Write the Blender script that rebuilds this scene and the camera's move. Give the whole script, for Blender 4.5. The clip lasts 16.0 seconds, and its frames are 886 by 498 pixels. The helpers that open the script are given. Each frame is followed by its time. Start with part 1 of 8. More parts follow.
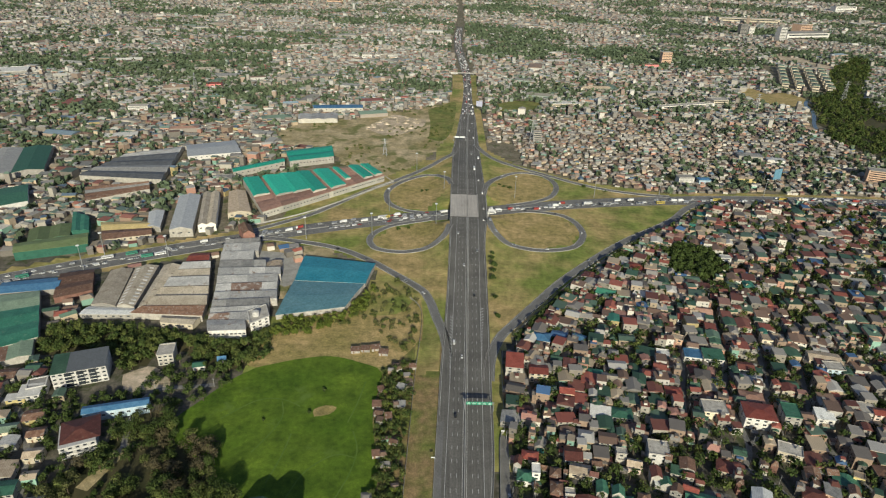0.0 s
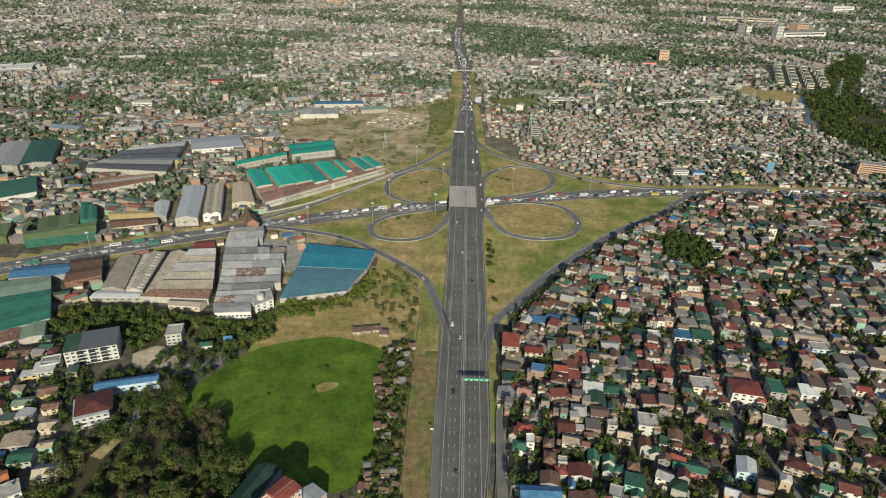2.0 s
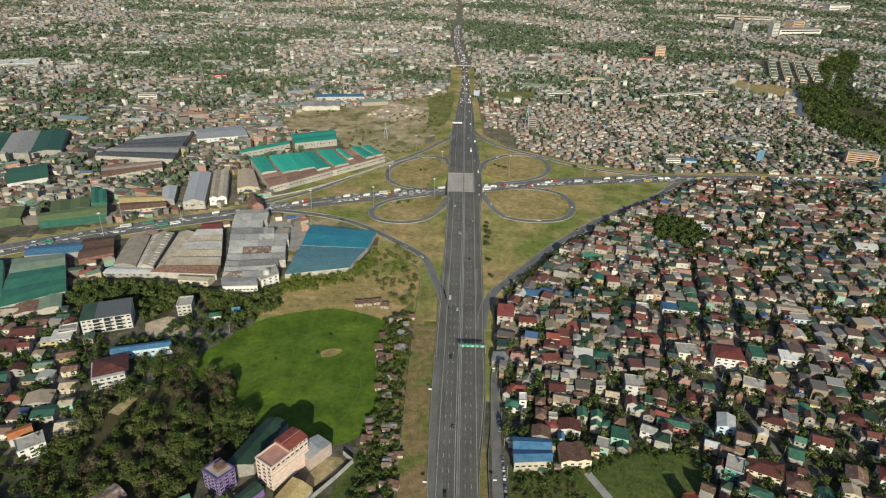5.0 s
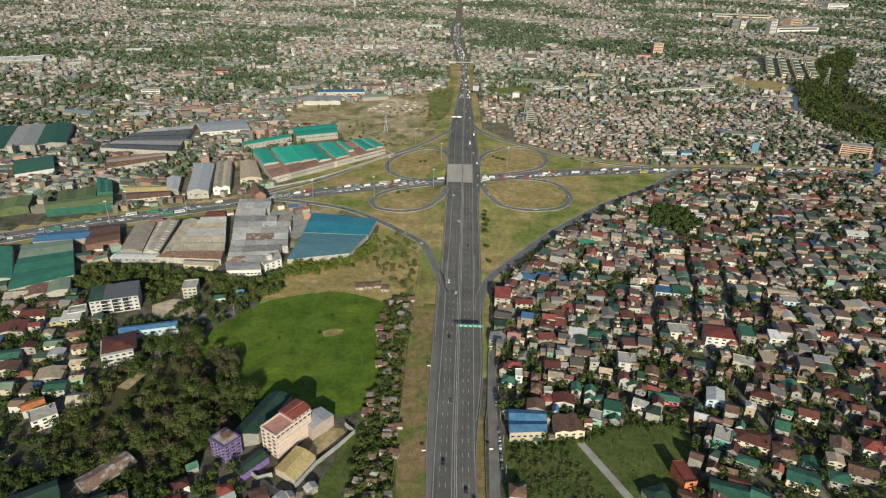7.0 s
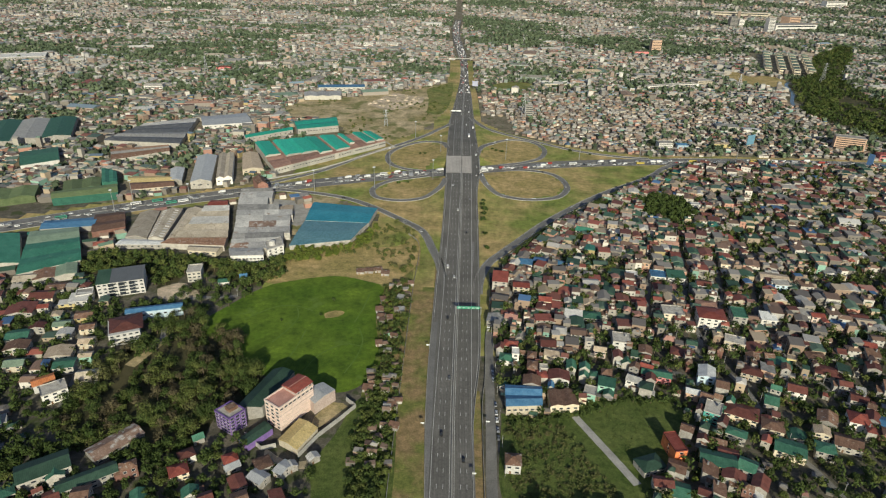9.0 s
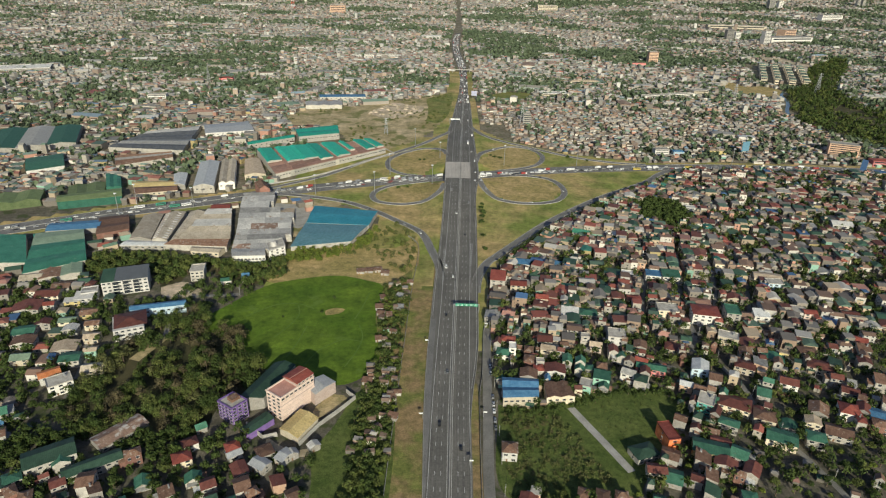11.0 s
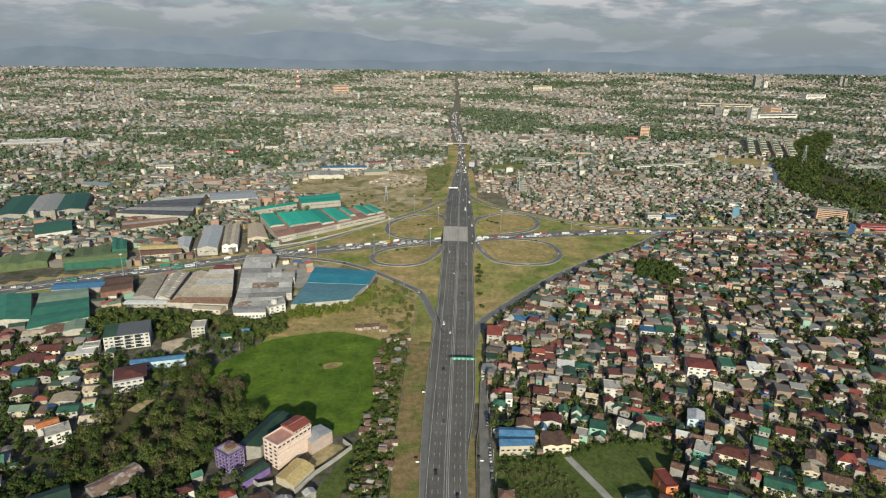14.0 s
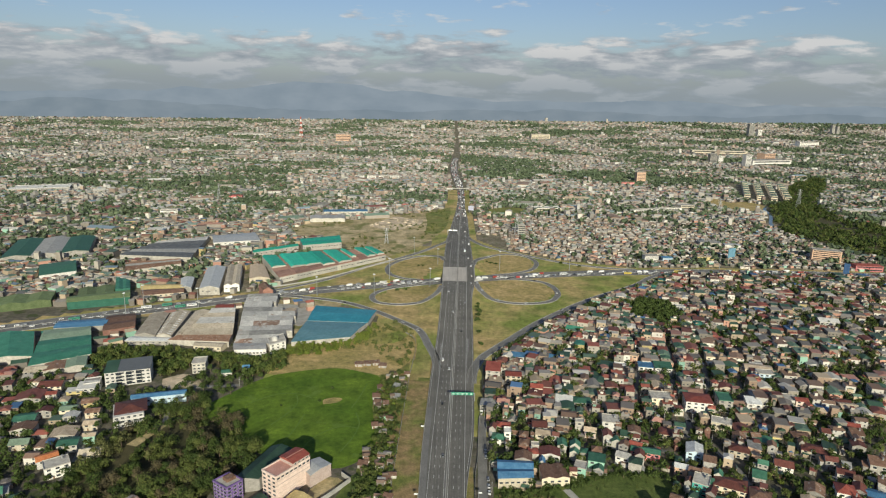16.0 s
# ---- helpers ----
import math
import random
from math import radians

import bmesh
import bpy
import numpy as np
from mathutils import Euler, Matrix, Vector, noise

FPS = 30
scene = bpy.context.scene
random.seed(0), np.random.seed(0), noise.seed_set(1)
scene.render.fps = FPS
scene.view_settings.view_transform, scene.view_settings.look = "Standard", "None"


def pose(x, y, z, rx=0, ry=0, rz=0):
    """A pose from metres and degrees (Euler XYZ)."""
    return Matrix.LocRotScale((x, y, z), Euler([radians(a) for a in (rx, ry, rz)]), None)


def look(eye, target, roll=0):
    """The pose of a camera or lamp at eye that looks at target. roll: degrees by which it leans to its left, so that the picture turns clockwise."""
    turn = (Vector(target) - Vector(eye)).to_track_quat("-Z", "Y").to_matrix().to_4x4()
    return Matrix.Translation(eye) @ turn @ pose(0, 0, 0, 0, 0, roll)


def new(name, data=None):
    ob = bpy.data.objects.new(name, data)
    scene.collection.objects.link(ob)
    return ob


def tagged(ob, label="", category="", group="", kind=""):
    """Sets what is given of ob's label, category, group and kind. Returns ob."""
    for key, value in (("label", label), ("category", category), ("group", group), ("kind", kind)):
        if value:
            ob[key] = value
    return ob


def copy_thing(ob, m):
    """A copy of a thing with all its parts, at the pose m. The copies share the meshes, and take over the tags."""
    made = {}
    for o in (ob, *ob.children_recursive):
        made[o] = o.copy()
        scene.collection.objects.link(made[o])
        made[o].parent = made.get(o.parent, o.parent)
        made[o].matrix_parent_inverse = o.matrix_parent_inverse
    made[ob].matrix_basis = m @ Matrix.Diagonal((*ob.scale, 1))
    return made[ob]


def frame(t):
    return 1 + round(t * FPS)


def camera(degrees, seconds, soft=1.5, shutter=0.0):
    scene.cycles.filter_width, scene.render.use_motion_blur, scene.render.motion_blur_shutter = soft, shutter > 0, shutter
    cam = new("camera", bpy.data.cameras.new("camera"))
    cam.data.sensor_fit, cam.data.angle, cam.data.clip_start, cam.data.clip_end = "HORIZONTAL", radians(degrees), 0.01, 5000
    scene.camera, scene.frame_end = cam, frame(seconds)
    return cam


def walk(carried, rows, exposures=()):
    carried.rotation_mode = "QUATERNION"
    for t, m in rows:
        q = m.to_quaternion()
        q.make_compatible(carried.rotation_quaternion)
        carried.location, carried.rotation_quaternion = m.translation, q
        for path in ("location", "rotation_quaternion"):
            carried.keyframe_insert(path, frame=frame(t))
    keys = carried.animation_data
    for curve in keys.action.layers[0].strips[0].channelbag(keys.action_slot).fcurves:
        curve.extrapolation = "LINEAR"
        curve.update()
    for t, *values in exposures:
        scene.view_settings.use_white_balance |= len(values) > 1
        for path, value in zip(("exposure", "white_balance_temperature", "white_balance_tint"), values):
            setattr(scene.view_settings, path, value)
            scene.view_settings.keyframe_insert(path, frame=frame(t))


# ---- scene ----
# ---- the camera and its flight ----
cam = camera(70.8, 16.0, soft=1.18)
ROWS = [
    (0.0, 0.29, -0.04, 301.83, 0.023, -26.619, 1.757),
    (1.0, 1.02, -10.95, 299.72, 0.020, -26.572, 1.757),
    (2.0, 1.79, -21.91, 297.33, 0.019, -26.524, 1.753),
    (3.0, 2.60, -32.75, 294.68, 0.022, -26.494, 1.743),
    (4.0, 3.45, -43.31, 291.82, 0.028, -26.464, 1.728),
    (5.2, 4.49, -55.47, 288.13, 0.040, -26.427, 1.704),
    (6.5, 5.67, -67.83, 283.89, 0.061, -26.387, 1.670),
    (7.5, 6.60, -76.70, 280.49, 0.083, -26.371, 1.637),
    (8.5, 7.55, -85.00, 277.00, 0.110, -26.356, 1.600),
    (9.0, 8.03, -88.94, 275.24, 0.126, -26.348, 1.580),
    (10.0, 9.00, -96.43, 271.68, 0.162, -26.330, 1.535),
    (10.5, 9.49, -99.98, 269.89, 0.183, -25.950, 1.511),
    (11.0, 9.98, -103.44, 268.11, 0.205, -25.080, 1.485),
    (11.5, 10.47, -106.79, 266.33, 0.229, -23.930, 1.458),
    (12.0, 10.96, -110.06, 264.55, 0.255, -22.700, 1.430),
    (12.5, 11.45, -113.27, 262.79, 0.282, -21.490, 1.401),
    (13.0, 11.95, -116.43, 261.05, 0.312, -20.410, 1.370),
    (13.5, 12.44, -119.56, 259.33, 0.343, -19.290, 1.339),
    (14.0, 12.93, -122.69, 257.63, 0.376, -18.200, 1.306),
    (14.5, 13.42, -125.84, 255.95, 0.412, -17.120, 1.271),
    (15.0, 13.91, -129.03, 254.31, 0.449, -16.040, 1.236),
    (15.5, 14.39, -132.29, 252.70, 0.489, -14.940, 1.199),
    (16.0, 14.88, -135.65, 251.13, 0.531, -13.850, 1.161),
]


def flight(x, y, z, yaw, pitch, roll):
    return pose(x, y, z, 0, 0, yaw) @ pose(0, 0, 0, 90 + pitch) @ pose(0, 0, 0, 0, 0, roll)


walk(cam, [(t, flight(*row)) for t, *row in ROWS], [(0.0, 0.0), (9.0, 0.0), (12.5, 0.05), (16.0, 0.10)])

# ---- world, sun and exposure ----
SUN_HEIGHT, SUN_EAST = 22.3, 8.0
world = bpy.data.worlds.new("world")
scene.world = world
world.use_nodes = True


def sky_nodes():
    """A clear afternoon sky with flat banks of grey and white cloud towards the horizon."""
    nt = world.node_tree
    nodes, link = nt.nodes, nt.links.new
    nodes.clear()
    out = nodes.new("ShaderNodeOutputWorld")
    back = nodes.new("ShaderNodeBackground")
    sky = nodes.new("ShaderNodeTexSky")
    sky.sky_type, sky.sun_disc = "NISHITA", False
    sky.sun_elevation, sky.sun_rotation = radians(SUN_HEIGHT), radians(180 - SUN_EAST)
    sky.air_density, sky.dust_density, sky.ozone_density = 1.0, 1.2, 1.3
    coord = nodes.new("ShaderNodeTexCoord")
    split = nodes.new("ShaderNodeSeparateXYZ")
    link(coord.outputs["Generated"], split.inputs[0])

    def math_node(op, a, b=None):
        n = nodes.new("ShaderNodeMath")
        n.operation = op
        for i, v in enumerate((a, b)):
            if v is None:
                continue
            if isinstance(v, (int, float)):
                n.inputs[i].default_value = v
            else:
                link(v, n.inputs[i])
        return n.outputs[0]

    def ramp(value, stops):
        n = nodes.new("ShaderNodeValToRGB")
        while len(n.color_ramp.elements) < len(stops):
            n.color_ramp.elements.new(0.5)
        for e, (p, c) in zip(n.color_ramp.elements, stops):
            e.position, e.color = p, (*c, 1)
        link(value, n.inputs[0])
        return n.outputs[0]

    def mix(fac, a, b):
        n = nodes.new("ShaderNodeMix")
        n.data_type = "RGBA"
        for sock, v in ((n.inputs[0], fac), (n.inputs[6], a), (n.inputs[7], b)):
            if isinstance(v, (int, float)):
                sock.default_value = v
            elif isinstance(v, tuple):
                sock.default_value = (*v, 1)
            else:
                link(v, sock)
        return n.outputs[2]

    height = math_node("MAXIMUM", split.outputs[2], 0.0)

    def puffs(shift):
        """Density of the cloud field, a little flattened, sampled higher up by shift."""
        up = math_node("ADD", math_node("MULTIPLY", split.outputs[2], 4.2), shift)
        join = nodes.new("ShaderNodeCombineXYZ")
        link(split.outputs[0], join.inputs[0]), link(split.outputs[1], join.inputs[1]), link(up, join.inputs[2])
        n = nodes.new("ShaderNodeTexNoise")
        n.inputs["Scale"].default_value, n.inputs["Detail"].default_value = 10.5, 10
        n.inputs["Roughness"].default_value = 0.56
        n.inputs["Distortion"].default_value = 0.15
        link(join.outputs[0], n.inputs["Vector"])
        return n.outputs["Fac"]

    dense = puffs(0.0)
    # the bank is dense low down and breaks up above
    bank = ramp(height, [(0.0, (0.55, 0.55, 0.55)), (0.03, (0.56, 0.56, 0.56)), (0.045, (0.64, 0.64, 0.64)), (0.068, (0.60, 0.60, 0.60)), (0.088, (0.47, 0.47, 0.47)), (0.12, (0.37, 0.37, 0.37)), (0.24, (0.38, 0.38, 0.38)), (0.5, (0.42, 0.42, 0.42))])
    thick = math_node("SUBTRACT", math_node("ADD", dense, bank), 1.0)
    cover = ramp(math_node("MULTIPLY", thick, 7.0), [(0.0, (0, 0, 0)), (0.8, (1, 1, 1))])
    # tops catch the sun where the field thins upwards, bases stay grey
    lit = math_node("MULTIPLY", math_node("SUBTRACT", dense, puffs(0.10)), 3.2)
    body = ramp(math_node("ADD", lit, 0.45), [(0.15, (3.7, 4.25, 4.75)), (0.5, (5.2, 5.6, 6.0)), (0.85, (8.0, 8.1, 8.1))])
    tint = nodes.new("ShaderNodeMix")
    tint.data_type, tint.blend_type = "RGBA", "MULTIPLY"
    tint.inputs[0].default_value, tint.inputs[7].default_value = 1.0, (0.93, 1.0, 1.2, 1)
    link(sky.outputs[0], tint.inputs[6])
    seen = mix(cover, tint.outputs[2], body)
    # pale haze along the horizon
    haze = ramp(height, [(0.0, (0.85, 0.85, 0.85)), (0.02, (0.70, 0.70, 0.70)), (0.042, (0.40, 0.40, 0.40)), (0.07, (0.0, 0.0, 0.0))])
    final = mix(haze, seen, (3.7, 4.35, 4.85))
    link(final, back.inputs["Color"])
    back.inputs["Strength"].default_value = 0.071
    link(back.outputs[0], out.inputs["Surface"])


sky_nodes()
sun_data = bpy.data.lights.new("sun", "SUN")
sun_data.energy, sun_data.angle, sun_data.color = 4.6, radians(0.6), (1.0, 0.955, 0.75)
sun = new("sun", sun_data)
sun.matrix_world = look((300 * math.sin(radians(SUN_EAST)), -300 * math.cos(radians(SUN_EAST)), 300 * math.tan(radians(SUN_HEIGHT))), (0, 0, 0))

# ---- materials ----
def surface(name, low, high, scale=0.15, fine=2.0, rough=0.85, bump=0.15, metal=0.0, per="", palette=(), ribs=0.0, rust=None, streak=None, spread=(0.36, 0.64), detail=6, mid=0.0):
    """A procedural surface: two colours over a broad noise, a finer grain, and where asked a colour for each object or
    island, ribs of sheet metal, patches of rust, or streaks drawn out along y."""
    m = bpy.data.materials.new(name)
    m.use_nodes = True
    nt = m.node_tree
    nodes, link = nt.nodes, nt.links.new
    shader = nodes["Principled BSDF"]
    coord = nodes.new("ShaderNodeTexCoord").outputs["Object"]

    def noise_of(sc, det, stretch=None):
        v = coord
        if per == "object":
            info = nodes.new("ShaderNodeObjectInfo")
            sc_n = nodes.new("ShaderNodeMath")
            sc_n.operation, sc_n.inputs[1].default_value = "MULTIPLY", 90.0
            link(info.outputs["Random"], sc_n.inputs[0])
            add = nodes.new("ShaderNodeVectorMath")
            add.operation = "ADD"
            link(v, add.inputs[0]), link(sc_n.outputs[0], add.inputs[1])
            v = add.outputs[0]
        if stretch:
            mp = nodes.new("ShaderNodeMapping")
            mp.inputs["Scale"].default_value = stretch
            link(v, mp.inputs["Vector"])
            v = mp.outputs[0]
        n = nodes.new("ShaderNodeTexNoise")
        n.inputs["Scale"].default_value, n.inputs["Detail"].default_value = sc, det
        n.inputs["Roughness"].default_value = 0.6
        link(v, n.inputs["Vector"])
        return n.outputs["Fac"]

    def ramp(value, stops, kind="LINEAR"):
        n = nodes.new("ShaderNodeValToRGB")
        n.color_ramp.interpolation = kind
        while len(n.color_ramp.elements) < len(stops):
            n.color_ramp.elements.new(0.5)
        for e, (p, c) in zip(n.color_ramp.elements, stops):
            e.position, e.color = p, (*c, 1)
        link(value, n.inputs[0])
        return n.outputs[0]

    def mix(a, b, fac=1.0, mode="MIX"):
        n = nodes.new("ShaderNodeMix")
        n.data_type, n.blend_type = "RGBA", mode
        for sock, v in ((n.inputs[0], fac), (n.inputs[6], a), (n.inputs[7], b)):
            if isinstance(v, (int, float)):
                sock.default_value = v
            elif isinstance(v, tuple):
                sock.default_value = (*v, 1)
            else:
                link(v, sock)
        return n.outputs[2]

    grain = noise_of(scale * fine * 4, detail)
    broad = noise_of(scale, detail)
    color = ramp(broad, [(spread[0], low), (spread[1], high)])
    if palette:
        source = nodes.new("ShaderNodeNewGeometry").outputs["Random Per Island"] if per == "island" else nodes.new("ShaderNodeObjectInfo").outputs["Random"]
        total, at, stops = sum(w for w, _ in palette), 0.0, []
        for w, c in palette:
            stops.append((at, c))
            at += w / total
        picked = ramp(source, stops, "CONSTANT")
        color = mix(color, picked, 0.92)
    if per:
        source = nodes.new("ShaderNodeNewGeometry").outputs["Random Per Island"] if per == "island" else nodes.new("ShaderNodeObjectInfo").outputs["Random"]
        wob = nodes.new("ShaderNodeMath")
        wob.operation, wob.inputs[1].default_value = "MULTIPLY", 17.31
        link(source, wob.inputs[0])
        fr = nodes.new("ShaderNodeMath")
        fr.operation = "FRACT"
        link(wob.outputs[0], fr.inputs[0])
        color = mix(color, ramp(fr.outputs[0], [(0.0, (0.68, 0.68, 0.68)), (1.0, (1.22, 1.2, 1.15))]), 1.0, "MULTIPLY")
    color = mix(color, ramp(grain, [(0.3, (0.74, 0.74, 0.74)), (0.7, (1.2, 1.2, 1.2))]), 1.0, "MULTIPLY")
    if mid:
        color = mix(color, ramp(noise_of(mid, 7), [(0.32, (0.62, 0.66, 0.60)), (0.68, (1.34, 1.28, 1.30))]), 1.0, "MULTIPLY")
        color = mix(color, ramp(noise_of(mid * 4.3, 5), [(0.32, (0.74, 0.76, 0.72)), (0.68, (1.24, 1.22, 1.22))]), 1.0, "MULTIPLY")
    if rust:
        patch = ramp(noise_of(scale * 1.7, 8), [(rust[1], (0, 0, 0)), (rust[1] + 0.09, (1, 1, 1))])
        color = mix(color, rust[0], patch)
    if streak:
        lines = ramp(noise_of(1.0, 4, (0.9, 0.012, 1.0)), [(0.35, streak[0]), (0.65, streak[1])])
        color = mix(color, lines, 1.0, "MULTIPLY")
    link(color, shader.inputs["Base Color"])
    shader.inputs["Roughness"].default_value, shader.inputs["Metallic"].default_value = rough, metal
    shader.inputs["Specular IOR Level"].default_value = 0.3
    height = grain
    if ribs:
        wave = nodes.new("ShaderNodeTexWave")
        wave.inputs["Scale"].default_value = 0.314 / ribs
        wave.inputs["Distortion"].default_value = 0.2
        link(coord, wave.inputs["Vector"])
        height = wave.outputs["Fac"]
        color2 = mix(color, ramp(height, [(0.0, (0.86, 0.86, 0.86)), (0.3, (1.03, 1.03, 1.03))]), 1.0, "MULTIPLY")
        link(color2, shader.inputs["Base Color"])
    if bump:
        bn = nodes.new("ShaderNodeBump")
        bn.inputs["Strength"].default_value, bn.inputs["Distance"].default_value = bump, 0.3
        link(height, bn.inputs["Height"])
        link(bn.outputs[0], shader.inputs["Normal"])
    return m


def plain(name, color, rough=0.6, metal=0.0):
    return surface(name, tuple(c * 0.88 for c in color), tuple(min(1, c * 1.08) for c in color), scale=0.4, rough=rough, bump=0.05, metal=metal)


ASPHALT = surface("asphalt", (0.124, 0.118, 0.106), (0.174, 0.165, 0.148), scale=0.03, fine=6, rough=0.9, streak=((0.82, 0.82, 0.82), (1.12, 1.12, 1.11)))
ASPHALT_OLD = surface("old_asphalt", (0.155, 0.151, 0.142), (0.21, 0.205, 0.192), scale=0.05, fine=5, rough=0.9)
ASPHALT_RAMP = surface("ramp_asphalt", (0.150, 0.147, 0.138), (0.205, 0.20, 0.19), scale=0.06, fine=5, rough=0.9)
CONCRETE = surface("concrete", (0.30, 0.29, 0.265), (0.42, 0.405, 0.37), scale=0.12, fine=4, rough=0.9)
CONCRETE_DECK = surface("deck_concrete", (0.42, 0.385, 0.345), (0.54, 0.50, 0.45), scale=0.06, fine=6, rough=0.9, streak=((0.85, 0.85, 0.85), (1.08, 1.08, 1.07)))
KERB = surface("kerb_concrete", (0.30, 0.285, 0.26), (0.42, 0.405, 0.37), scale=0.1, fine=4, rough=0.9)
LINE = surface("line_paint", (0.42, 0.42, 0.40), (0.62, 0.62, 0.59), scale=0.3, rough=0.7, bump=0)
GRASS = surface("dry_grass", (0.200, 0.242, 0.056), (0.440, 0.328, 0.148), scale=0.012, fine=20, rough=0.95, bump=0.5, mid=0.045, spread=(0.40, 0.60), detail=7)
VERGE = surface("brown_verge", (0.28, 0.20, 0.10), (0.165, 0.185, 0.048), scale=0.04, fine=14, rough=0.95, bump=0.5, mid=0.2, spread=(0.42, 0.60), detail=9)
FIELD = surface("field_grass", (0.070, 0.134, 0.009), (0.116, 0.186, 0.016), scale=0.022, fine=16, rough=0.95, bump=0.5, detail=9, mid=0.06, rust=((0.12, 0.19, 0.03), 0.60))
BROWN_FIELD = surface("brown_field", (0.30, 0.25, 0.09), (0.46, 0.34, 0.16), mid=0.14, scale=0.03, fine=14, rough=0.95, bump=0.5, detail=9)
LOT_GRASS = surface("lot_grass", (0.065, 0.100, 0.020), (0.12, 0.15, 0.040), mid=0.3, scale=0.06, fine=10, rough=0.95, bump=0.8, detail=9)
SOIL = surface("bare_soil", mid=0.06, low=(0.30, 0.25, 0.12), high=(0.52, 0.42, 0.27), scale=0.02, fine=12, rough=0.95, bump=0.4, detail=9, rust=((0.17, 0.175, 0.06), 0.52))
WEEDS = surface("roadside_weeds", mid=0.08, low=(0.13, 0.17, 0.04), high=(0.24, 0.22, 0.075), scale=0.03, fine=14, rough=0.95, bump=0.5, detail=9)
SAND_SOIL = surface("sandy_soil", mid=0.05, low=(0.42, 0.34, 0.24), high=(0.60, 0.50, 0.38), scale=0.03, fine=12, rough=0.95, bump=0.4, detail=9)
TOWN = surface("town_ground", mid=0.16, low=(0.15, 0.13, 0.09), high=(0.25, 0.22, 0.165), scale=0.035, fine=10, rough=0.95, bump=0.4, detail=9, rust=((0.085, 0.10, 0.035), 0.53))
# Near town: dark soil and paving, plus shade of house gaps in the colour.
TOWN_NEAR = surface("trodden_town_ground", mid=0.16, low=(0.085, 0.078, 0.06), high=(0.165, 0.15, 0.118), scale=0.05, fine=10, rough=0.95, bump=0.4, detail=9, rust=((0.055, 0.07, 0.025), 0.53))
WOODLAND = surface("woodland_ground", (0.035, 0.04, 0.015), (0.10, 0.085, 0.04), scale=0.04, fine=10, rough=0.95, bump=0.6, detail=9)
# Lane concrete toned down: shadow from the houses is partly in this grey.
LANE = surface("lane_concrete", (0.16, 0.155, 0.14), (0.24, 0.23, 0.21), scale=0.09, fine=5, rough=0.9)
WATER = surface("river_water", (0.05, 0.07, 0.065), (0.09, 0.11, 0.10), scale=0.05, rough=0.12, bump=0.1)
# Mixed roof colours, cooled and muted a little: distance haze is put in.
FAR_ROOF = surface("mixed_roofs", (0.30, 0.28, 0.25), (0.42, 0.40, 0.37), scale=0.12, fine=3, per="island", palette=(
    (4, (0.345, 0.345, 0.325)), (2.6, (0.44, 0.435, 0.41)), (2, (0.29, 0.20, 0.145)), (1.6, (0.35, 0.20, 0.15)), (2.2, (0.41, 0.36, 0.29)),
    (1.3, (0.17, 0.26, 0.20)), (1.1, (0.60, 0.585, 0.545)), (0.7, (0.20, 0.28, 0.35)), (2, (0.27, 0.255, 0.225)), (0.5, (0.40, 0.14, 0.11))), rough=0.7)
# Mixed wall colours, greyed likewise to carry some distance haze.
FAR_WALL = surface("mixed_walls", (0.34, 0.32, 0.28), (0.44, 0.42, 0.375), scale=0.15, fine=3, per="island", palette=(
    (4, (0.345, 0.325, 0.295)), (2.2, (0.52, 0.51, 0.485)), (4, (0.27, 0.24, 0.215)), (2, (0.37, 0.285, 0.225)), (1.3, (0.31, 0.23, 0.195)), (0.8, (0.25, 0.30, 0.275))))
TOWN_WALL = surface("town_walls", (0.34, 0.31, 0.26), (0.44, 0.41, 0.36), scale=0.3, fine=3, per="island", palette=(
    (3, (0.37, 0.345, 0.30)), (2.2, (0.59, 0.565, 0.515)), (3.6, (0.21, 0.19, 0.165)), (1.8, (0.44, 0.35, 0.25)), (1, (0.45, 0.24, 0.18)), (0.7, (0.22, 0.40, 0.32)), (2, (0.27, 0.19, 0.14)), (0.3, (0.50, 0.40, 0.19))))
# Paler and bluer than near leaves: distance haze is put into this colour.
HAZED_LEAF = surface("far_foliage", (0.080, 0.116, 0.068), (0.128, 0.164, 0.096), scale=0.01, fine=10, per="island", rough=0.95, bump=0)
LEAF = surface("foliage", (0.040, 0.067, 0.014), (0.073, 0.106, 0.025), scale=0.2, fine=3, per="island", rough=0.85, bump=0)
LEAF_DARK = surface("dark_foliage", (0.030, 0.054, 0.010), (0.058, 0.086, 0.017), scale=0.2, fine=3, per="island", rough=0.85, bump=0)
LEAF_OLIVE = surface("olive_foliage", (0.068, 0.094, 0.021), (0.120, 0.141, 0.037), scale=0.2, fine=3, per="island", rough=0.85, bump=0)
LEAF_PALE = surface("pale_foliage", (0.090, 0.100, 0.033), (0.146, 0.150, 0.053), scale=0.2, fine=3, per="island", rough=0.85, bump=0)
LEAF_BRIGHT = surface("bright_foliage", (0.085, 0.125, 0.018), (0.15, 0.18, 0.03), scale=0.2, fine=3, per="island", rough=0.85, bump=0)
LEAF_BROWN = surface("dry_brown_foliage", (0.070, 0.062, 0.032), (0.125, 0.105, 0.055), scale=0.2, fine=3, per="island", rough=0.9, bump=0)
SCRUB = surface("dry_scrub", (0.105, 0.095, 0.042), (0.085, 0.11, 0.03), scale=0.08, fine=3, per="island", rough=0.95, bump=0)
BARK = surface("bark", (0.09, 0.065, 0.045), (0.17, 0.13, 0.09), scale=1.5, rough=0.95)
GLASS = plain("window_glass", (0.035, 0.042, 0.050), rough=0.15)
FRAME = plain("window_frame_paint", (0.55, 0.53, 0.49))
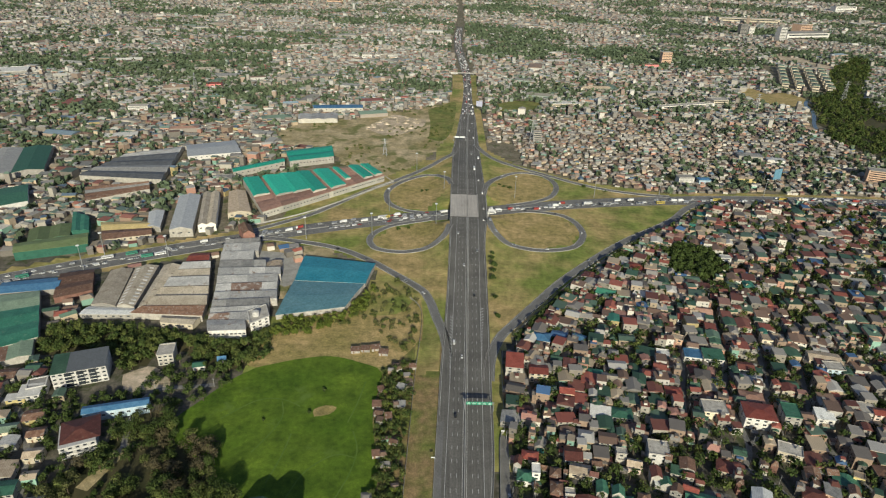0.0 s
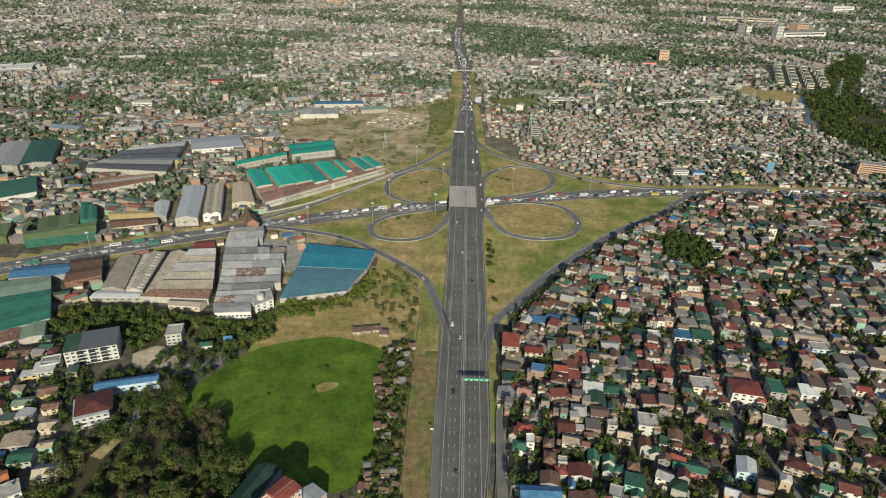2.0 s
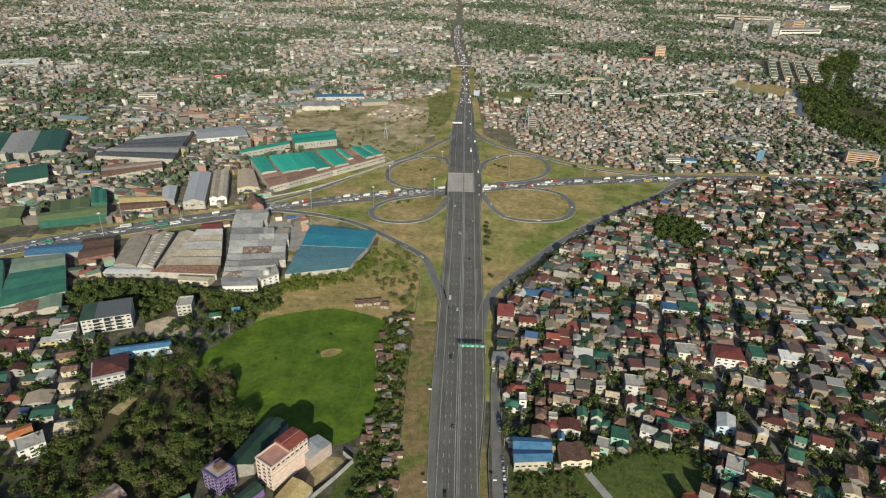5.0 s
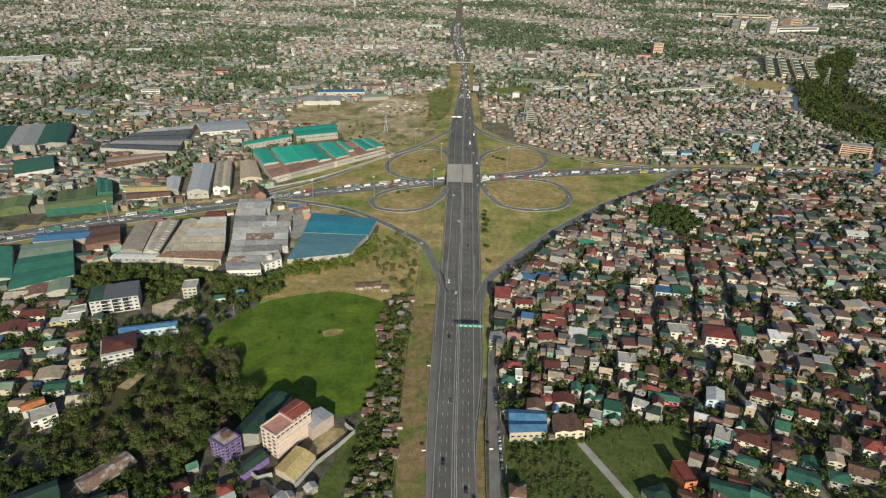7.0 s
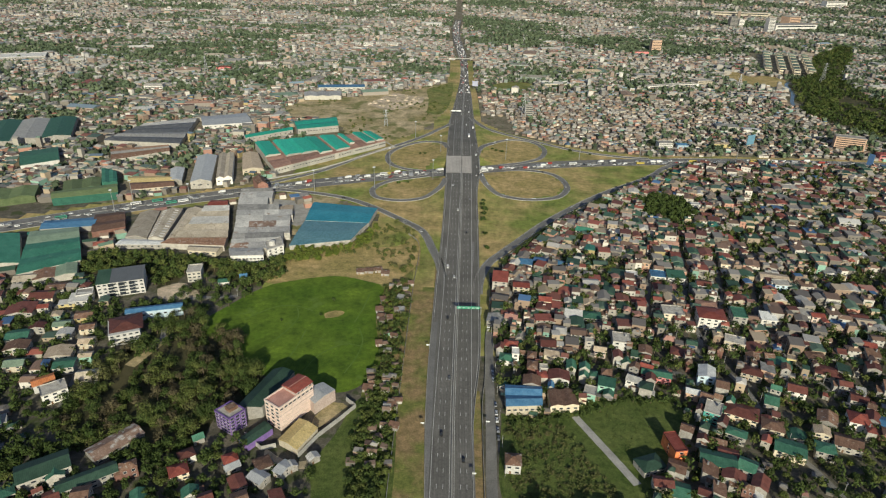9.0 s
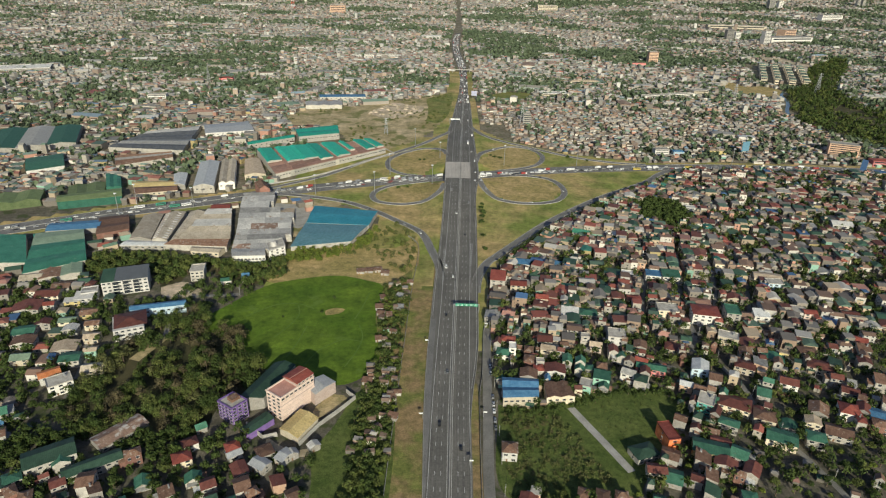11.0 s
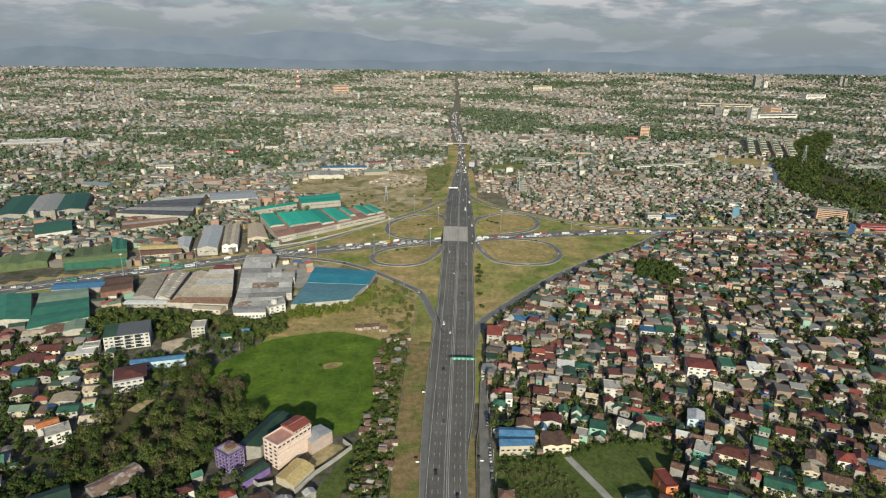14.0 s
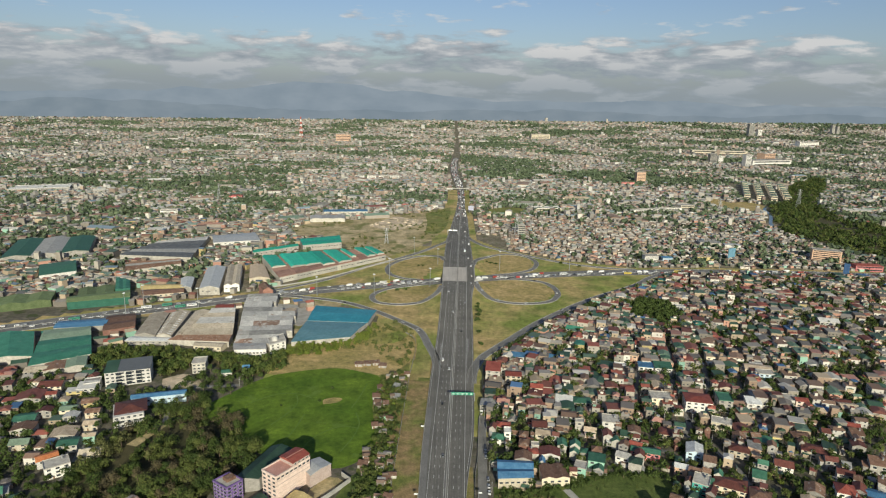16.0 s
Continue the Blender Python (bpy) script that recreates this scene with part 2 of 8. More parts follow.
DARK = plain("dark_opening", (0.035, 0.033, 0.030), rough=0.9)
STEEL = plain("galvanised_steel", (0.42, 0.43, 0.43), rough=0.45, metal=0.6)
RUBBER = plain("tyre_rubber", (0.025, 0.025, 0.026), rough=0.9)
SIGN_GREEN = plain("sign_green", (0.02, 0.30, 0.17), rough=0.5)
SIGN_WHITE = plain("sign_white", (0.72, 0.74, 0.72), rough=0.5)

ROOFS = {
    "red": surface("red_roof_sheet", (0.22, 0.055, 0.042), (0.31, 0.090, 0.068), scale=0.35, per="object", rough=0.6, ribs=0.9, rust=((0.20, 0.11, 0.075), 0.60)),
    "maroon": surface("maroon_roof_sheet", (0.115, 0.042, 0.034), (0.18, 0.068, 0.054), scale=0.35, per="object", rough=0.6, ribs=0.9, rust=((0.15, 0.10, 0.08), 0.60)),
    "rust": surface("rusted_roof_sheet", (0.15, 0.082, 0.056), (0.25, 0.155, 0.11), scale=0.3, per="object", rough=0.85, ribs=0.9, rust=((0.36, 0.33, 0.29), 0.57)),
    "brown": surface("brown_roof_sheet", (0.13, 0.075, 0.052), (0.21, 0.125, 0.09), scale=0.35, per="object", rough=0.7, ribs=0.9, rust=((0.30, 0.24, 0.19), 0.60)),
    "green": surface("green_roof_sheet", (0.038, 0.125, 0.084), (0.068, 0.185, 0.125), scale=0.35, per="object", rough=0.6, ribs=0.9, rust=((0.16, 0.17, 0.13), 0.64)),
    "teal": surface("teal_roof_sheet", (0.020, 0.36, 0.255), (0.045, 0.46, 0.335), scale=0.3, per="object", rough=0.55, ribs=0.9),
    "grey": surface("grey_roof_sheet", (0.23, 0.23, 0.225), (0.36, 0.355, 0.34), scale=0.3, per="object", rough=0.55, ribs=0.9, rust=((0.24, 0.17, 0.12), 0.62)),
    "jade": surface("jade_green_roof_sheet", (0.042, 0.185, 0.125), (0.070, 0.255, 0.175), scale=0.12, per="object", rough=0.6, ribs=0.9, rust=((0.13, 0.24, 0.17), 0.60)),
    "olive": surface("olive_green_roof_sheet", (0.135, 0.185, 0.080), (0.185, 0.240, 0.110), scale=0.12, per="object", rough=0.7, ribs=0.9, rust=((0.20, 0.20, 0.14), 0.62)),
    "lead": surface("lead_grey_roof_sheet", (0.10, 0.107, 0.115), (0.17, 0.177, 0.185), scale=0.2, per="object", rough=0.6, ribs=0.9, rust=((0.26, 0.25, 0.235), 0.62)),
    "silver": surface("new_zinc_roof_sheet", (0.46, 0.48, 0.49), (0.60, 0.61, 0.61), scale=0.3, per="object", rough=0.45, ribs=0.9, rust=((0.36, 0.33, 0.29), 0.66)),
    "tan": surface("tan_roof_sheet", (0.37, 0.29, 0.21), (0.50, 0.41, 0.31), scale=0.3, per="object", rough=0.7, ribs=0.9),
    "blue": surface("blue_roof_sheet", (0.055, 0.16, 0.30), (0.10, 0.23, 0.38), scale=0.3, per="object", rough=0.55, ribs=0.9),
    "orange": surface("orange_roof_sheet", (0.46, 0.16, 0.06), (0.58, 0.23, 0.10), scale=0.3, per="object", rough=0.6, ribs=0.9),
    "cyan": surface("sea_blue_roof_sheet", (0.032, 0.235, 0.325), (0.055, 0.295, 0.39), scale=0.06, per="object", rough=0.5, ribs=0.9),
    "slate": surface("slate_blue_roof_sheet", (0.095, 0.22, 0.265), (0.13, 0.26, 0.305), scale=0.06, per="object", rough=0.5, ribs=0.9),
    "zinc": surface("weathered_zinc_sheet", (0.37, 0.368, 0.36), (0.51, 0.505, 0.49), scale=0.09, per="object", rough=0.6, ribs=0.9, rust=((0.27, 0.20, 0.15), 0.60)),
    "weathered": surface("half_rusted_zinc_sheet", (0.20, 0.125, 0.095), (0.30, 0.21, 0.165), scale=0.12, per="object", rough=0.8, ribs=0.9, rust=((0.44, 0.42, 0.39), 0.52)),
    "clay": surface("clay_red_sheet", (0.33, 0.19, 0.142), (0.43, 0.26, 0.20), scale=0.2, per="object", rough=0.8, ribs=0.9),
    "pine": surface("pine_green_roof_sheet", (0.030, 0.068, 0.046), (0.048, 0.095, 0.066), scale=0.09, per="object", rough=0.6, ribs=0.9),
    "rose": surface("faded_pink_roof", (0.40, 0.21, 0.175), (0.50, 0.28, 0.235), scale=0.2, per="object", rough=0.7),
    "dun": surface("dun_roof_sheet", (0.40, 0.345, 0.265), (0.53, 0.465, 0.37), scale=0.09, per="object", rough=0.7, ribs=0.9, rust=((0.25, 0.19, 0.14), 0.60)),
    "pale": surface("pale_green_roof_sheet", (0.19, 0.26, 0.19), (0.25, 0.33, 0.24), scale=0.1, per="object", rough=0.6, ribs=0.9),
    "mustard": surface("mustard_roof_sheet", (0.44, 0.34, 0.15), (0.54, 0.43, 0.21), scale=0.1, per="object", rough=0.6, ribs=0.9),
    "white": surface("white_roof_slab", (0.58, 0.57, 0.54), (0.72, 0.71, 0.68), scale=0.3, per="object", rough=0.8, rust=((0.42, 0.40, 0.36), 0.60)),
    "slab": surface("weathered_roof_slab", (0.33, 0.31, 0.28), (0.47, 0.45, 0.41), scale=0.3, per="object", rough=0.9, rust=((0.20, 0.18, 0.16), 0.60)),
}
WALLS = {
    "white": surface("white_render", (0.62, 0.60, 0.56), (0.76, 0.74, 0.70), scale=0.3, per="object", rust=((0.50, 0.46, 0.40), 0.66)),
    "plaster": surface("grey_plaster", (0.40, 0.38, 0.34), (0.50, 0.48, 0.43), scale=0.2, per="object", rust=((0.34, 0.31, 0.27), 0.62)),
    "cream": surface("cream_render", (0.60, 0.52, 0.39), (0.72, 0.64, 0.50), scale=0.3, per="object", rust=((0.48, 0.41, 0.31), 0.66)),
    "grey": surface("bare_block", (0.32, 0.30, 0.27), (0.44, 0.42, 0.38), scale=0.3, per="object", rust=((0.24, 0.22, 0.19), 0.62)),
    "peach": surface("peach_render", (0.62, 0.40, 0.28), (0.72, 0.50, 0.36), scale=0.3, per="object", rust=((0.5, 0.36, 0.27), 0.66)),
    "pink": surface("pink_render", (0.60, 0.475, 0.415), (0.70, 0.57, 0.505), scale=0.2, per="object", rust=((0.60, 0.43, 0.36), 0.66)),
    "rose": surface("rose_render", (0.62, 0.20, 0.20), (0.72, 0.28, 0.27), scale=0.3, per="object"),
    "mint": surface("mint_render", (0.30, 0.58, 0.45), (0.40, 0.68, 0.54), scale=0.3, per="object"),
    "aqua": surface("aqua_render", (0.10, 0.48, 0.42), (0.16, 0.58, 0.51), scale=0.3, per="object"),
    "yellow": surface("yellow_render", (0.54, 0.44, 0.19), (0.64, 0.53, 0.26), scale=0.3, per="object"),
    "blue": surface("pale_blue_render", (0.42, 0.55, 0.64), (0.52, 0.64, 0.72), scale=0.3, per="object"),
    "orange": surface("orange_render", (0.60, 0.17, 0.06), (0.70, 0.24, 0.10), scale=0.3, per="object"),
    "purple": surface("purple_render", (0.15, 0.095, 0.27), (0.21, 0.135, 0.35), scale=0.3, per="object"),
    "brick": surface("brick_red_wall", (0.22, 0.11, 0.085), (0.30, 0.165, 0.13), scale=0.3, per="object"),
    "sheet": surface("sheet_metal_wall", (0.30, 0.29, 0.27), (0.46, 0.44, 0.41), scale=0.3, per="object", ribs=0.9, rust=((0.23, 0.16, 0.11), 0.58)),
    "jade": surface("jade_green_wall", (0.028, 0.115, 0.082), (0.045, 0.155, 0.112), scale=0.2, per="object", ribs=0.9),
    "olive": surface("olive_green_wall", (0.07, 0.10, 0.045), (0.105, 0.135, 0.065), scale=0.2, per="object", ribs=0.9),
    "green": surface("dark_green_wall", (0.06, 0.14, 0.09), (0.10, 0.19, 0.13), scale=0.3, per="object", ribs=0.9),
}
WORDS = {"jade": "jade green", "olive": "olive green", "lead": "dark lead grey", "red": "faded red", "maroon": "dark maroon", "rust": "rusty", "brown": "brown", "green": "dark green", "teal": "teal green", "grey": "grey", "silver": "bright zinc",
         "tan": "tan", "blue": "blue", "orange": "orange", "cyan": "sea blue", "slate": "slate blue", "zinc": "weathered zinc", "pine": "pine green", "clay": "clay red", "weathered": "half rusted", "rose": "faded pink", "dun": "dun", "pale": "pale green", "mustard": "mustard", "white": "white slab", "slab": "flat concrete"}
WALL_WORDS = {"jade": "jade green sheet", "olive": "olive green sheet", "white": "white", "plaster": "grey plaster", "cream": "cream", "grey": "bare grey block", "peach": "peach", "pink": "pink", "rose": "rose red", "mint": "mint green", "aqua": "aqua",
              "yellow": "yellow", "blue": "pale blue", "orange": "orange", "purple": "purple", "brick": "brick red", "sheet": "sheet metal", "green": "green sheet"}


# ---- shapes ----
class Shape:
    """Corners and faces collected for one mesh."""

    def __init__(self):
        self.v, self.f, self.m = [], [], []

    def add(self, verts, faces, slot=0):
        n = len(self.v)
        self.v += [tuple(p) for p in verts]
        self.f += [tuple(n + i for i in face) for face in faces]
        self.m += [slot] * len(faces)
        return self

    def hull(self, low, high, slot=0, bottom=True):
        """A solid between two rings of corners, given counter-clockwise."""
        n = len(low)
        faces = [(i, (i + 1) % n, n + (i + 1) % n, n + i) for i in range(n)] + [tuple(range(n, 2 * n))]
        if bottom:
            faces.append(tuple(reversed(range(n))))
        return self.add(list(low) + list(high), faces, slot)

    def box(self, x, y, z, w, d, h, turn=0.0, slot=0, taper=1.0):
        c, s = math.cos(turn), math.sin(turn)
        ring = [(-w / 2, -d / 2), (w / 2, -d / 2), (w / 2, d / 2), (-w / 2, d / 2)]
        low = [(x + a * c - b * s, y + a * s + b * c, z) for a, b in ring]
        high = [(x + taper * (a * c - b * s), y + taper * (a * s + b * c), z + h) for a, b in ring]
        return self.hull(low, high, slot)

    def beam(self, a, b, t, slot=0, t2=None):
        """A square bar from a to b."""
        a, b = Vector(a), Vector(b)
        along = (b - a).normalized()
        side = along.cross((0, 0, 1) if abs(along.z) < 0.9 else (1, 0, 0)).normalized()
        up = side.cross(along)
        t2 = t if t2 is None else t2
        ring = [(-1, -1), (1, -1), (1, 1), (-1, 1)]
        return self.hull([a + (side * p + up * q) * t / 2 for p, q in ring], [b + (side * p + up * q) * t2 / 2 for p, q in ring], slot)

    def tube(self, x, y, z, r, h, n=10, r2=None, slot=0):
        r2 = r if r2 is None else r2
        ring = [(math.cos(2 * math.pi * i / n), math.sin(2 * math.pi * i / n)) for i in range(n)]
        return self.hull([(x + r * a, y + r * b, z) for a, b in ring], [(x + r2 * a, y + r2 * b, z + h) for a, b in ring], slot)

    def mesh(self, name, *materials):
        me = bpy.data.meshes.new(name)
        me.from_pydata(self.v, [], self.f)
        for m in materials:
            me.materials.append(m)
        if len(materials) > 1:
            me.polygons.foreach_set("material_index", self.m)
        return me


def part(name, shape, materials, parent=None, label="", at=None):
    """One mesh under a thing or a part, or on its own."""
    me = shape if isinstance(shape, bpy.types.Mesh) else shape.mesh(name, *(materials if isinstance(materials, (list, tuple)) else (materials,)))
    ob = new(name, me)
    if parent is not None:
        ob.parent = parent
    if at is not None:
        ob.matrix_basis = at
    return tagged(ob, label) if label else ob


def thing(name, label, category, at, group=""):
    ob = new(name)
    ob.empty_display_size = 1.0
    ob.matrix_basis = at
    return tagged(ob, label, category, group)


def big_mesh(name, verts, faces, material, kind="stuff", label="", category="", slots=None, flat=False):
    """A large mesh from arrays: verts (n, 3), faces (m, 3 or 4)."""
    me = bpy.data.meshes.new(name)
    verts, faces = np.asarray(verts, np.float32), np.asarray(faces, np.int32)
    k = faces.shape[1]
    me.vertices.add(len(verts)), me.loops.add(faces.size), me.polygons.add(len(faces))
    me.vertices.foreach_set("co", verts.ravel())
    me.loops.foreach_set("vertex_index", faces.ravel())
    me.polygons.foreach_set("loop_start", np.arange(0, faces.size, k, dtype=np.int32))
    me.polygons.foreach_set("loop_total", np.full(len(faces), k, np.int32))
    for m in material if isinstance(material, (list, tuple)) else (material,):
        me.materials.append(m)
    if slots is not None:
        me.polygons.foreach_set("material_index", np.asarray(slots, np.int32))
    if flat:
        me.shade_flat()
    me.update(calc_edges=True)
    return tagged(new(name, me), label, category, "", kind)


def spline(points, step=4.0):
    """A smooth line through plan points, as an array of (x, y)."""
    p = np.array(points, float)
    p = np.vstack([2 * p[0] - p[1], p, 2 * p[-1] - p[-2]])
    out = []
    for i in range(1, len(p) - 2):
        n = max(2, int(np.hypot(*(p[i + 1] - p[i])) / step))
        u = (np.arange(n) / n)[:, None]
        out.append(0.5 * (2 * p[i] + (p[i + 1] - p[i - 1]) * u + (2 * p[i - 1] - 5 * p[i] + 4 * p[i + 1] - p[i + 2]) * u**2 + (3 * p[i] - 3 * p[i + 1] + p[i + 2] - p[i - 1]) * u**3))
    return np.vstack(out + [p[-2:-1]])


def inside(poly, x, y):
    """Whether plan points lie in a polygon (arrays work)."""
    poly, hit = np.asarray(poly, float), np.zeros(np.shape(x), bool)
    for (ax, ay), (bx, by) in zip(poly, np.roll(poly, -1, 0)):
        if ay == by:
            continue
        hit ^= ((ay > y) != (by > y)) & (x < (bx - ax) * (y - ay) / (by - ay) + ax)
    return hit


def line_gap(line, x, y):
    """Distance of plan points to a line of points."""
    x, y = np.asarray(x, float), np.asarray(y, float)
    if x.size < 40:
        a, b = np.asarray(line[:-1], float), np.asarray(line[1:], float)
        d, q = b - a, np.stack([x.ravel(), y.ravel()], 1)[:, None]
        u = np.clip(((q - a) * d).sum(-1) / ((d * d).sum(-1) + 1e-9), 0, 1)
        return np.linalg.norm(q - a - u[..., None] * d, axis=-1).min(1).reshape(x.shape)
    gap = np.full(x.shape, 1e9)
    for (ax, ay), (bx, by) in zip(line[:-1], line[1:]):
        dx, dy = bx - ax, by - ay
        u = np.clip(((x - ax) * dx + (y - ay) * dy) / (dx * dx + dy * dy + 1e-9), 0, 1)
        gap = np.minimum(gap, np.hypot(x - ax - u * dx, y - ay - u * dy))
    return gap


# ---- the plan: roads and levels ----
MEDIAN_Y, MEDIAN_X = (100, 158, 217, 275, 356, 456, 524, 691, 830, 1036, 1173, 1285, 1412, 1565, 1697, 1850, 1967, 2100, 2250, 2420, 2840, 3400), (15, 16, 16.3, 17.7, 19.9, 22.6, 24.4, 28.2, 30.1, 35, 39.2, 41, 43.8, 44.2, 39.5, 32, 27.5, 27, 28.5, 36, 43, 49)
LEFT_Y, LEFT_X = (100, 158, 216, 274, 351, 398, 455, 522, 605, 676, 747, 830, 974, 1040, 1173, 1283, 1411, 1562, 1694, 1850, 1965, 2100, 2250, 2417, 2840, 3400), (2.5, 1.2, -1, -1.3, 0.3, 1.2, 3.7, 5.5, 6.8, 7.4, 7.6, 8.7, 11.6, 17, 25, 31, 35, 34, 27, 19, 15, 14, 15, 24, 33, 40)
RIGHT_Y, RIGHT_X = (100, 158, 200, 233, 276, 312, 357, 400, 457, 525, 607, 682, 750, 832, 978, 1105, 1173, 1285, 1412, 1565, 1697, 1850, 1967, 2100, 2250, 2420, 2840, 3400), (27, 28, 28.5, 30.5, 36, 38.2, 39.2, 40.6, 42.6, 44.2, 45, 52, 53, 52, 52.5, 53, 53, 51, 52.5, 54, 52, 45, 40, 40, 42, 48, 53, 58)
CROSS = spline([(-900, 255), (-640, 385), (-520, 450), (-448, 488), (-358, 541), (-251, 596), (-153, 642), (-58, 678), (1, 695), (93, 722), (173, 743), (256, 758), (340, 769), (423, 775), (545, 777), (647, 775), (900, 765), (1300, 760)], 8)
RAMP_SE = spline([(38, 380), (41, 408), (50, 437), (63, 458), (86, 492), (114, 533), (145, 571), (178, 608), (213, 643), (249, 673), (281, 703), (306, 735), (330, 757)])
RAMP_SW = spline([(7, 410), (3.5, 438), (-4, 467), (-11, 495), (-21, 516), (-47, 543), (-75, 570), (-104, 591), (-132, 603), (-174, 613), (-205, 617)])
RAMP_NE = spline([(48, 985), (55, 955), (71, 916), (105, 880), (146, 847), (185, 816), (223, 795), (262, 783), (300, 778)])
RAMP_NW = spline([(14, 960), (11, 930), (-12, 890), (-37, 849), (-68, 807), (-105, 763), (-137, 714), (-161, 682), (-197, 649), (-225, 625)])
LOOP_NE = spline([(50, 750), (56, 785), (71, 822), (90, 846), (112, 855), (137, 846), (150, 822), (151, 795), (138, 763), (110, 742), (80, 730)])
LOOP_SE = spline([(50, 702), (53, 665), (58, 642), (71, 620), (97, 607), (125, 608), (147, 620), (160, 648), (158, 680), (144, 703), (114, 713), (85, 711)])
LOOP_NW = spline([(9, 785), (3, 808), (-10, 828), (-24, 833), (-42, 822), (-63, 797), (-75, 765), (-70, 728), (-50, 706), (-25, 699)])
LOOP_SW = spline([(7.5, 655), (4, 635), (-3, 619), (-18, 602), (-44, 592), (-71, 598), (-81, 617), (-78, 637), (-62, 657), (-42, 668), (-15, 680)])
SERVICE = spline([(38.5, -250), (38.5, 0), (38.5, 100), (38.5, 158), (40.5, 210), (42, 250), (44.5, 312), (46, 322)])
INTERCHANGE = [(-2, 420), (-47, 535), (-104, 582), (-205, 608), (-225, 635), (-137, 722), (-68, 815), (8, 945), (55, 975), (105, 890), (185, 828), (300, 790), (335, 770), (318, 735), (249, 664), (114, 522), (48, 415)]
GOLF = [(-141, 388), (-112, 400), (-86, 405), (-62, 398), (-44, 386), (-46, 350), (-44, 325), (-36, 285), (-40, 262), (-56, 245), (-80, 247), (-110, 258), (-132, 268), (-150, 290), (-178, 312), (-182, 326), (-170, 348), (-156, 372)]
BROWN = [(-150, 392), (-141, 441), (-118, 456), (-84, 466), (-40, 470), (-22, 500), (-16, 470), (-18, 430), (-40, 395), (-62, 398), (-86, 405), (-112, 400), (-141, 388)]
BARE = [(-285, 1015), (-262, 1080), (-165, 1122), (-111, 1178), (-50, 1212), (10, 1285), (14, 1150), (4, 1034), (-20, 930), (-50, 862), (-86, 822), (-150, 865), (-165, 905), (-260, 946)]
SAND = [(-141, 1059), (-120, 1120), (-98, 1158), (-66, 1140), (-40, 1126), (-48, 1070), (-96, 1022)]
GREEN_VERGE = [(-30, 1010), (-8, 1000), (8, 1060), (16, 1180), (14, 1275), (-16, 1230), (-36, 1200), (-30, 1110)]
PARK = [(99, 1263), (137, 1298), (184, 1292), (190, 1250), (172, 1218), (106, 1194)]
SLOPE = [(717, 1513), (730, 1444), (772, 1460), (797, 1422), (776, 1356), (714, 1294), (684, 1336), (659, 1370), (670, 1450)]
TERRACE = [(1009, 2011), (1077, 1965), (1075, 1885), (1120, 1812), (1049, 1728), (1026, 1859), (974, 1913)]
RIVER = spline([(690, 1150), (703, 1184), (748, 1275), (768, 1345), (800, 1400)])
BLOCKS = [(785, 1480), (880, 1440), (945, 1500), (1000, 1790), (880, 1830)]
LOT = [(48, 228), (70, 226), (96, 236), (120, 246), (150, 248), (170, 235), (160, 205), (146, 186), (128, 165), (115, 150), (48, 150)]
WOODS = [(-205, 340), (-176, 322), (-158, 314), (-143, 301), (-134, 284), (-126, 266), (-104, 250), (-112, 230), (-135, 212), (-140, 188), (-205, 185), (-235, 205), (-238, 260), (-222, 285)]
BELT = [(-345, 420), (-318, 436), (-240, 436), (-195, 418), (-150, 432), (-136, 428), (-137, 396), (-163, 380), (-190, 392), (-203, 404), (-222, 404), (-226, 388), (-240, 374), (-247, 385), (-262, 402), (-292, 398), (-318, 395)]
SCRUBLAND = [(-152, 380), (-150, 460), (-85, 472), (-70, 505), (-66, 548), (-74, 572), (-40, 545), (-12, 505), (2, 470), (2, 390), (-40, 380)]
DIRT_YARD = [(-238, 374), (-224, 385), (-214, 382), (-204, 373), (-198, 362), (-212, 354), (-230, 358)]
YARD = [(-184, 505), (-146, 490), (-140, 560), (-110, 575), (-118, 596), (-190, 606), (-196, 590)]
EAST_WOODS = [(782, 1345), (744, 1248), (714, 1182), (678, 1100), (682, 1030), (694, 975), (716, 930), (746, 885), (860, 900), (1000, 960), (960, 1080), (897, 1197), (885, 1231), (915, 1330), (934, 1408), (1000, 1535), (1090, 1660), (1180, 1800), (1260, 1950), (1240, 1990), (1150, 1880), (1050, 1775), (1000, 1690), (960, 1600), (900, 1480), (850, 1430), (805, 1395)]


def deck_level(y):
    """Height of the expressway: it climbs to pass over the crossing road."""
    u = np.clip(np.minimum((np.asarray(y, float) - 470) / 180, (985 - np.asarray(y, float)) / 190), 0, 1)
    return 6.2 * u * u * (3 - 2 * u)


def level(x, y):
    """Height of the ground: flat, with the expressway's embankment and a rise far away."""
    x, y = np.asarray(x, float), np.asarray(y, float)
    out = np.maximum(np.interp(y, LEFT_Y, LEFT_X) - 2 - x, x - np.interp(y, RIGHT_Y, RIGHT_X) - 2)
    bank = np.clip(1 - out / 26, 0, 1)
    cut = np.clip((line_gap(CROSS, x, y) - 17) / 14, 0, 1)
    far = np.clip((y - 3300) / 1500, 0, 1)
    return deck_level(y) * bank**1.3 * cut + (62 + 0.012 * x) * far**1.5


def grid_lines(low, high, inner_low, inner_high, step, grow):
    mid = list(np.arange(inner_low, inner_high + step, step))
    up, down, s = [mid[-1]], [mid[0]], step
    while up[-1] < high or down[-1] > low:
        s *= grow
        if up[-1] < high:
            up.append(min(high, up[-1] + s))
        if down[-1] > low:
            down.append(max(low, down[-1] - s))
    return np.array(down[:0:-1] + mid + up[1:])


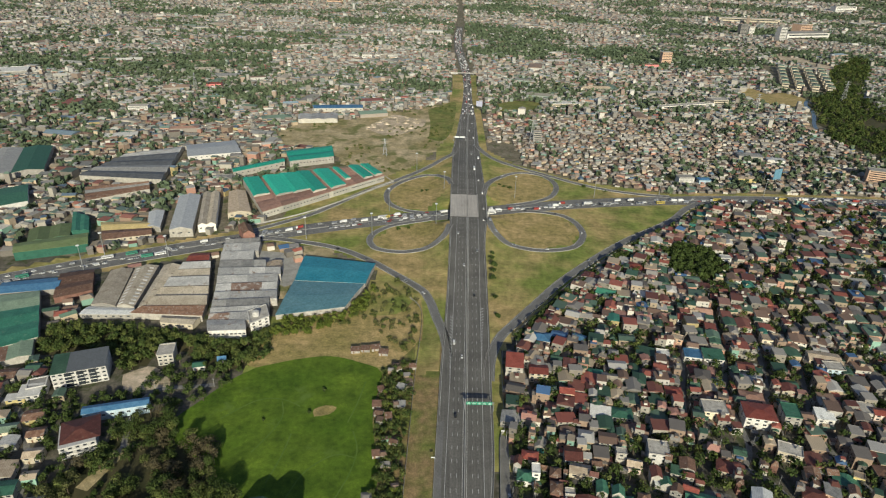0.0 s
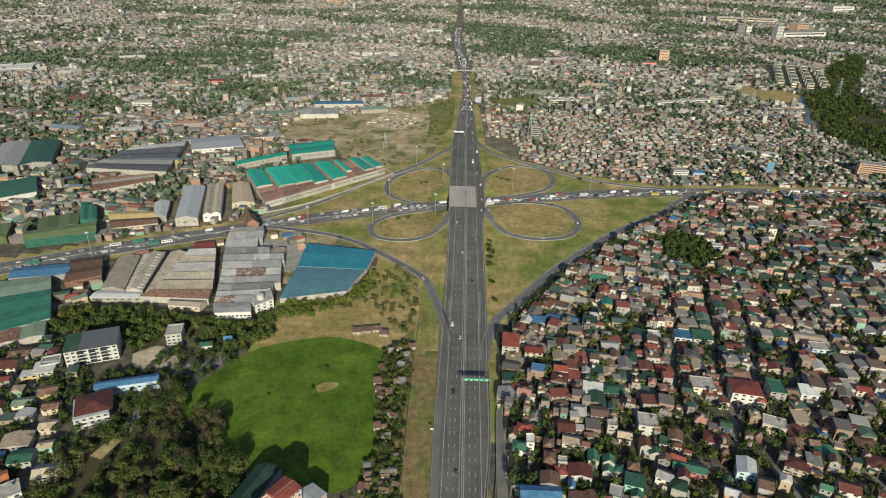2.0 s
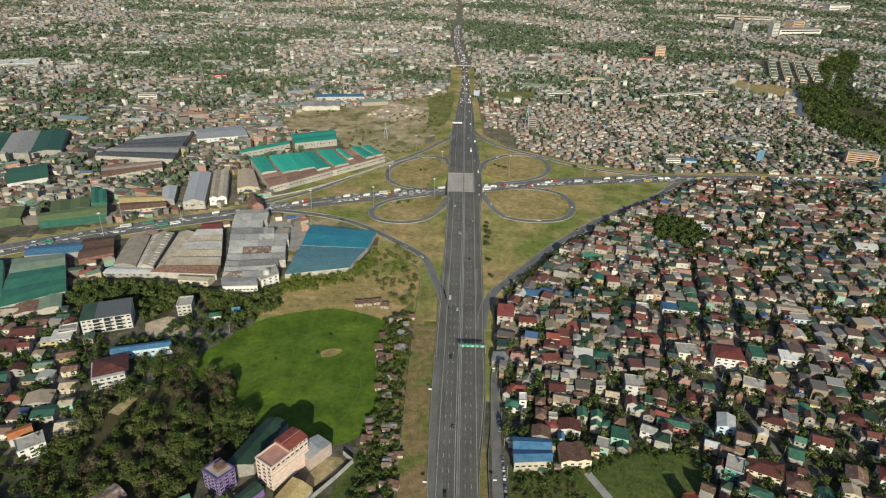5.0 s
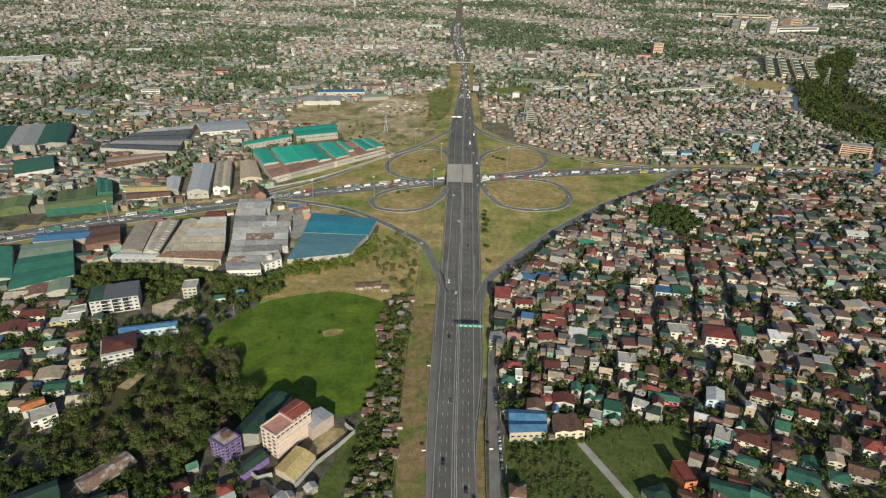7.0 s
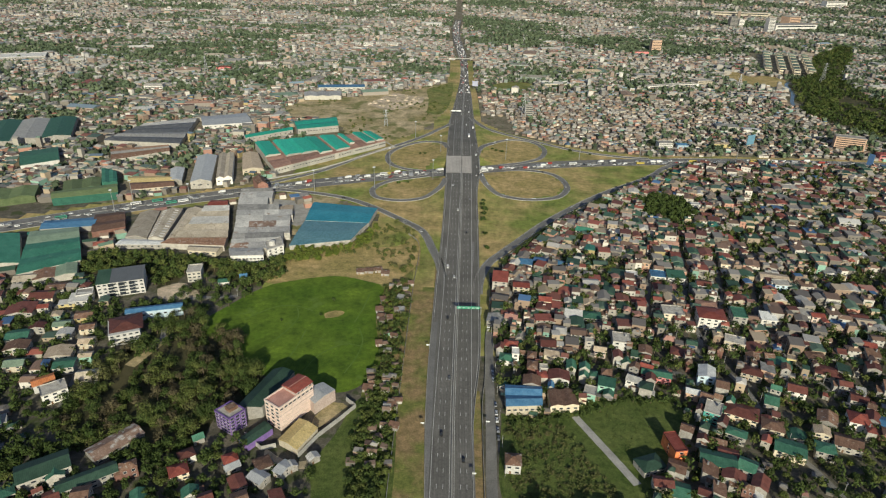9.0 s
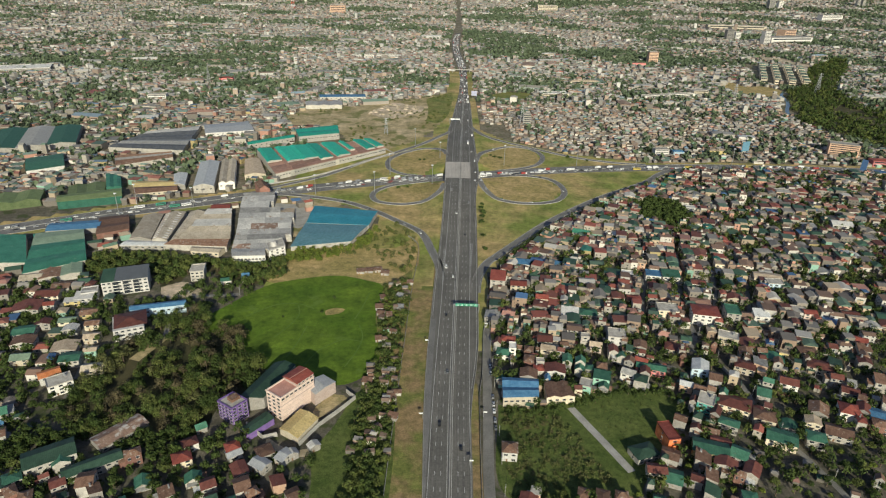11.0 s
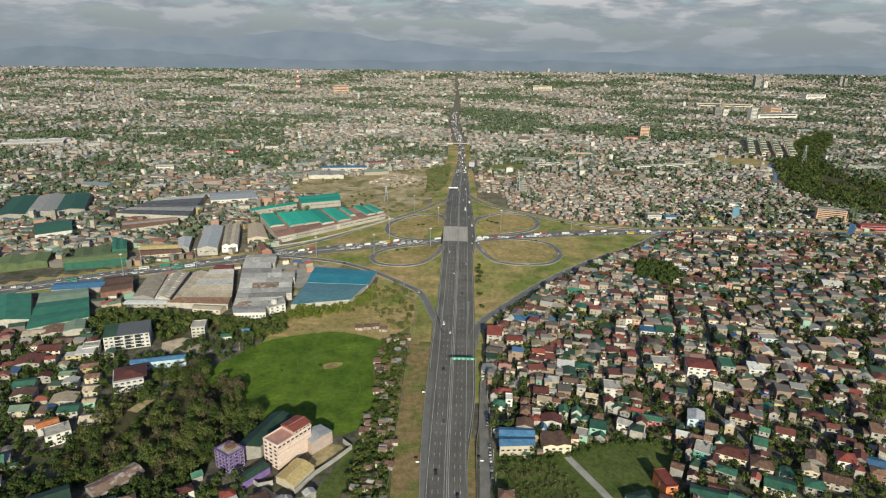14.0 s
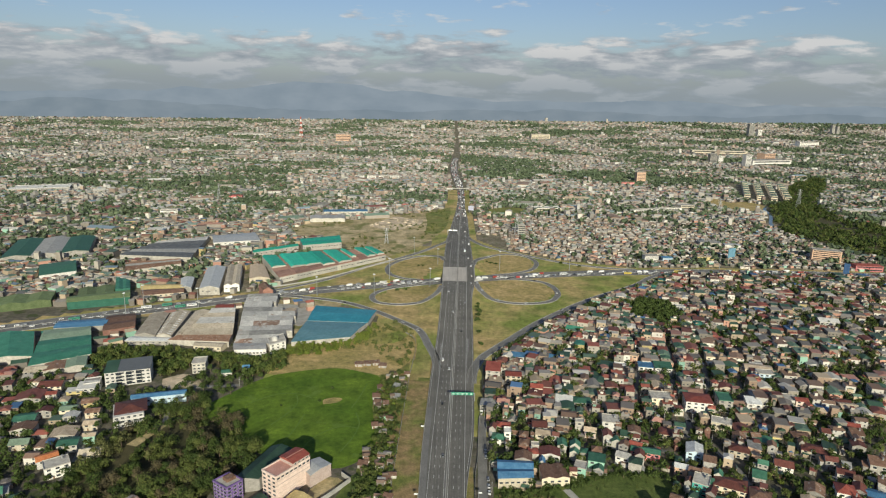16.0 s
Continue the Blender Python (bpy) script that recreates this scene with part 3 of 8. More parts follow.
def build_ground():
    xs, ys = grid_lines(-5200, 5200, -320, 360, 5, 1.13), grid_lines(-900, 4800, 130, 1000, 5, 1.08)
    gx, gy = np.meshgrid(xs, ys)
    z = level(gx, gy)
    verts = np.stack([gx.ravel(), gy.ravel(), z.ravel()], 1)
    w = len(xs)
    i = (np.arange(len(ys) - 1)[:, None] * w + np.arange(w - 1)[None]).ravel()
    faces = np.stack([i, i + 1, i + 1 + w, i + w], 1)
    cx, cy = (gx[:-1, :-1] + gx[1:, 1:]).ravel() / 2, (gy[:-1, :-1] + gy[1:, 1:]).ravel() / 2
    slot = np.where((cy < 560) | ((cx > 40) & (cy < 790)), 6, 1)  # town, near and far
    slot[inside(INTERCHANGE, cx, cy)] = 0
    lx, rx = np.interp(cy, LEFT_Y, LEFT_X), np.interp(cy, RIGHT_Y, RIGHT_X)
    slot[(cx > lx - 26) & (cx < rx + 14) & (cy > 600) & (cy < 1570)] = 0
    slot[(cx > lx - 20) & (cx < lx + 3) & (cy < 460)] = 2
    slot[(cx > rx - 3) & (cx < 37) & (cy < 250)] = 2
    slot[(cx > rx - 3) & (cx < 50) & (cy > 290) & (cy < 460)] = 0
    slot[(line_gap(CROSS, cx, cy) < 24) & ((cx < -200) | (cx > 300))] = 0
    slot[(line_gap(RAMP_NW, cx, cy) < 30) & (cy < 900) & (cx > -190)] = 0
    slot[inside(SCRUBLAND, cx, cy)] = 0
    slot[inside(BARE, cx, cy)] = 3
    slot[inside(YARD, cx, cy)] = 3
    for loop in (LOOP_NE, LOOP_SE, LOOP_NW, LOOP_SW):
        slot[inside(loop, cx, cy) & (line_gap(loop, cx, cy) > 5 + 5 * np.sin(cx / 9) * np.cos(cy / 7))] = 5
    for area in (WOODS, BELT, EAST_WOODS):
        slot[inside(area, cx, cy)] = 4
    slot[(cx > -46) & (cx < lx - 20) & (cy < 470)] = 2
    big_mesh("ground", verts, faces, (GRASS, TOWN, VERGE, SOIL, WOODLAND, BROWN_FIELD, TOWN_NEAR), "structure", "wide plain of town soil, dry grass verges and bare earth", "ground", slot)


build_ground()


def sheet(name, outline, material, z, label, category):
    """A flat piece of ground with a smooth outline, a little above the plain."""
    pts = spline(list(outline) + [outline[0]], 6)[:-1]
    s = Shape()
    low, high = [(x, y, -0.3) for x, y in pts], [(x, y, z) for x, y in pts]
    s.hull(low, high, bottom=False)
    return tagged(part(name, s, material), label, category, "", "structure")


sheet("field", GOLF, FIELD, 0.12, "smooth bright green playing field, lightly worn by wheel tracks", "field")
sheet("field_dry", BROWN, BROWN_FIELD, 0.08, "dry yellow-brown grass field beside the green one", "field")
sheet("field_verge", GREEN_VERGE, WEEDS, 0.10, "green weeds beside the expressway embankment", "ground")
sheet("field_sand", SAND, SAND_SOIL, 0.12, "pale graded sandy ground of a building site", "ground")
sheet("field_park", PARK, WEEDS, 0.10, "small green field among the far houses", "field")
sheet("field_slope", SLOPE, BROWN_FIELD, 0.10, "bare brown grass slope above the shanty houses", "field")
sheet("field_terrace", TERRACE, SAND_SOIL, 0.10, "long terrace of bare tan earth in the middle distance", "ground")
sheet("yard_dirt", DIRT_YARD, SAND_SOIL, 0.08, "bare tan dirt yard beside the school", "yard")
sheet("lot", LOT, LOT_GRASS, 0.10, "overgrown vacant lot of rough green weeds", "ground")


def strip(name, left, right, material, label, category, z=None, thick=0.35, kind="structure", parent=None):
    """A road slab between two rows of plan points; it follows the ground unless z is given."""
    left, right = np.asarray(left, float), np.asarray(right, float)
    zl = (level(left[:, 0], left[:, 1]) if z is None else z)
    zr = (level(right[:, 0], right[:, 1]) if z is None else z)
    top = np.maximum(zl, zr) + 0.16 if z is None else z
    n = len(left)
    s = Shape()
    verts = [(*p, q) for p, q in zip(left, np.broadcast_to(top, n))] + [(*p, q) for p, q in zip(right, np.broadcast_to(top, n))]
    verts += [(x, y, q - thick) for x, y, q in verts]
    faces = []
    for i in range(n - 1):
        j = i + 1
        faces += [(i, n + i, n + j, j), (i, j, 2 * n + j, 2 * n + i), (n + j, n + i, 3 * n + i, 3 * n + j)]
    s.add(verts, faces)
    ob = part(name, s, material, parent)
    return tagged(ob, label, category, "", kind) if label else ob


def offset(line, d):
    """A line moved to its left by d metres (a number or one for each point)."""
    t = np.gradient(line, axis=0)
    t /= np.hypot(t[:, 0], t[:, 1])[:, None]
    return line + np.stack([-t[:, 1], t[:, 0]], 1) * np.reshape(d, (-1, 1))


WAY = np.arange(-260, 2480, 6.0)
ML, MM, MR = np.interp(WAY, LEFT_Y, LEFT_X), np.interp(WAY, MEDIAN_Y, MEDIAN_X), np.interp(WAY, RIGHT_Y, RIGHT_X)
for arr in (ML, MM, MR):
    arr[:] = np.convolve(np.pad(arr, 4, "edge"), np.ones(9) / 9, "valid")
WAY_Z = deck_level(WAY) + 0.18 + 82 * np.clip((WAY - 3300) / 1500, 0, 1) ** 1.5


def on_way(x, i=slice(None)):
    return np.stack([x, WAY], 1)[i]


strip("road_expressway", on_way(ML), on_way(MR), ASPHALT, "dark grey asphalt expressway with three lanes each way", "road", WAY_Z, 0.6)
for name, a, b, stretch in (("road_shoulder_west", ML + 0.02, np.minimum(MM - 13.2, ML + 4.5), WAY < 340), ("road_shoulder_east", np.maximum(MM + 13.4, MR - 3.0), MR - 0.02, WAY < 240)):
    strip(name, on_way(a, stretch), on_way(b, stretch), ASPHALT_OLD, "paler worn asphalt shoulder of the expressway", "road", WAY_Z[stretch] + 0.02, 0.1)


def ribbon_rows(x, low=-260, high=2000, lift=0.03, half=0.08):
    k = (WAY >= low) & (WAY <= high)
    return on_way(x - half, k), on_way(x + half, k), WAY_Z[k] + lift


def lane_lines():
    for off in (-1.35, 1.35):
        l, r, z = ribbon_rows(MM + off, half=0.14)
        strip("lane_line", l, r, LINE, "solid white edge line beside the median", "road marking", z, 0.02, "structure")
    for off in (-12.1, 12.3):
        l, r, z = ribbon_rows(MM + off, -260, 1180, half=0.14)
        strip("lane_line", l, r, LINE, "solid white line at the edge of the lanes", "road marking", z, 0.02, "structure")
    l, r, z = ribbon_rows(ML + 1.2, 340, 1180, half=0.12)
    strip("lane_line", l, r, LINE, "solid white line along the slip lane", "road marking", z, 0.02, "structure")
    l, r, z = ribbon_rows(MR - 1.2, 240, 1180, half=0.12)
    strip("lane_line", l, r, LINE, "solid white line along the slip lane", "road marking", z, 0.02, "structure")
    for off in (-8.6, -5.0, 5.0, 8.6):
        s = Shape()
        for y in np.arange(-256, 1500, 12.0):
            x = np.interp(y, WAY, MM) + off
            z0, z1 = deck_level(y) + 0.21, deck_level(y + 3.4) + 0.21
            dx = np.interp(y + 3.4, WAY, MM) + off - x
            s.add([(x - 0.13, y, z0), (x + 0.13, y, z0), (x + dx + 0.13, y + 3.4, z1), (x + dx - 0.13, y + 3.4, z1)], [(0, 1, 2, 3)])
        tagged(part("lane_dashes", s, LINE), "row of broken white lane marks", "road marking", "", "stuff")
    # chevrons where the slip roads meet the expressway
    for side, y0, y1, base in ((-1, 385, 470, MM - 12.4), (1, 400, 485, MM + 12.6)):
        s = Shape()
        for y in np.arange(y0, y1, 4.5):
            x = np.interp(y, WAY, base)
            edge = np.interp(y, WAY, ML) + 4.6 if side < 0 else np.interp(y, WAY, MR) - 4.6
            w = (edge - x) * np.clip((y - y0 + 12) / (y1 - y0), 0.15, 1)
            z = deck_level(y) + 0.215
            s.add([(x, y, z), (x + w, y + 2.0, z), (x + w, y + 3.0, z), (x, y + 1.0, z)], [(0, 1, 2, 3) if side > 0 else (3, 2, 1, 0)])
        tagged(part("chevron_marks", s, LINE), "painted white hatch where the slip road meets the lanes", "road marking", "", "stuff")


lane_lines()


def wall_line(name, line, z, width, height, material, label, parent=None, kind="structure", category="barrier"):
    """A low wall along a line of plan points: a tapered barrier."""
    a, b = offset(line, width / 2), offset(line, -width / 2)
    c, d = offset(line, width / 4), offset(line, -width / 4)
    n, z = len(line), np.broadcast_to(z, len(line))
    s = Shape()
    verts = [(*p, q - 0.3) for p, q in zip(a, z)] + [(*p, q + height) for p, q in zip(c, z)] + [(*p, q + height) for p, q in zip(d, z)] + [(*p, q - 0.3) for p, q in zip(b, z)]
    faces = []
    for i in range(n - 1):
        for k in range(3):
            faces.append((k * n + i + 1, k * n + i, (k + 1) * n + i, (k + 1) * n + i + 1))
    faces += [(0, n, 2 * n, 3 * n), (3 * n + n - 1, 2 * n + n - 1, n + n - 1, n - 1)]
    s.add(verts, faces)
    return tagged(part(name, s, material, parent), label, category, "", kind)


wall_line("median_barrier", on_way(MM, WAY < 2200), WAY_Z[WAY < 2200], 1.1, 0.9, CONCRETE, "pale concrete barrier between the two carriageways")
for x, low, high in ((ML - 0.1, -260, 560), (ML - 0.1, 560, 1180), (MR + 0.1, -260, 400), (MR + 0.1, 520, 1180)):
    k = (WAY > low) & (WAY < high)
    wall_line("guard_barrier", on_way(x, k), WAY_Z[k], 0.5, 0.75, CONCRETE, "low concrete guard barrier along the expressway")


def bridge():
    root = thing("road_bridge", "concrete road bridge carrying the expressway over the crossing road", "bridge", pose(0, 0, 0))
    k = (WAY >= 674) & (WAY <= 750)
    strip("deck", on_way(ML + 0.1, k), on_way(MM + 12.8, k), CONCRETE_DECK, "", "", WAY_Z[k] + 0.05, 1.5, parent=root)
    for line, name in ((ML + 0.15, "parapet"), (MM + 12.9, "parapet"), (MR - 0.2, "parapet")):
        s = Shape()
        pts = on_way(line, k)
        s.beam((*pts[0], WAY_Z[k][0] + 0.55), (*pts[-1], WAY_Z[k][-1] + 0.55), 0.9)
        part(name, s, CONCRETE, root)
    for y in (682, 742):
        s = Shape().box(30, y, -0.5, 48, 2.2, 6.0, 0.27)
        part("abutment", s, CONCRETE, root)
    for x in np.arange(10, 54, 11.0):
        part("pier", Shape().tube(x, 697 + 0.27 * (x - 7), 0, 0.55, 5.4), CONCRETE, root)
    for y in (WAY[k][0], WAY[k][-1]):
        s = Shape().box(np.interp(y, WAY, MM) - 4, y, float(deck_level(y)) + 0.2, 33, 0.5, 0.06)
        part("expansion_joint", s, DARK, root)


bridge()


def road(name, line, width, material, label, edge=True):
    strip(name, offset(line, width / 2), offset(line, -width / 2), material, label, "road")
    a, b = offset(line, -width / 2 + 1.7), offset(line, -width / 2)
    ea, eb = offset(line, width / 2), offset(line, -width / 2)
    z = np.maximum(level(ea[:, 0], ea[:, 1]), level(eb[:, 0], eb[:, 1])) + 0.18
    strip("road_shoulder", a, b, ASPHALT_OLD, "paler worn shoulder of the slip road", "road", z, 0.05)
    if edge:
        for d in (width / 2 + 0.15, -width / 2 - 0.15):
            e = offset(line, d)
            z = np.maximum(level(line[:, 0], line[:, 1]), level(e[:, 0], e[:, 1])) + 0.1
            wall_line("kerb_barrier", e, z, 0.35, 0.35, KERB, "low grey concrete kerb wall along the slip road")
    for d in (width / 2 - 0.9, 0.9 - width / 2):
        a, b = offset(line, d + 0.06), offset(line, d - 0.06)
        ea, eb = offset(line, width / 2), offset(line, -width / 2)
        z = np.maximum(level(ea[:, 0], ea[:, 1]), level(eb[:, 0], eb[:, 1])) + 0.20
        strip("lane_line", a, b, LINE, "thin white edge line of the slip road", "road marking", z, 0.02)


road("road_slip_south_east", RAMP_SE, 8.5, ASPHALT_RAMP, "curved two-lane slip road with kerb walls")
road("road_slip_south_west", RAMP_SW, 8.0, ASPHALT_RAMP, "curved two-lane slip road with kerb walls")
road("road_slip_north_east", RAMP_NE, 7.5, ASPHALT_RAMP, "curved slip road with kerb walls")
road("road_slip_north_west", RAMP_NW, 7.5, ASPHALT_RAMP, "curved slip road with kerb walls")
road("road_loop_north_east", LOOP_NE, 7.0, ASPHALT_RAMP, "looping slip road round a grass island")
road("road_loop_south_east", LOOP_SE, 7.5, ASPHALT_RAMP, "looping slip road round a grass island")
road("road_loop_north_west", LOOP_NW, 7.0, ASPHALT_RAMP, "looping slip road round a grass island")
road("road_loop_south_west", LOOP_SW, 7.0, ASPHALT_RAMP, "looping slip road round a grass island")
strip("road_crossing", offset(CROSS, 14.0), offset(CROSS, -14.0), ASPHALT_RAMP, "busy grey asphalt road that passes under the expressway", "road", 0.2)
wall_line("median_kerb", CROSS, 0.2, 1.0, 0.3, CONCRETE, "pale concrete median of the crossing road")
for d in (14.2, -14.2):
    e = offset(CROSS, d)
    for k in (e[:, 0] < -235, e[:, 0] > 325):
        wall_line("kerb", e[k], 0.15, 0.5, 0.2, CONCRETE, "pale concrete kerb of the crossing road", category="kerb")
for d in (-10.5, -7.0, -3.6, 3.6, 7.0, 10.5):
    s = Shape()
    dash = offset(CROSS, d)[4:-4]
    t = np.gradient(dash, axis=0)
    t /= np.hypot(t[:, 0], t[:, 1])[:, None]
    for (x, y), (a, b) in zip(dash, t):
        s.add([(x + b * 0.1, y - a * 0.1, 0.225), (x + b * 0.1 + a * 3, y - a * 0.1 + b * 3, 0.225), (x - b * 0.1 + a * 3, y + a * 0.1 + b * 3, 0.225), (x - b * 0.1, y + a * 0.1, 0.225)], [(0, 1, 2, 3)])
    tagged(part("lane_dashes", s, LINE), "row of broken white lane marks", "road marking", "", "stuff")
sheet("lot_west", [(-58, 120), (-62, 160), (-66, 178), (-56, 205), (-50, 228), (-44, 240), (-22, 240), (-20, 120)], LOT_GRASS, 0.08, "rough green weeds beside the expressway verge", "ground")
strip("road_service", offset(SERVICE, 3.2), offset(SERVICE, -3.2), LANE, "narrow pale concrete service lane beside the expressway", "road")
strip("footpath", offset(spline([(96, 227), (103, 212), (111, 195), (122, 171)]), 2.5), offset(spline([(96, 227), (103, 212), (111, 195), (122, 171)]), -2.5), CONCRETE, "straight pale concrete path across the vacant lot", "path", 0.3)
LANES = [spline(p, 6) for p in (
    [(215, 501), (202, 432), (178, 352), (181, 327), (200, 300), (213, 285), (222, 253), (219, 220), (231, 187), (240, 150)],
    [(249, 510), (237, 434), (216, 372), (211, 321), (200, 300)],
    [(275, 466), (251, 383), (226, 332), (211, 321)],
    [(60, 420), (64, 402), (69, 359), (72, 318)],
    [(292, 416), (266, 339), (269, 294), (282, 256)],
    [(140, 350), (142, 317), (145, 288), (181, 275)],
    [(-166, 366), (-180, 363), (-207, 357), (-211, 331), (-203, 300)],
    [(-330, 352), (-285, 327), (-249, 269), (-236, 222)])]
for line in LANES:
    strip("lane", offset(line, 1.9), offset(line, -1.9), LANE, "narrow grey concrete lane between the houses", "road")
DIRT = spline([(-200, 304), (-205, 290), (-209, 276), (-212, 266)])
strip("dirt_track", offset(DIRT, 4.2), offset(DIRT, -4.2), SOIL, "bare tan dirt track through the grove", "path", 0.1)
wall_line("boundary_fence", spline([(-20, -100), (-20, 130), (-19.5, 250), (-18.5, 380), (-17, 470), (-30, 500)]), 0.0, 0.25, 1.7, KERB, "low grey block fence along the grass verge")
SE_WALL = offset(RAMP_SE[18:-12], -9.0)
wall_line("boundary_wall", SE_WALL, 0.0, 0.35, 2.4, CONCRETE, "weathered grey block wall between slip road and houses")
wall_line("boundary_wall", spline([(34.2, -250), (34.2, 100), (34.3, 160), (36.0, 232), (39.0, 262), (42.5, 318), (46.5, 330), (48.5, 385), (51, 418)]), 0.0, 0.3, 1.6, CONCRETE, "weathered grey block wall beside the service lane")
strip("river", RIVER - (4, 0), RIVER + (4, 0), WATER, "narrow grey-blue river beside the woods", "water", 0.12)


# ---- buildings ----
TAKEN = []  # plan circles that are built on: x, y, radius


def take(x, y, r):
    TAKEN.append((x, y, r))


def free(x, y, r):
    if not TAKEN:
        return True
    a = np.array(TAKEN)
    return bool((np.hypot(a[:, 0] - x, a[:, 1] - y) > a[:, 2] + r).all())


def window_mesh(w, h):
    """A framed window in one piece: a frame that stands proud, and a recessed dark pane."""
    s = Shape()

    def ring(x0, x1, z0, z1, y):
        return [(x0, y, z0), (x1, y, z0), (x1, y, z1), (x0, y, z1)]

    v = ring(-w / 2 - 0.12, w / 2 + 0.12, -0.1, h + 0.1, 0.05) + ring(-w / 2 - 0.12, w / 2 + 0.12, -0.1, h + 0.1, -0.08) + ring(-w / 2, w / 2, 0, h, -0.08) + ring(-w / 2, w / 2, 0, h, -0.02)
    f = [(a + i, a + (i + 1) % 4, a + 4 + (i + 1) % 4, a + 4 + i) for a in (0, 4, 8) for i in range(4)]
    s.add(v, f)
    s.f.append((12, 13, 14, 15)), s.m.append(1)
    return s.mesh("window", FRAME, GLASS)


WINDOW, WINDOW_WIDE = window_mesh(1.3, 1.2), window_mesh(2.2, 1.3)
DOOR = Shape().box(0, 0, 0, 1.0, 0.14, 2.05).mesh("door", plain("door_paint", (0.20, 0.12, 0.07)))


def roof_shape(w, d, z, rise, kind, over=0.45):
    """A closed roof over a w by d plan: gable, hip, lean or flat (with a parapet)."""
    s = Shape()
    a, b = w / 2 + over, d / 2 + over
    if kind == "flat":
        a, b = w / 2 + 0.15, d / 2 + 0.15
        s.box(0, 0, z, 2 * a, 2 * b, 0.25)
        for x, y, p, q in ((0, b - 0.1, 2 * a, 0.2), (0, 0.1 - b, 2 * a, 0.2), (a - 0.1, 0, 0.2, 2 * b - 0.4), (0.1 - a, 0, 0.2, 2 * b - 0.4)):
            s.box(x, y, z + 0.25, p, q, 0.55)
        return s
    t = 0.16
    if kind == "lean":
        low = [(-a, -b, z), (a, -b, z), (a, b, z + rise), (-a, b, z + rise)]
        return s.hull(low, [(x, y, q + t) for x, y, q in low])
    if kind == "hip":
        r = max(a - b, 0.3) if a > b else 0.3
        top = [(-r, 0, z + rise), (r, 0, z + rise)] if a >= b else [(0, -max(b - a, 0.3), z + rise), (0, max(b - a, 0.3), z + rise)]
        ring = [(-a, -b, z), (a, -b, z), (a, b, z), (-a, b, z)]
        up = [(x, y, q + t) for x, y, q in ring]
        if a >= b:
            return s.add(ring + up + top, [(3, 2, 1, 0), (0, 1, 5, 4), (1, 2, 6, 5), (2, 3, 7, 6), (3, 0, 4, 7), (4, 5, 9, 8), (5, 6, 9), (6, 7, 8, 9), (7, 4, 8)])
        return s.add(ring + up + top, [(3, 2, 1, 0), (0, 1, 5, 4), (1, 2, 6, 5), (2, 3, 7, 6), (3, 0, 4, 7), (4, 5, 8), (5, 6, 9, 8), (6, 7, 9), (7, 4, 8, 9)])
    # gable, with the ridge along x: one folded slab
    e = z - rise * over / (d / 2)
    v = [(-a, -b, e), (a, -b, e), (a, 0, z + rise), (-a, 0, z + rise), (-a, b, e), (a, b, e)]
    v += [(p, q, r + t) for p, q, r in v]
    return s.add(v, [(6, 7, 8, 9), (9, 8, 11, 10), (1, 0, 3, 2), (2, 3, 4, 5), (0, 1, 7, 6), (5, 4, 10, 11), (1, 2, 8, 7), (2, 5, 11, 8), (3, 0, 6, 9), (4, 3, 9, 10)])


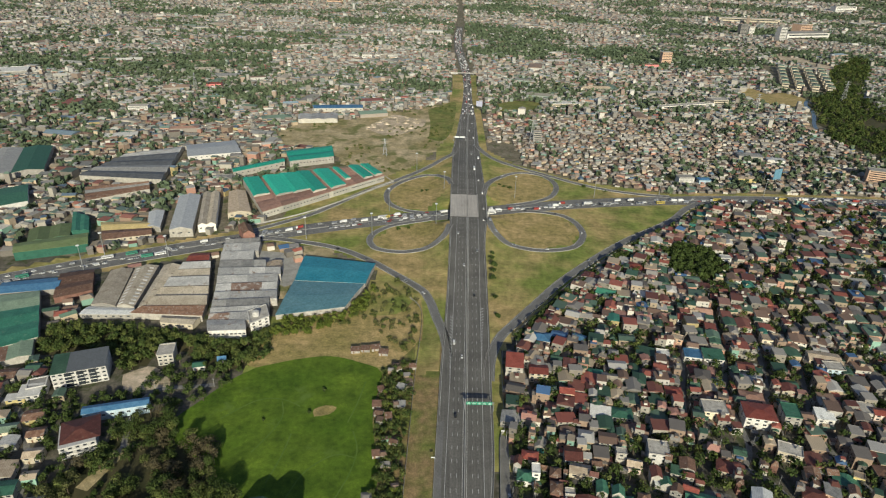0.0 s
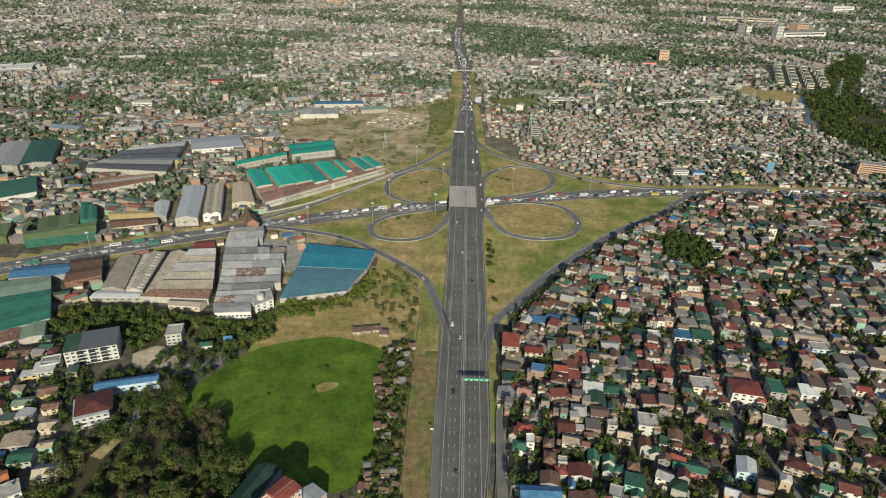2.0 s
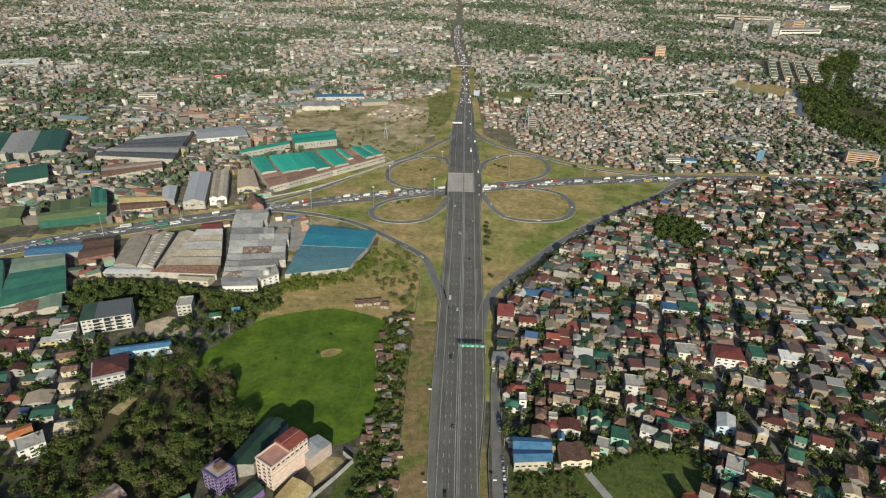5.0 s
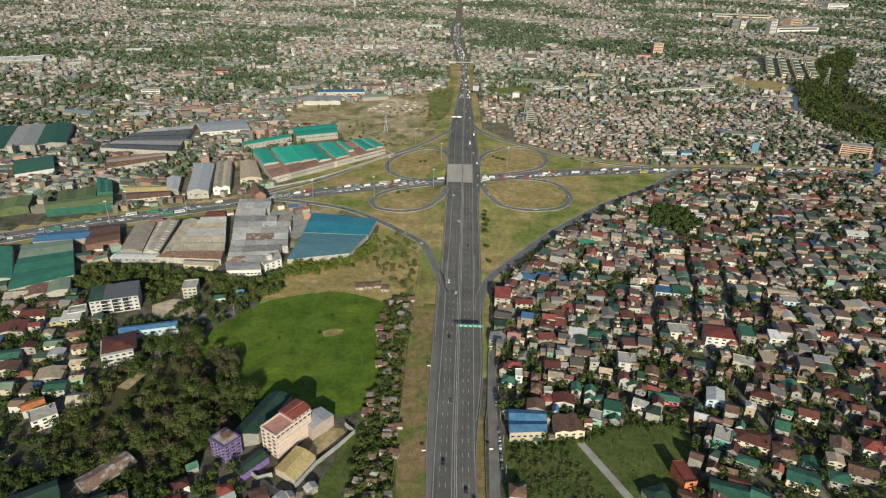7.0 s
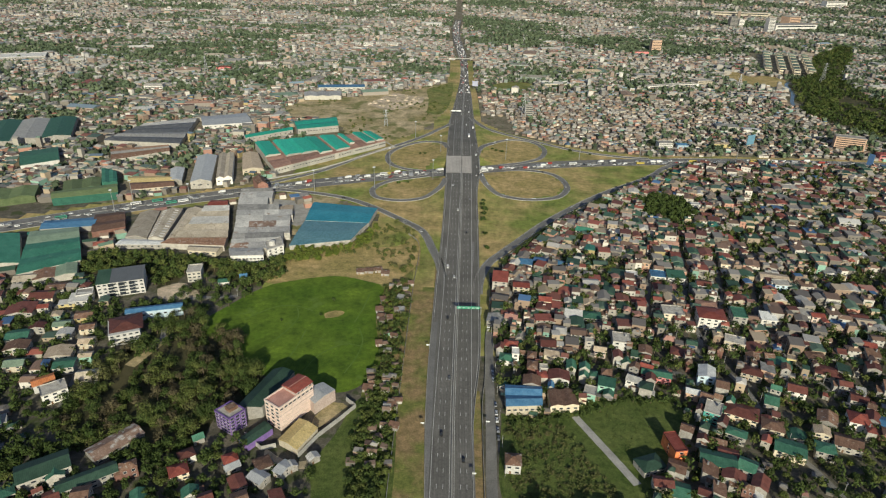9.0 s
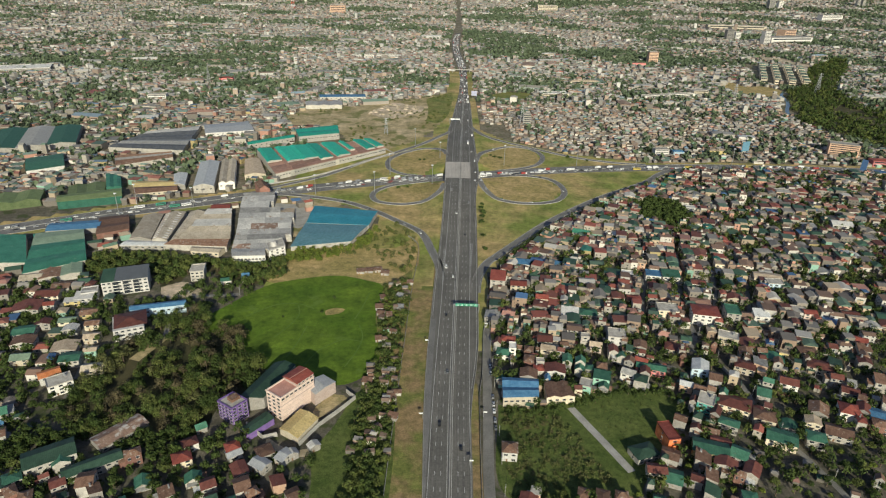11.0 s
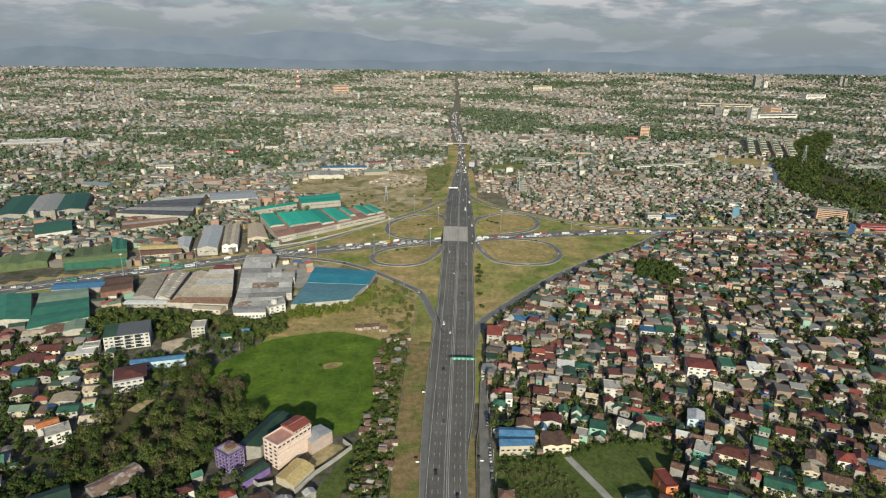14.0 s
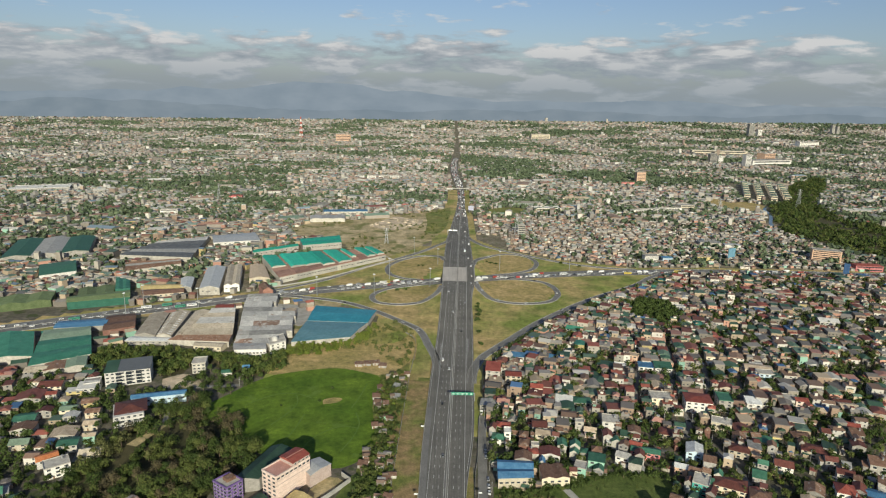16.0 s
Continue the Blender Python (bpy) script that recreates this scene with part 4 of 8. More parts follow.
def house(x, y, w, d, h, turn, roof="gable", tint="red", wall="cream", rise=1.6, label="", extras=0, name="house", across=False, group="", floors=None):
    """A house: walls with gables, roof, doors and windows; turn in degrees; across: the ridge runs front to back."""
    label = label or f"{'two' if h > 5 else 'one'}-storey {WALL_WORDS[wall]} house with a {WORDS[tint]} roof"
    root = thing(name, label, "house", pose(x, y, 0, 0, 0, turn), group)
    s = Shape()
    a, b = w / 2, d / 2
    low = [(-a, -b, -0.4), (a, -b, -0.4), (a, b, -0.4), (-a, b, -0.4)]
    if roof == "gable" and across:
        s.add(low + [(-a, -b, h), (a, -b, h), (a, b, h), (-a, b, h), (0, -b, h + rise), (0, b, h + rise)], [(0, 1, 5, 8, 4), (1, 2, 6, 5), (2, 3, 7, 9, 6), (3, 0, 4, 7), (4, 8, 9, 7), (8, 5, 6, 9)])
    elif roof == "gable":
        s.add(low + [(-a, -b, h), (a, -b, h), (a, b, h), (-a, b, h), (a, 0, h + rise), (-a, 0, h + rise)], [(0, 1, 5, 4), (1, 2, 6, 8, 5), (2, 3, 7, 6), (3, 0, 4, 9, 7), (4, 5, 8, 9), (9, 8, 6, 7)])
    elif roof == "lean":
        s.hull(low, [(-a, -b, h), (a, -b, h), (a, b, h + rise), (-a, b, h + rise)], bottom=False)
    else:
        s.hull(low, [(p, q, h) for p, q, _ in low], bottom=False)
    part("wall", s, WALLS[wall], root)
    if across and roof == "gable":
        rs = roof_shape(d, w, h, rise, roof)
        rs.v = [(-b, a, c) for a, b, c in rs.v]
    else:
        rs = roof_shape(w, d, h, rise, roof)
    part("roof", rs, ROOFS[tint], root)
    storeys = floors or max(1, round(h / 3.0))
    part("door", DOOR, None, root, at=pose(-w * 0.18, -d / 2 - 0.03, 0.02))
    n = max(1, int(w / 4.4))
    for k in range(storeys):
        z = 0.95 + k * (h / storeys)
        for i in range(n):
            wx = (i + 0.5) / n * w - w / 2
            if k == 0 and abs(wx + w * 0.18) < 1.3:
                continue
            part("window", WINDOW if w / n < 4 else WINDOW_WIDE, None, root, at=pose(wx, -d / 2 - 0.03, z))
        sx = -w / 2 - 0.03 if x > 20 else w / 2 + 0.03
        part("window", WINDOW, None, root, at=pose(sx, 0, z, 0, 0, 90))
    if extras == 1:  # balcony slab with a parapet
        s = Shape().box(w * 0.1, -d / 2 - 0.7, h * 0.52, w * 0.6, 1.4, 0.18).box(w * 0.1, -d / 2 - 1.34, h * 0.52 + 0.18, w * 0.6, 0.12, 0.8)
        part("balcony", s, WALLS[wall], root)
    if extras == 2:  # lean-to at the front
        s = Shape()
        low = [(-w * 0.4, -d / 2 - 2.4, 2.2), (w * 0.3, -d / 2 - 2.4, 2.2), (w * 0.3, -d / 2, 2.9), (-w * 0.4, -d / 2, 2.9)]
        s.hull(low, [(a, b, c + 0.1) for a, b, c in low])
        part("awning", s, ROOFS["grey"], root)
    if extras == 3:  # water tank on the roof
        s = Shape().box(w * 0.25, d * 0.2, h + 0.2, 1.4, 1.4, 1.2).tube(w * 0.25, d * 0.2, h + 1.4, 0.65, 1.5, 10)
        part("water_tank", s, STEEL, root, "steel water tank")
    return root


def lerp(a, b, u):
    return tuple(p + (q - p) * u for p, q in zip(a, b))


def shed(name, label, fl, fr, br, bl, eave, rise, bays=1, along="y", tint="grey", wall="sheet", category="warehouse", shape="gable", tints=None, openings=0, group=""):
    """A large hall on four plan corners. Its bays lie behind one another (along y) or side by side (along x); each has a roof of its own."""
    cx, cy = (fl[0] + fr[0] + br[0] + bl[0]) / 4, (fl[1] + fr[1] + br[1] + bl[1]) / 4
    root = thing(name, label, category, pose(cx, cy, 0), group)
    q = [(p[0] - cx, p[1] - cy) for p in (fl, fr, br, bl)]
    walls = Shape().hull([(*p, -0.4) for p in q], [(*p, eave) for p in q])
    for i in range(bays):
        u, v = i / bays, (i + 1) / bays
        if along == "y":  # ridge runs from side to side
            a, b, c, d = lerp(q[0], q[3], u), lerp(q[1], q[2], u), lerp(q[1], q[2], v), lerp(q[0], q[3], v)
        else:
            a, b, c, d = lerp(q[1], q[0], u), lerp(q[2], q[3], u), lerp(q[2], q[3], v), lerp(q[1], q[0], v)
        peak = 0.5 if shape == "gable" else 0.78
        e, f = lerp(a, d, peak), lerp(b, c, peak)
        out = 0.5
        s = Shape()

        def push(p, w):
            n = math.hypot(p[0] - w[0], p[1] - w[1]) or 1
            return (p[0] + (p[0] - w[0]) / n * out, p[1] + (p[1] - w[1]) / n * out)

        a2, b2, c2, d2, e2, f2 = push(a, b), push(b, a), push(c, d), push(d, c), push(e, f), push(f, e)
        z, t = eave + 0.02, 0.25
        verts = [(*a2, z), (*b2, z), (*f2, z + rise), (*e2, z + rise), (*d2, z), (*c2, z)]
        verts += [(p, r, h + t) for p, r, h in verts]
        s.add(verts, [(6, 7, 8, 9), (9, 8, 11, 10), (1, 0, 3, 2), (2, 3, 4, 5), (0, 1, 7, 6), (5, 4, 10, 11), (1, 2, 8, 7), (2, 5, 11, 8), (3, 0, 6, 9), (4, 3, 9, 10)])
        part("roof", s, ROOFS[(tints or [tint])[i % len(tints or [tint])]], root)
        walls.add([(*a, eave - 0.1), (*e, eave + rise), (*d, eave - 0.1)], [(0, 1, 2)])
        walls.add([(*b, eave - 0.1), (*f, eave + rise), (*c, eave - 0.1)], [(0, 2, 1)])
    part("wall", walls, WALLS[wall], root)
    if openings:
        ax, ay = q[0]
        bx, by = q[1]
        turn = math.degrees(math.atan2(by - ay, bx - ax))
        for i in range(openings):
            u = (i + 0.5) / openings
            part("window", WINDOW_WIDE, None, root, at=pose(ax + (bx - ax) * u, ay + (by - ay) * u, eave * 0.5, 0, 0, turn))
    r = max(math.hypot(*p) for p in q)
    for i in range(4):
        for j in range(4):
            u, v = (i + 0.5) / 4, (j + 0.5) / 4
            p = lerp(lerp(q[0], q[1], u), lerp(q[3], q[2], u), v)
            take(p[0] + cx, p[1] + cy, r / 4.2)
    return root


def block(name, label, corner, right, left, height, floors, wall, category="building", roof_tint="slab", wins=(4, 3), flat=True, bare=0):
    """A multi-storey block: its near corner, and the corners to its right and left."""
    cx, cy = (right[0] + left[0]) / 2, (right[1] + left[1]) / 2
    root = thing(name, label, category, pose(cx, cy, 0))
    c, r, l = [(p[0] - cx, p[1] - cy) for p in (corner, right, left)]
    b = (r[0] + l[0] - c[0], r[1] + l[1] - c[1])
    ring = [c, r, b, l]
    part("wall", Shape().hull([(*p, -0.4) for p in ring], [(*p, height) for p in ring]), WALLS[wall], root)
    s = Shape()
    for p, q in zip(ring, ring[1:] + ring[:1]):
        s.beam((*p, height + 0.45), (*q, height + 0.45), 0.9)
    if flat:
        part("parapet", s, WALLS[wall], root)
        part("roof", Shape().hull([(p[0] * 0.96, p[1] * 0.96, height) for p in ring], [(p[0] * 0.96, p[1] * 0.96, height + 0.3) for p in ring]), ROOFS[roof_tint], root)
    for (p, q, n) in ((c, r, wins[0]), (l, c, wins[1])):
        turn = math.degrees(math.atan2(q[1] - p[1], q[0] - p[0]))
        nx, ny = (q[1] - p[1]), -(q[0] - p[0])
        m = math.hypot(nx, ny)
        for k in range(floors):
            s = Shape().beam((p[0] + nx / m * 0.1, p[1] + ny / m * 0.1, (k + 1) * height / floors - 0.2), (q[0] + nx / m * 0.1, q[1] + ny / m * 0.1, (k + 1) * height / floors - 0.2), 0.25)
            part("floor_band", s, WALLS[wall], root)
            for i in range(n if p is not c or k >= bare else 0):
                u = (i + 0.5) / n
                part("window", WINDOW_WIDE if m / n > 3.2 else WINDOW, None, root, at=pose(p[0] + (q[0] - p[0]) * u + nx / m * 0.05, p[1] + (q[1] - p[1]) * u + ny / m * 0.05, (k + 0.3) * height / floors, 0, 0, turn))
    take(cx, cy, math.hypot(*c) + 1)
    return root


# large halls west of the expressway
def stepped_factory():
    """The grey factory: parallel bays one behind the other, each of its own length, with a step of wall between them."""
    root = thing("factory", "long grey factory of stepped parallel saw-tooth bays with patches of rust", "factory", pose(-190, 510, 0))
    # left end x, y and right end x, y of each bay's front edge, from the back bay to the front one
    lines = [(-230, 592, -195, 599), (-228, 582, -194, 590), (-225, 564, -189.5, 569.5), (-221, 546, -189.5, 550), (-217, 530.5, -173, 536), (-213, 514, -155, 522),
             (-209, 500, -154, 508), (-205.5, 485, -151, 491.5), (-202, 470, -147.5, 477.5), (-199.5, 458, -151.5, 465.5), (-197.5, 447.5, -151.5, 455), (-196, 440, -162, 441.5)]
    tints = ["grey", "zinc", "zinc", "grey", "zinc", "zinc", "rusted", "zinc", "grey", "zinc", "rust"]
    for i, tint in enumerate(tints):
        (ax, ay, bx, by), (cx, cy, dx, dy) = lines[i + 1], lines[i]
        dx, dy = bx + (cx - ax) * 0.9, by + (dy - by)
        ring = [(ax + 190, ay - 510), (bx + 190, by - 510), (dx + 190, dy - 510), (cx + 190, cy - 510)]
        top = 7.6 + 0.25 * (i % 3)
        walls = Shape().hull([(*p, -0.4) for p in ring], [(*p, top) for p in ring])
        peak_l, peak_r = lerp(ring[0], ring[3], 0.80), lerp(ring[1], ring[2], 0.80)
        walls.add([(*ring[0], top), (*peak_l, top + 2.0), (*ring[3], top)], [(0, 1, 2)])
        walls.add([(*ring[1], top), (*peak_r, top + 2.0), (*ring[2], top)], [(0, 2, 1)])
        bay = part("bay", walls, WALLS["sheet"], root)
        for j in range(4):  # sheets of the bay's roof differ in age
            u, v = j / 4, (j + 1) / 4
            a, b, e, f = lerp(ring[0], ring[1], u), lerp(ring[0], ring[1], v), lerp(peak_l, peak_r, u), lerp(peak_l, peak_r, v)
            g, h = lerp(ring[3], ring[2], u), lerp(ring[3], ring[2], v)
            s = Shape().hull([(*a, top), (*b, top), (*f, top + 2.0), (*e, top + 2.0)], [(*a, top + 0.2), (*b, top + 0.2), (*f, top + 2.2), (*e, top + 2.2)])
            s.hull([(*e, top + 1.9), (*f, top + 1.9), (*h, top), (*g, top)], [(*e, top + 2.15), (*f, top + 2.15), (*h, top + 0.2), (*g, top + 0.2)])
            name = "zinc" if tint == "rusted" and j in (0, 3) else "rust" if tint == "rusted" or (tint == "rust" and j < 2) else "zinc" if tint == "rust" else tint
            part("roof_sheet", s, ROOFS["weathered"] if name == "rust" else ROOFS[name], bay)
        for p in (0.15, 0.5, 0.85):
            q = lerp(lerp(ring[0], ring[1], p), lerp(ring[3], ring[2], p), 0.5)
            take(q[0] - 190, q[1] + 510, 11)


stepped_factory()
shed("factory_annex", "low pale flat-roofed annex below the factory", (-190, 422.5), (-160, 426), (-165, 440), (-196, 438.5), 8.5, 0.5, 1, "y", "zinc", "white", "factory", openings=9)
block("tank_house", "white plant block with a rounded tank on the factory's corner", (-158.5, 434), (-146, 446), (-166, 452), 9.5, 3, "white", "building", "slab", (3, 2))
tank = thing("storage_tank", "round pale storage tank on the factory's corner block", "tank", pose(-157, 446, 9.6))
part("shell", Shape().tube(0, 0, 0, 3.0, 3.4, 16), WALLS["white"], tank)
part("dome", Shape().tube(0, 0, 3.4, 2.9, 0.8, 16).tube(0, 0, 4.2, 1.8, 0.5, 16), WALLS["white"], tank)
shed("factory", "tan factory hall with a broad dun roof", (-306, 461), (-284, 460), (-299, 526.5), (-318, 521), 6.0, 2.4, 1, "x", "dun", "grey", "factory")
shed("factory", "tan factory hall with rows of pale skylights", (-283, 460), (-267.5, 459.5), (-277.5, 535), (-297.5, 527), 6.0, 2.6, 1, "x", "dun", "grey", "factory")
for i in range(12):  # skylights in two rows on the tan hall
    u = (i + 0.5) / 12
    for k in (0.2, 0.8):
        x, y = -283 - 14.5 * u + (15.5 + 4.5 * u) * k, 460 + 67 * u + 4 * k * u
        tagged(part("skylight", Shape().box(0, 0, 0, 4.2, 2.2, 0.35, 0.12), WALLS["white"], at=pose(x, y, 7.15, 0, 18 if k > 0.5 else -18, 11)), "pale translucent skylight on the factory roof", "skylight", "skylights of the tan factory")
shed("factory", "narrow tan factory bay with a row of skylights", (-264, 458), (-257.5, 456), (-256, 536.5), (-273, 535), 6.0, 2.4, 1, "x", "dun", "grey", "factory")
WIDE = [(-266.5, 449.5, -204.5, 448.5), (-256.5, 460, -206.5, 465), (-256, 477, -211, 481), (-255.7, 494, -216.3, 499), (-255.5, 511, -221.7, 516), (-255, 527, -226.5, 532), (-254, 541, -230, 544)]
for i, tints in enumerate((["rust", "dun"], ["dun", "zinc"], ["dun", "tan"], ["zinc", "dun"], ["dun", "rust"], ["zinc", "dun"])):
    a, b = WIDE[i], WIDE[i + 1]
    shed("factory", "low wide factory bay with a tan and rusty sheet roof", a[:2], a[2:], b[2:], b[:2], 6.0 + 0.9 * (i % 2), 2.2, 1, "y", tints[0], "grey", "factory", "saw", group="low bays of the tan factory")
shed("loading_roof", "long white lean roof along the front of the factory", (-309, 447), (-265, 449), (-267, 459), (-307, 460), 4.6, 1.0, 1, "y", "silver", "grey", "shed", openings=7)
shed("shed", "small patched shed in front of the low factory bays", (-236, 438), (-208, 436), (-206, 447), (-238, 448), 5.0, 1.4, 1, "y", "dun", "cream", "shed", openings=5)
shed("warehouse", "large sea-blue warehouse with a broad low roof", (-140, 516), (-73, 514), (-68, 555), (-141, 567), 5.0, 1.2, 1, "y", "cyan", "sheet")
shed("warehouse", "large slate-blue warehouse with a sagging eave", (-143, 455), (-86, 472), (-74, 514), (-140.5, 515.5), 4.6, 1.0, 1, "y", "slate", "sheet")
sheet("yard", [(-191, 585), (-168, 582), (-144, 574), (-143, 517), (-157, 517), (-160, 545), (-190, 560)], CONCRETE, 0.05, "pale concrete yard beside the factory", "yard")
shed("shed", "low cream-roofed shed beside the factory yard", (-187, 530), (-160, 520), (-162, 556), (-177, 549), 5.0, 1.6, 1, "x", "tan", "cream", "shed")
shed("shed", "small red-roofed shed by the crossing road", (-256, 548), (-235, 552), (-239, 568), (-257, 565), 4.5, 1.6, 1, "y", "red", "white", "shed", openings=4)
shed("shed", "tall narrow rusty hall standing across the factory's end", (-214, 600), (-202, 601), (-212, 622), (-226, 621), 12.0, 4.0, 1, "x", "rust", "brick", "shed")
shed("shed", "pale blue-grey lean-roofed shed among trees", (-328, 624), (-313, 622), (-327, 668), (-343, 662), 6.0, 1.6, 1, "x", "silver", "grey", "shed")
shed("warehouse", "tall warehouse with a pale blue-grey roof", (-298, 610), (-274, 614), (-300, 712), (-324, 705), 9.0, 3.2, 1, "x", "silver", "grey", openings=3)
shed("warehouse", "tall warehouse with a cream roof and blue doors", (-272, 624), (-254, 630), (-281, 724), (-299, 718), 9.0, 2.4, 2, "x", "dun", "white", openings=3)
shed("warehouse", "warehouse with a pale tan roof and ribbed skylights", (-252, 664), (-226, 670), (-252, 735), (-272, 731), 7.0, 2.2, 1, "x", "tan", "cream", openings=3)
shed("shed", "long low brown rusty shed by the road", (-360, 589), (-316, 606), (-330, 638), (-384, 633), 5.0, 1.8, 2, "y", "brown", "cream", "shed", tints=["brown", "mustard"], openings=8)
shed("hall", "tall dark green sheet hall along the road", (-427, 546), (-366, 571), (-379, 597), (-438, 566), 9.0, 1.5, 1, "y", "olive", "jade", "warehouse")
shed("hall", "wide dark green hall with a flat-pitched roof", (-400, 602), (-384, 607), (-401, 641), (-426, 653), 7.5, 1.2, 2, "x", "jade", "jade", "warehouse")
shed("hall", "old green hall behind the roadside trees", (-520, 520), (-452, 556), (-466, 588), (-536, 552), 7.5, 2.4, 3, "x", "olive", "olive", "warehouse")
shed("hall", "low green hall with a patched roof", (-432, 575), (-398, 595), (-412, 625), (-448, 606), 6.0, 1.8, 2, "x", "olive", "green", "warehouse")
shed("warehouse", "green-roofed warehouse with a shallow gable", (-362, 380), (-322, 410), (-362, 480), (-402, 466), 6.5, 1.2, 3, "y", "jade", "grey", tints=["jade", "jade", "pale"])
shed("warehouse", "green-roofed warehouse with a shallow gable", (-412, 390), (-372, 402), (-410, 462), (-450, 450), 6.5, 2.2, 1, "x", "jade", "grey")
shed("shed", "pale green sheet-roofed shed with a rusty bay", (-344, 372), (-314, 388), (-332, 424), (-362, 408), 5.5, 1.2, 2, "x", "pale", "grey", "shed", tints=["pale", "rust"])
shed("shed", "blue-roofed shed by the crossing road", (-398, 474), (-350, 486), (-356, 508), (-404, 494), 5.5, 1.6, 1, "y", "blue", "grey", "shed")
shed("shed", "brown rusty-roofed shed row", (-344, 470), (-318, 486), (-336, 524), (-362, 514), 5.5, 1.6, 2, "y", "brown", "brick", "shed")
shed("hall", "long pale grey hall with a low roof", (-374, 862), (-305, 889), (-332, 946), (-395, 914), 7.0, 2.0, 1, "y", "silver", "white", "warehouse", openings=10)
shed("hall", "dark grey hall of wide low bays", (-483, 772), (-372, 766), (-398, 908), (-462, 868), 7.0, 1.6, 5, "y", "lead", "grey", "warehouse", tints=["lead", "grey", "lead", "lead", "zinc"])
shed("hall", "grey and green hall of wide low bays", (-640, 735), (-540, 790), (-585, 890), (-690, 850), 7.5, 2.6, 3, "x", "grey", "grey", "warehouse", tints=["green", "grey", "green"])
shed("hall", "green-roofed hall with white walls", (-530, 655), (-496, 682), (-528, 735), (-563, 708), 7.0, 2.0, 1, "y", "green", "white", "warehouse")
shed("hall", "rusty hall of wide low bays", (-432, 690), (-374, 735), (-386, 760), (-455, 735), 6.0, 1.6, 4, "y", "rust", "grey", "warehouse", tints=["rust", "brown", "grey", "rust"])
shed("hall", "long pale zinc-roofed hall on the far side of the bare ground", (-262, 1080), (-195, 1092), (-200, 1130), (-270, 1115), 7.0, 1.5, 3, "x", "zinc", "plaster", "warehouse")
shed("hall", "blue-roofed hall with grey plaster walls", (-250, 1160), (-160, 1175), (-165, 1200), (-258, 1185), 7.0, 1.5, 1, "y", "blue", "plaster", "warehouse", openings=10)
shed("market_hall", "teal-roofed long hall with grey plaster walls", (-288, 800), (-230, 850), (-236, 864), (-294, 815), 8.0, 1.8, 1, "y", "teal", "plaster", "warehouse", openings=9)
shed("market_hall", "teal-roofed double hall with grey plaster walls and small windows", (-222, 846), (-164, 874), (-176, 925), (-238, 892), 10.0, 1.4, 2, "y", "teal", "plaster", "warehouse", openings=14)


def complex_hall():
    """The long stepped building with teal roofs and sunk brown courts behind a walled front."""
    front_l, front_r, back_r, back_l = (-212, 668), (-83, 803), (-110, 845), (-266, 770)
    sections = ((0, 0.12, "teal", 0.42), (0.12, 0.145, "clay", 0), (0.145, 0.27, "teal", 0.30), (0.27, 0.40, "teal", 0.27), (0.40, 0.51, "teal", 0.12), (0.51, 0.54, "clay", 0),
                (0.54, 0.665, "teal", 0.08), (0.665, 0.70, "clay", 0), (0.70, 0.745, "teal", 0.3), (0.745, 0.83, "clay", 0), (0.83, 0.915, "teal", 0.12), (0.915, 0.93, "clay", 0), (0.93, 1.0, "teal", 0.12))
    for u, v, tint, split in sections:
        fl, fr, br, bl = lerp(front_l, front_r, u), lerp(front_l, front_r, v), lerp(back_l, back_r, v), lerp(back_l, back_r, u)
        mid_l, mid_r = lerp(fl, bl, split), lerp(fr, br, split)
        teal = tint == "teal"
        shed("hall_section", f"section of a long stepped hall with a {'teal' if teal else 'rusty brown'} roof", mid_l, mid_r, br, bl, 10.5 if teal else 8.2, 1.3 if teal else 0.5, 1 if teal else 4, "x" if teal else "y", tint, "plaster", "warehouse", "saw" if teal else "gable", openings=0 if teal or v - u < 0.05 else 4, group="sections of the stepped hall")
        if teal:
            shed("hall_section", "low front section of a long stepped hall with brown ribbed roofs", fl, fr, mid_r, mid_l, 8.2, 0.5, max(1, int(split * 8)), "y", "clay", "plaster", "warehouse", openings=5, group="sections of the stepped hall")


complex_hall()
wall_line("perimeter_wall", spline([(-232, 650), (-216, 650), (-156, 697), (-78, 794), (-74, 806), (-104, 850)]), 0.0, 0.4, 1.8, CONCRETE, "grey concrete perimeter wall of the hall compound")

# blocks west of the field
school = block("school_building", "white four-storey building with a dark roof and window bays", (-278.5, 354.5), (-245, 367.5), (-286, 375), 13.5, 4, "white", wins=(9, 4), flat=False)
part("roof", Shape().hull([(-3.5, -13.5, 13.3), (20.9, -4.1, 13.3), (13.4, 17.2, 15.4), (-10.9, 7.8, 15.4)], [(-3.5, -13.5, 13.7), (20.9, -4.1, 13.7), (13.4, 17.2, 15.8), (-10.9, 7.8, 15.8)]), plain("dark_roof", (0.115, 0.125, 0.135)), school, "dark grey sloping roof")
part("roof", Shape().hull([(-13.4, -17.2, 13.3), (-3.6, -13.5, 13.3), (-11, 7.8, 15.4), (-20.9, 4.1, 15.4)], [(-13.4, -17.2, 13.7), (-3.6, -13.5, 13.7), (-11, 7.8, 15.8), (-20.9, 4.1, 15.8)]), ROOFS["pine"], school, "green sloping roof")
for u in (0.30, 0.52, 0.74):
    part("stair_bay", Shape().box(-13 + 33.5 * u + 0.25, -16.75 + 13 * u - 0.6, 1.5, 4.2, 1.2, 11.2, 0.37), GLASS, school, "dark glazed stair bay")
    for k in range(1, 4):
        part("bay_bar", Shape().box(-13 + 33.5 * u + 0.45, -16.75 + 13 * u - 1.15, 1.5 + 2.8 * k, 4.4, 0.3, 0.5, 0.37), WALLS["white"], school)
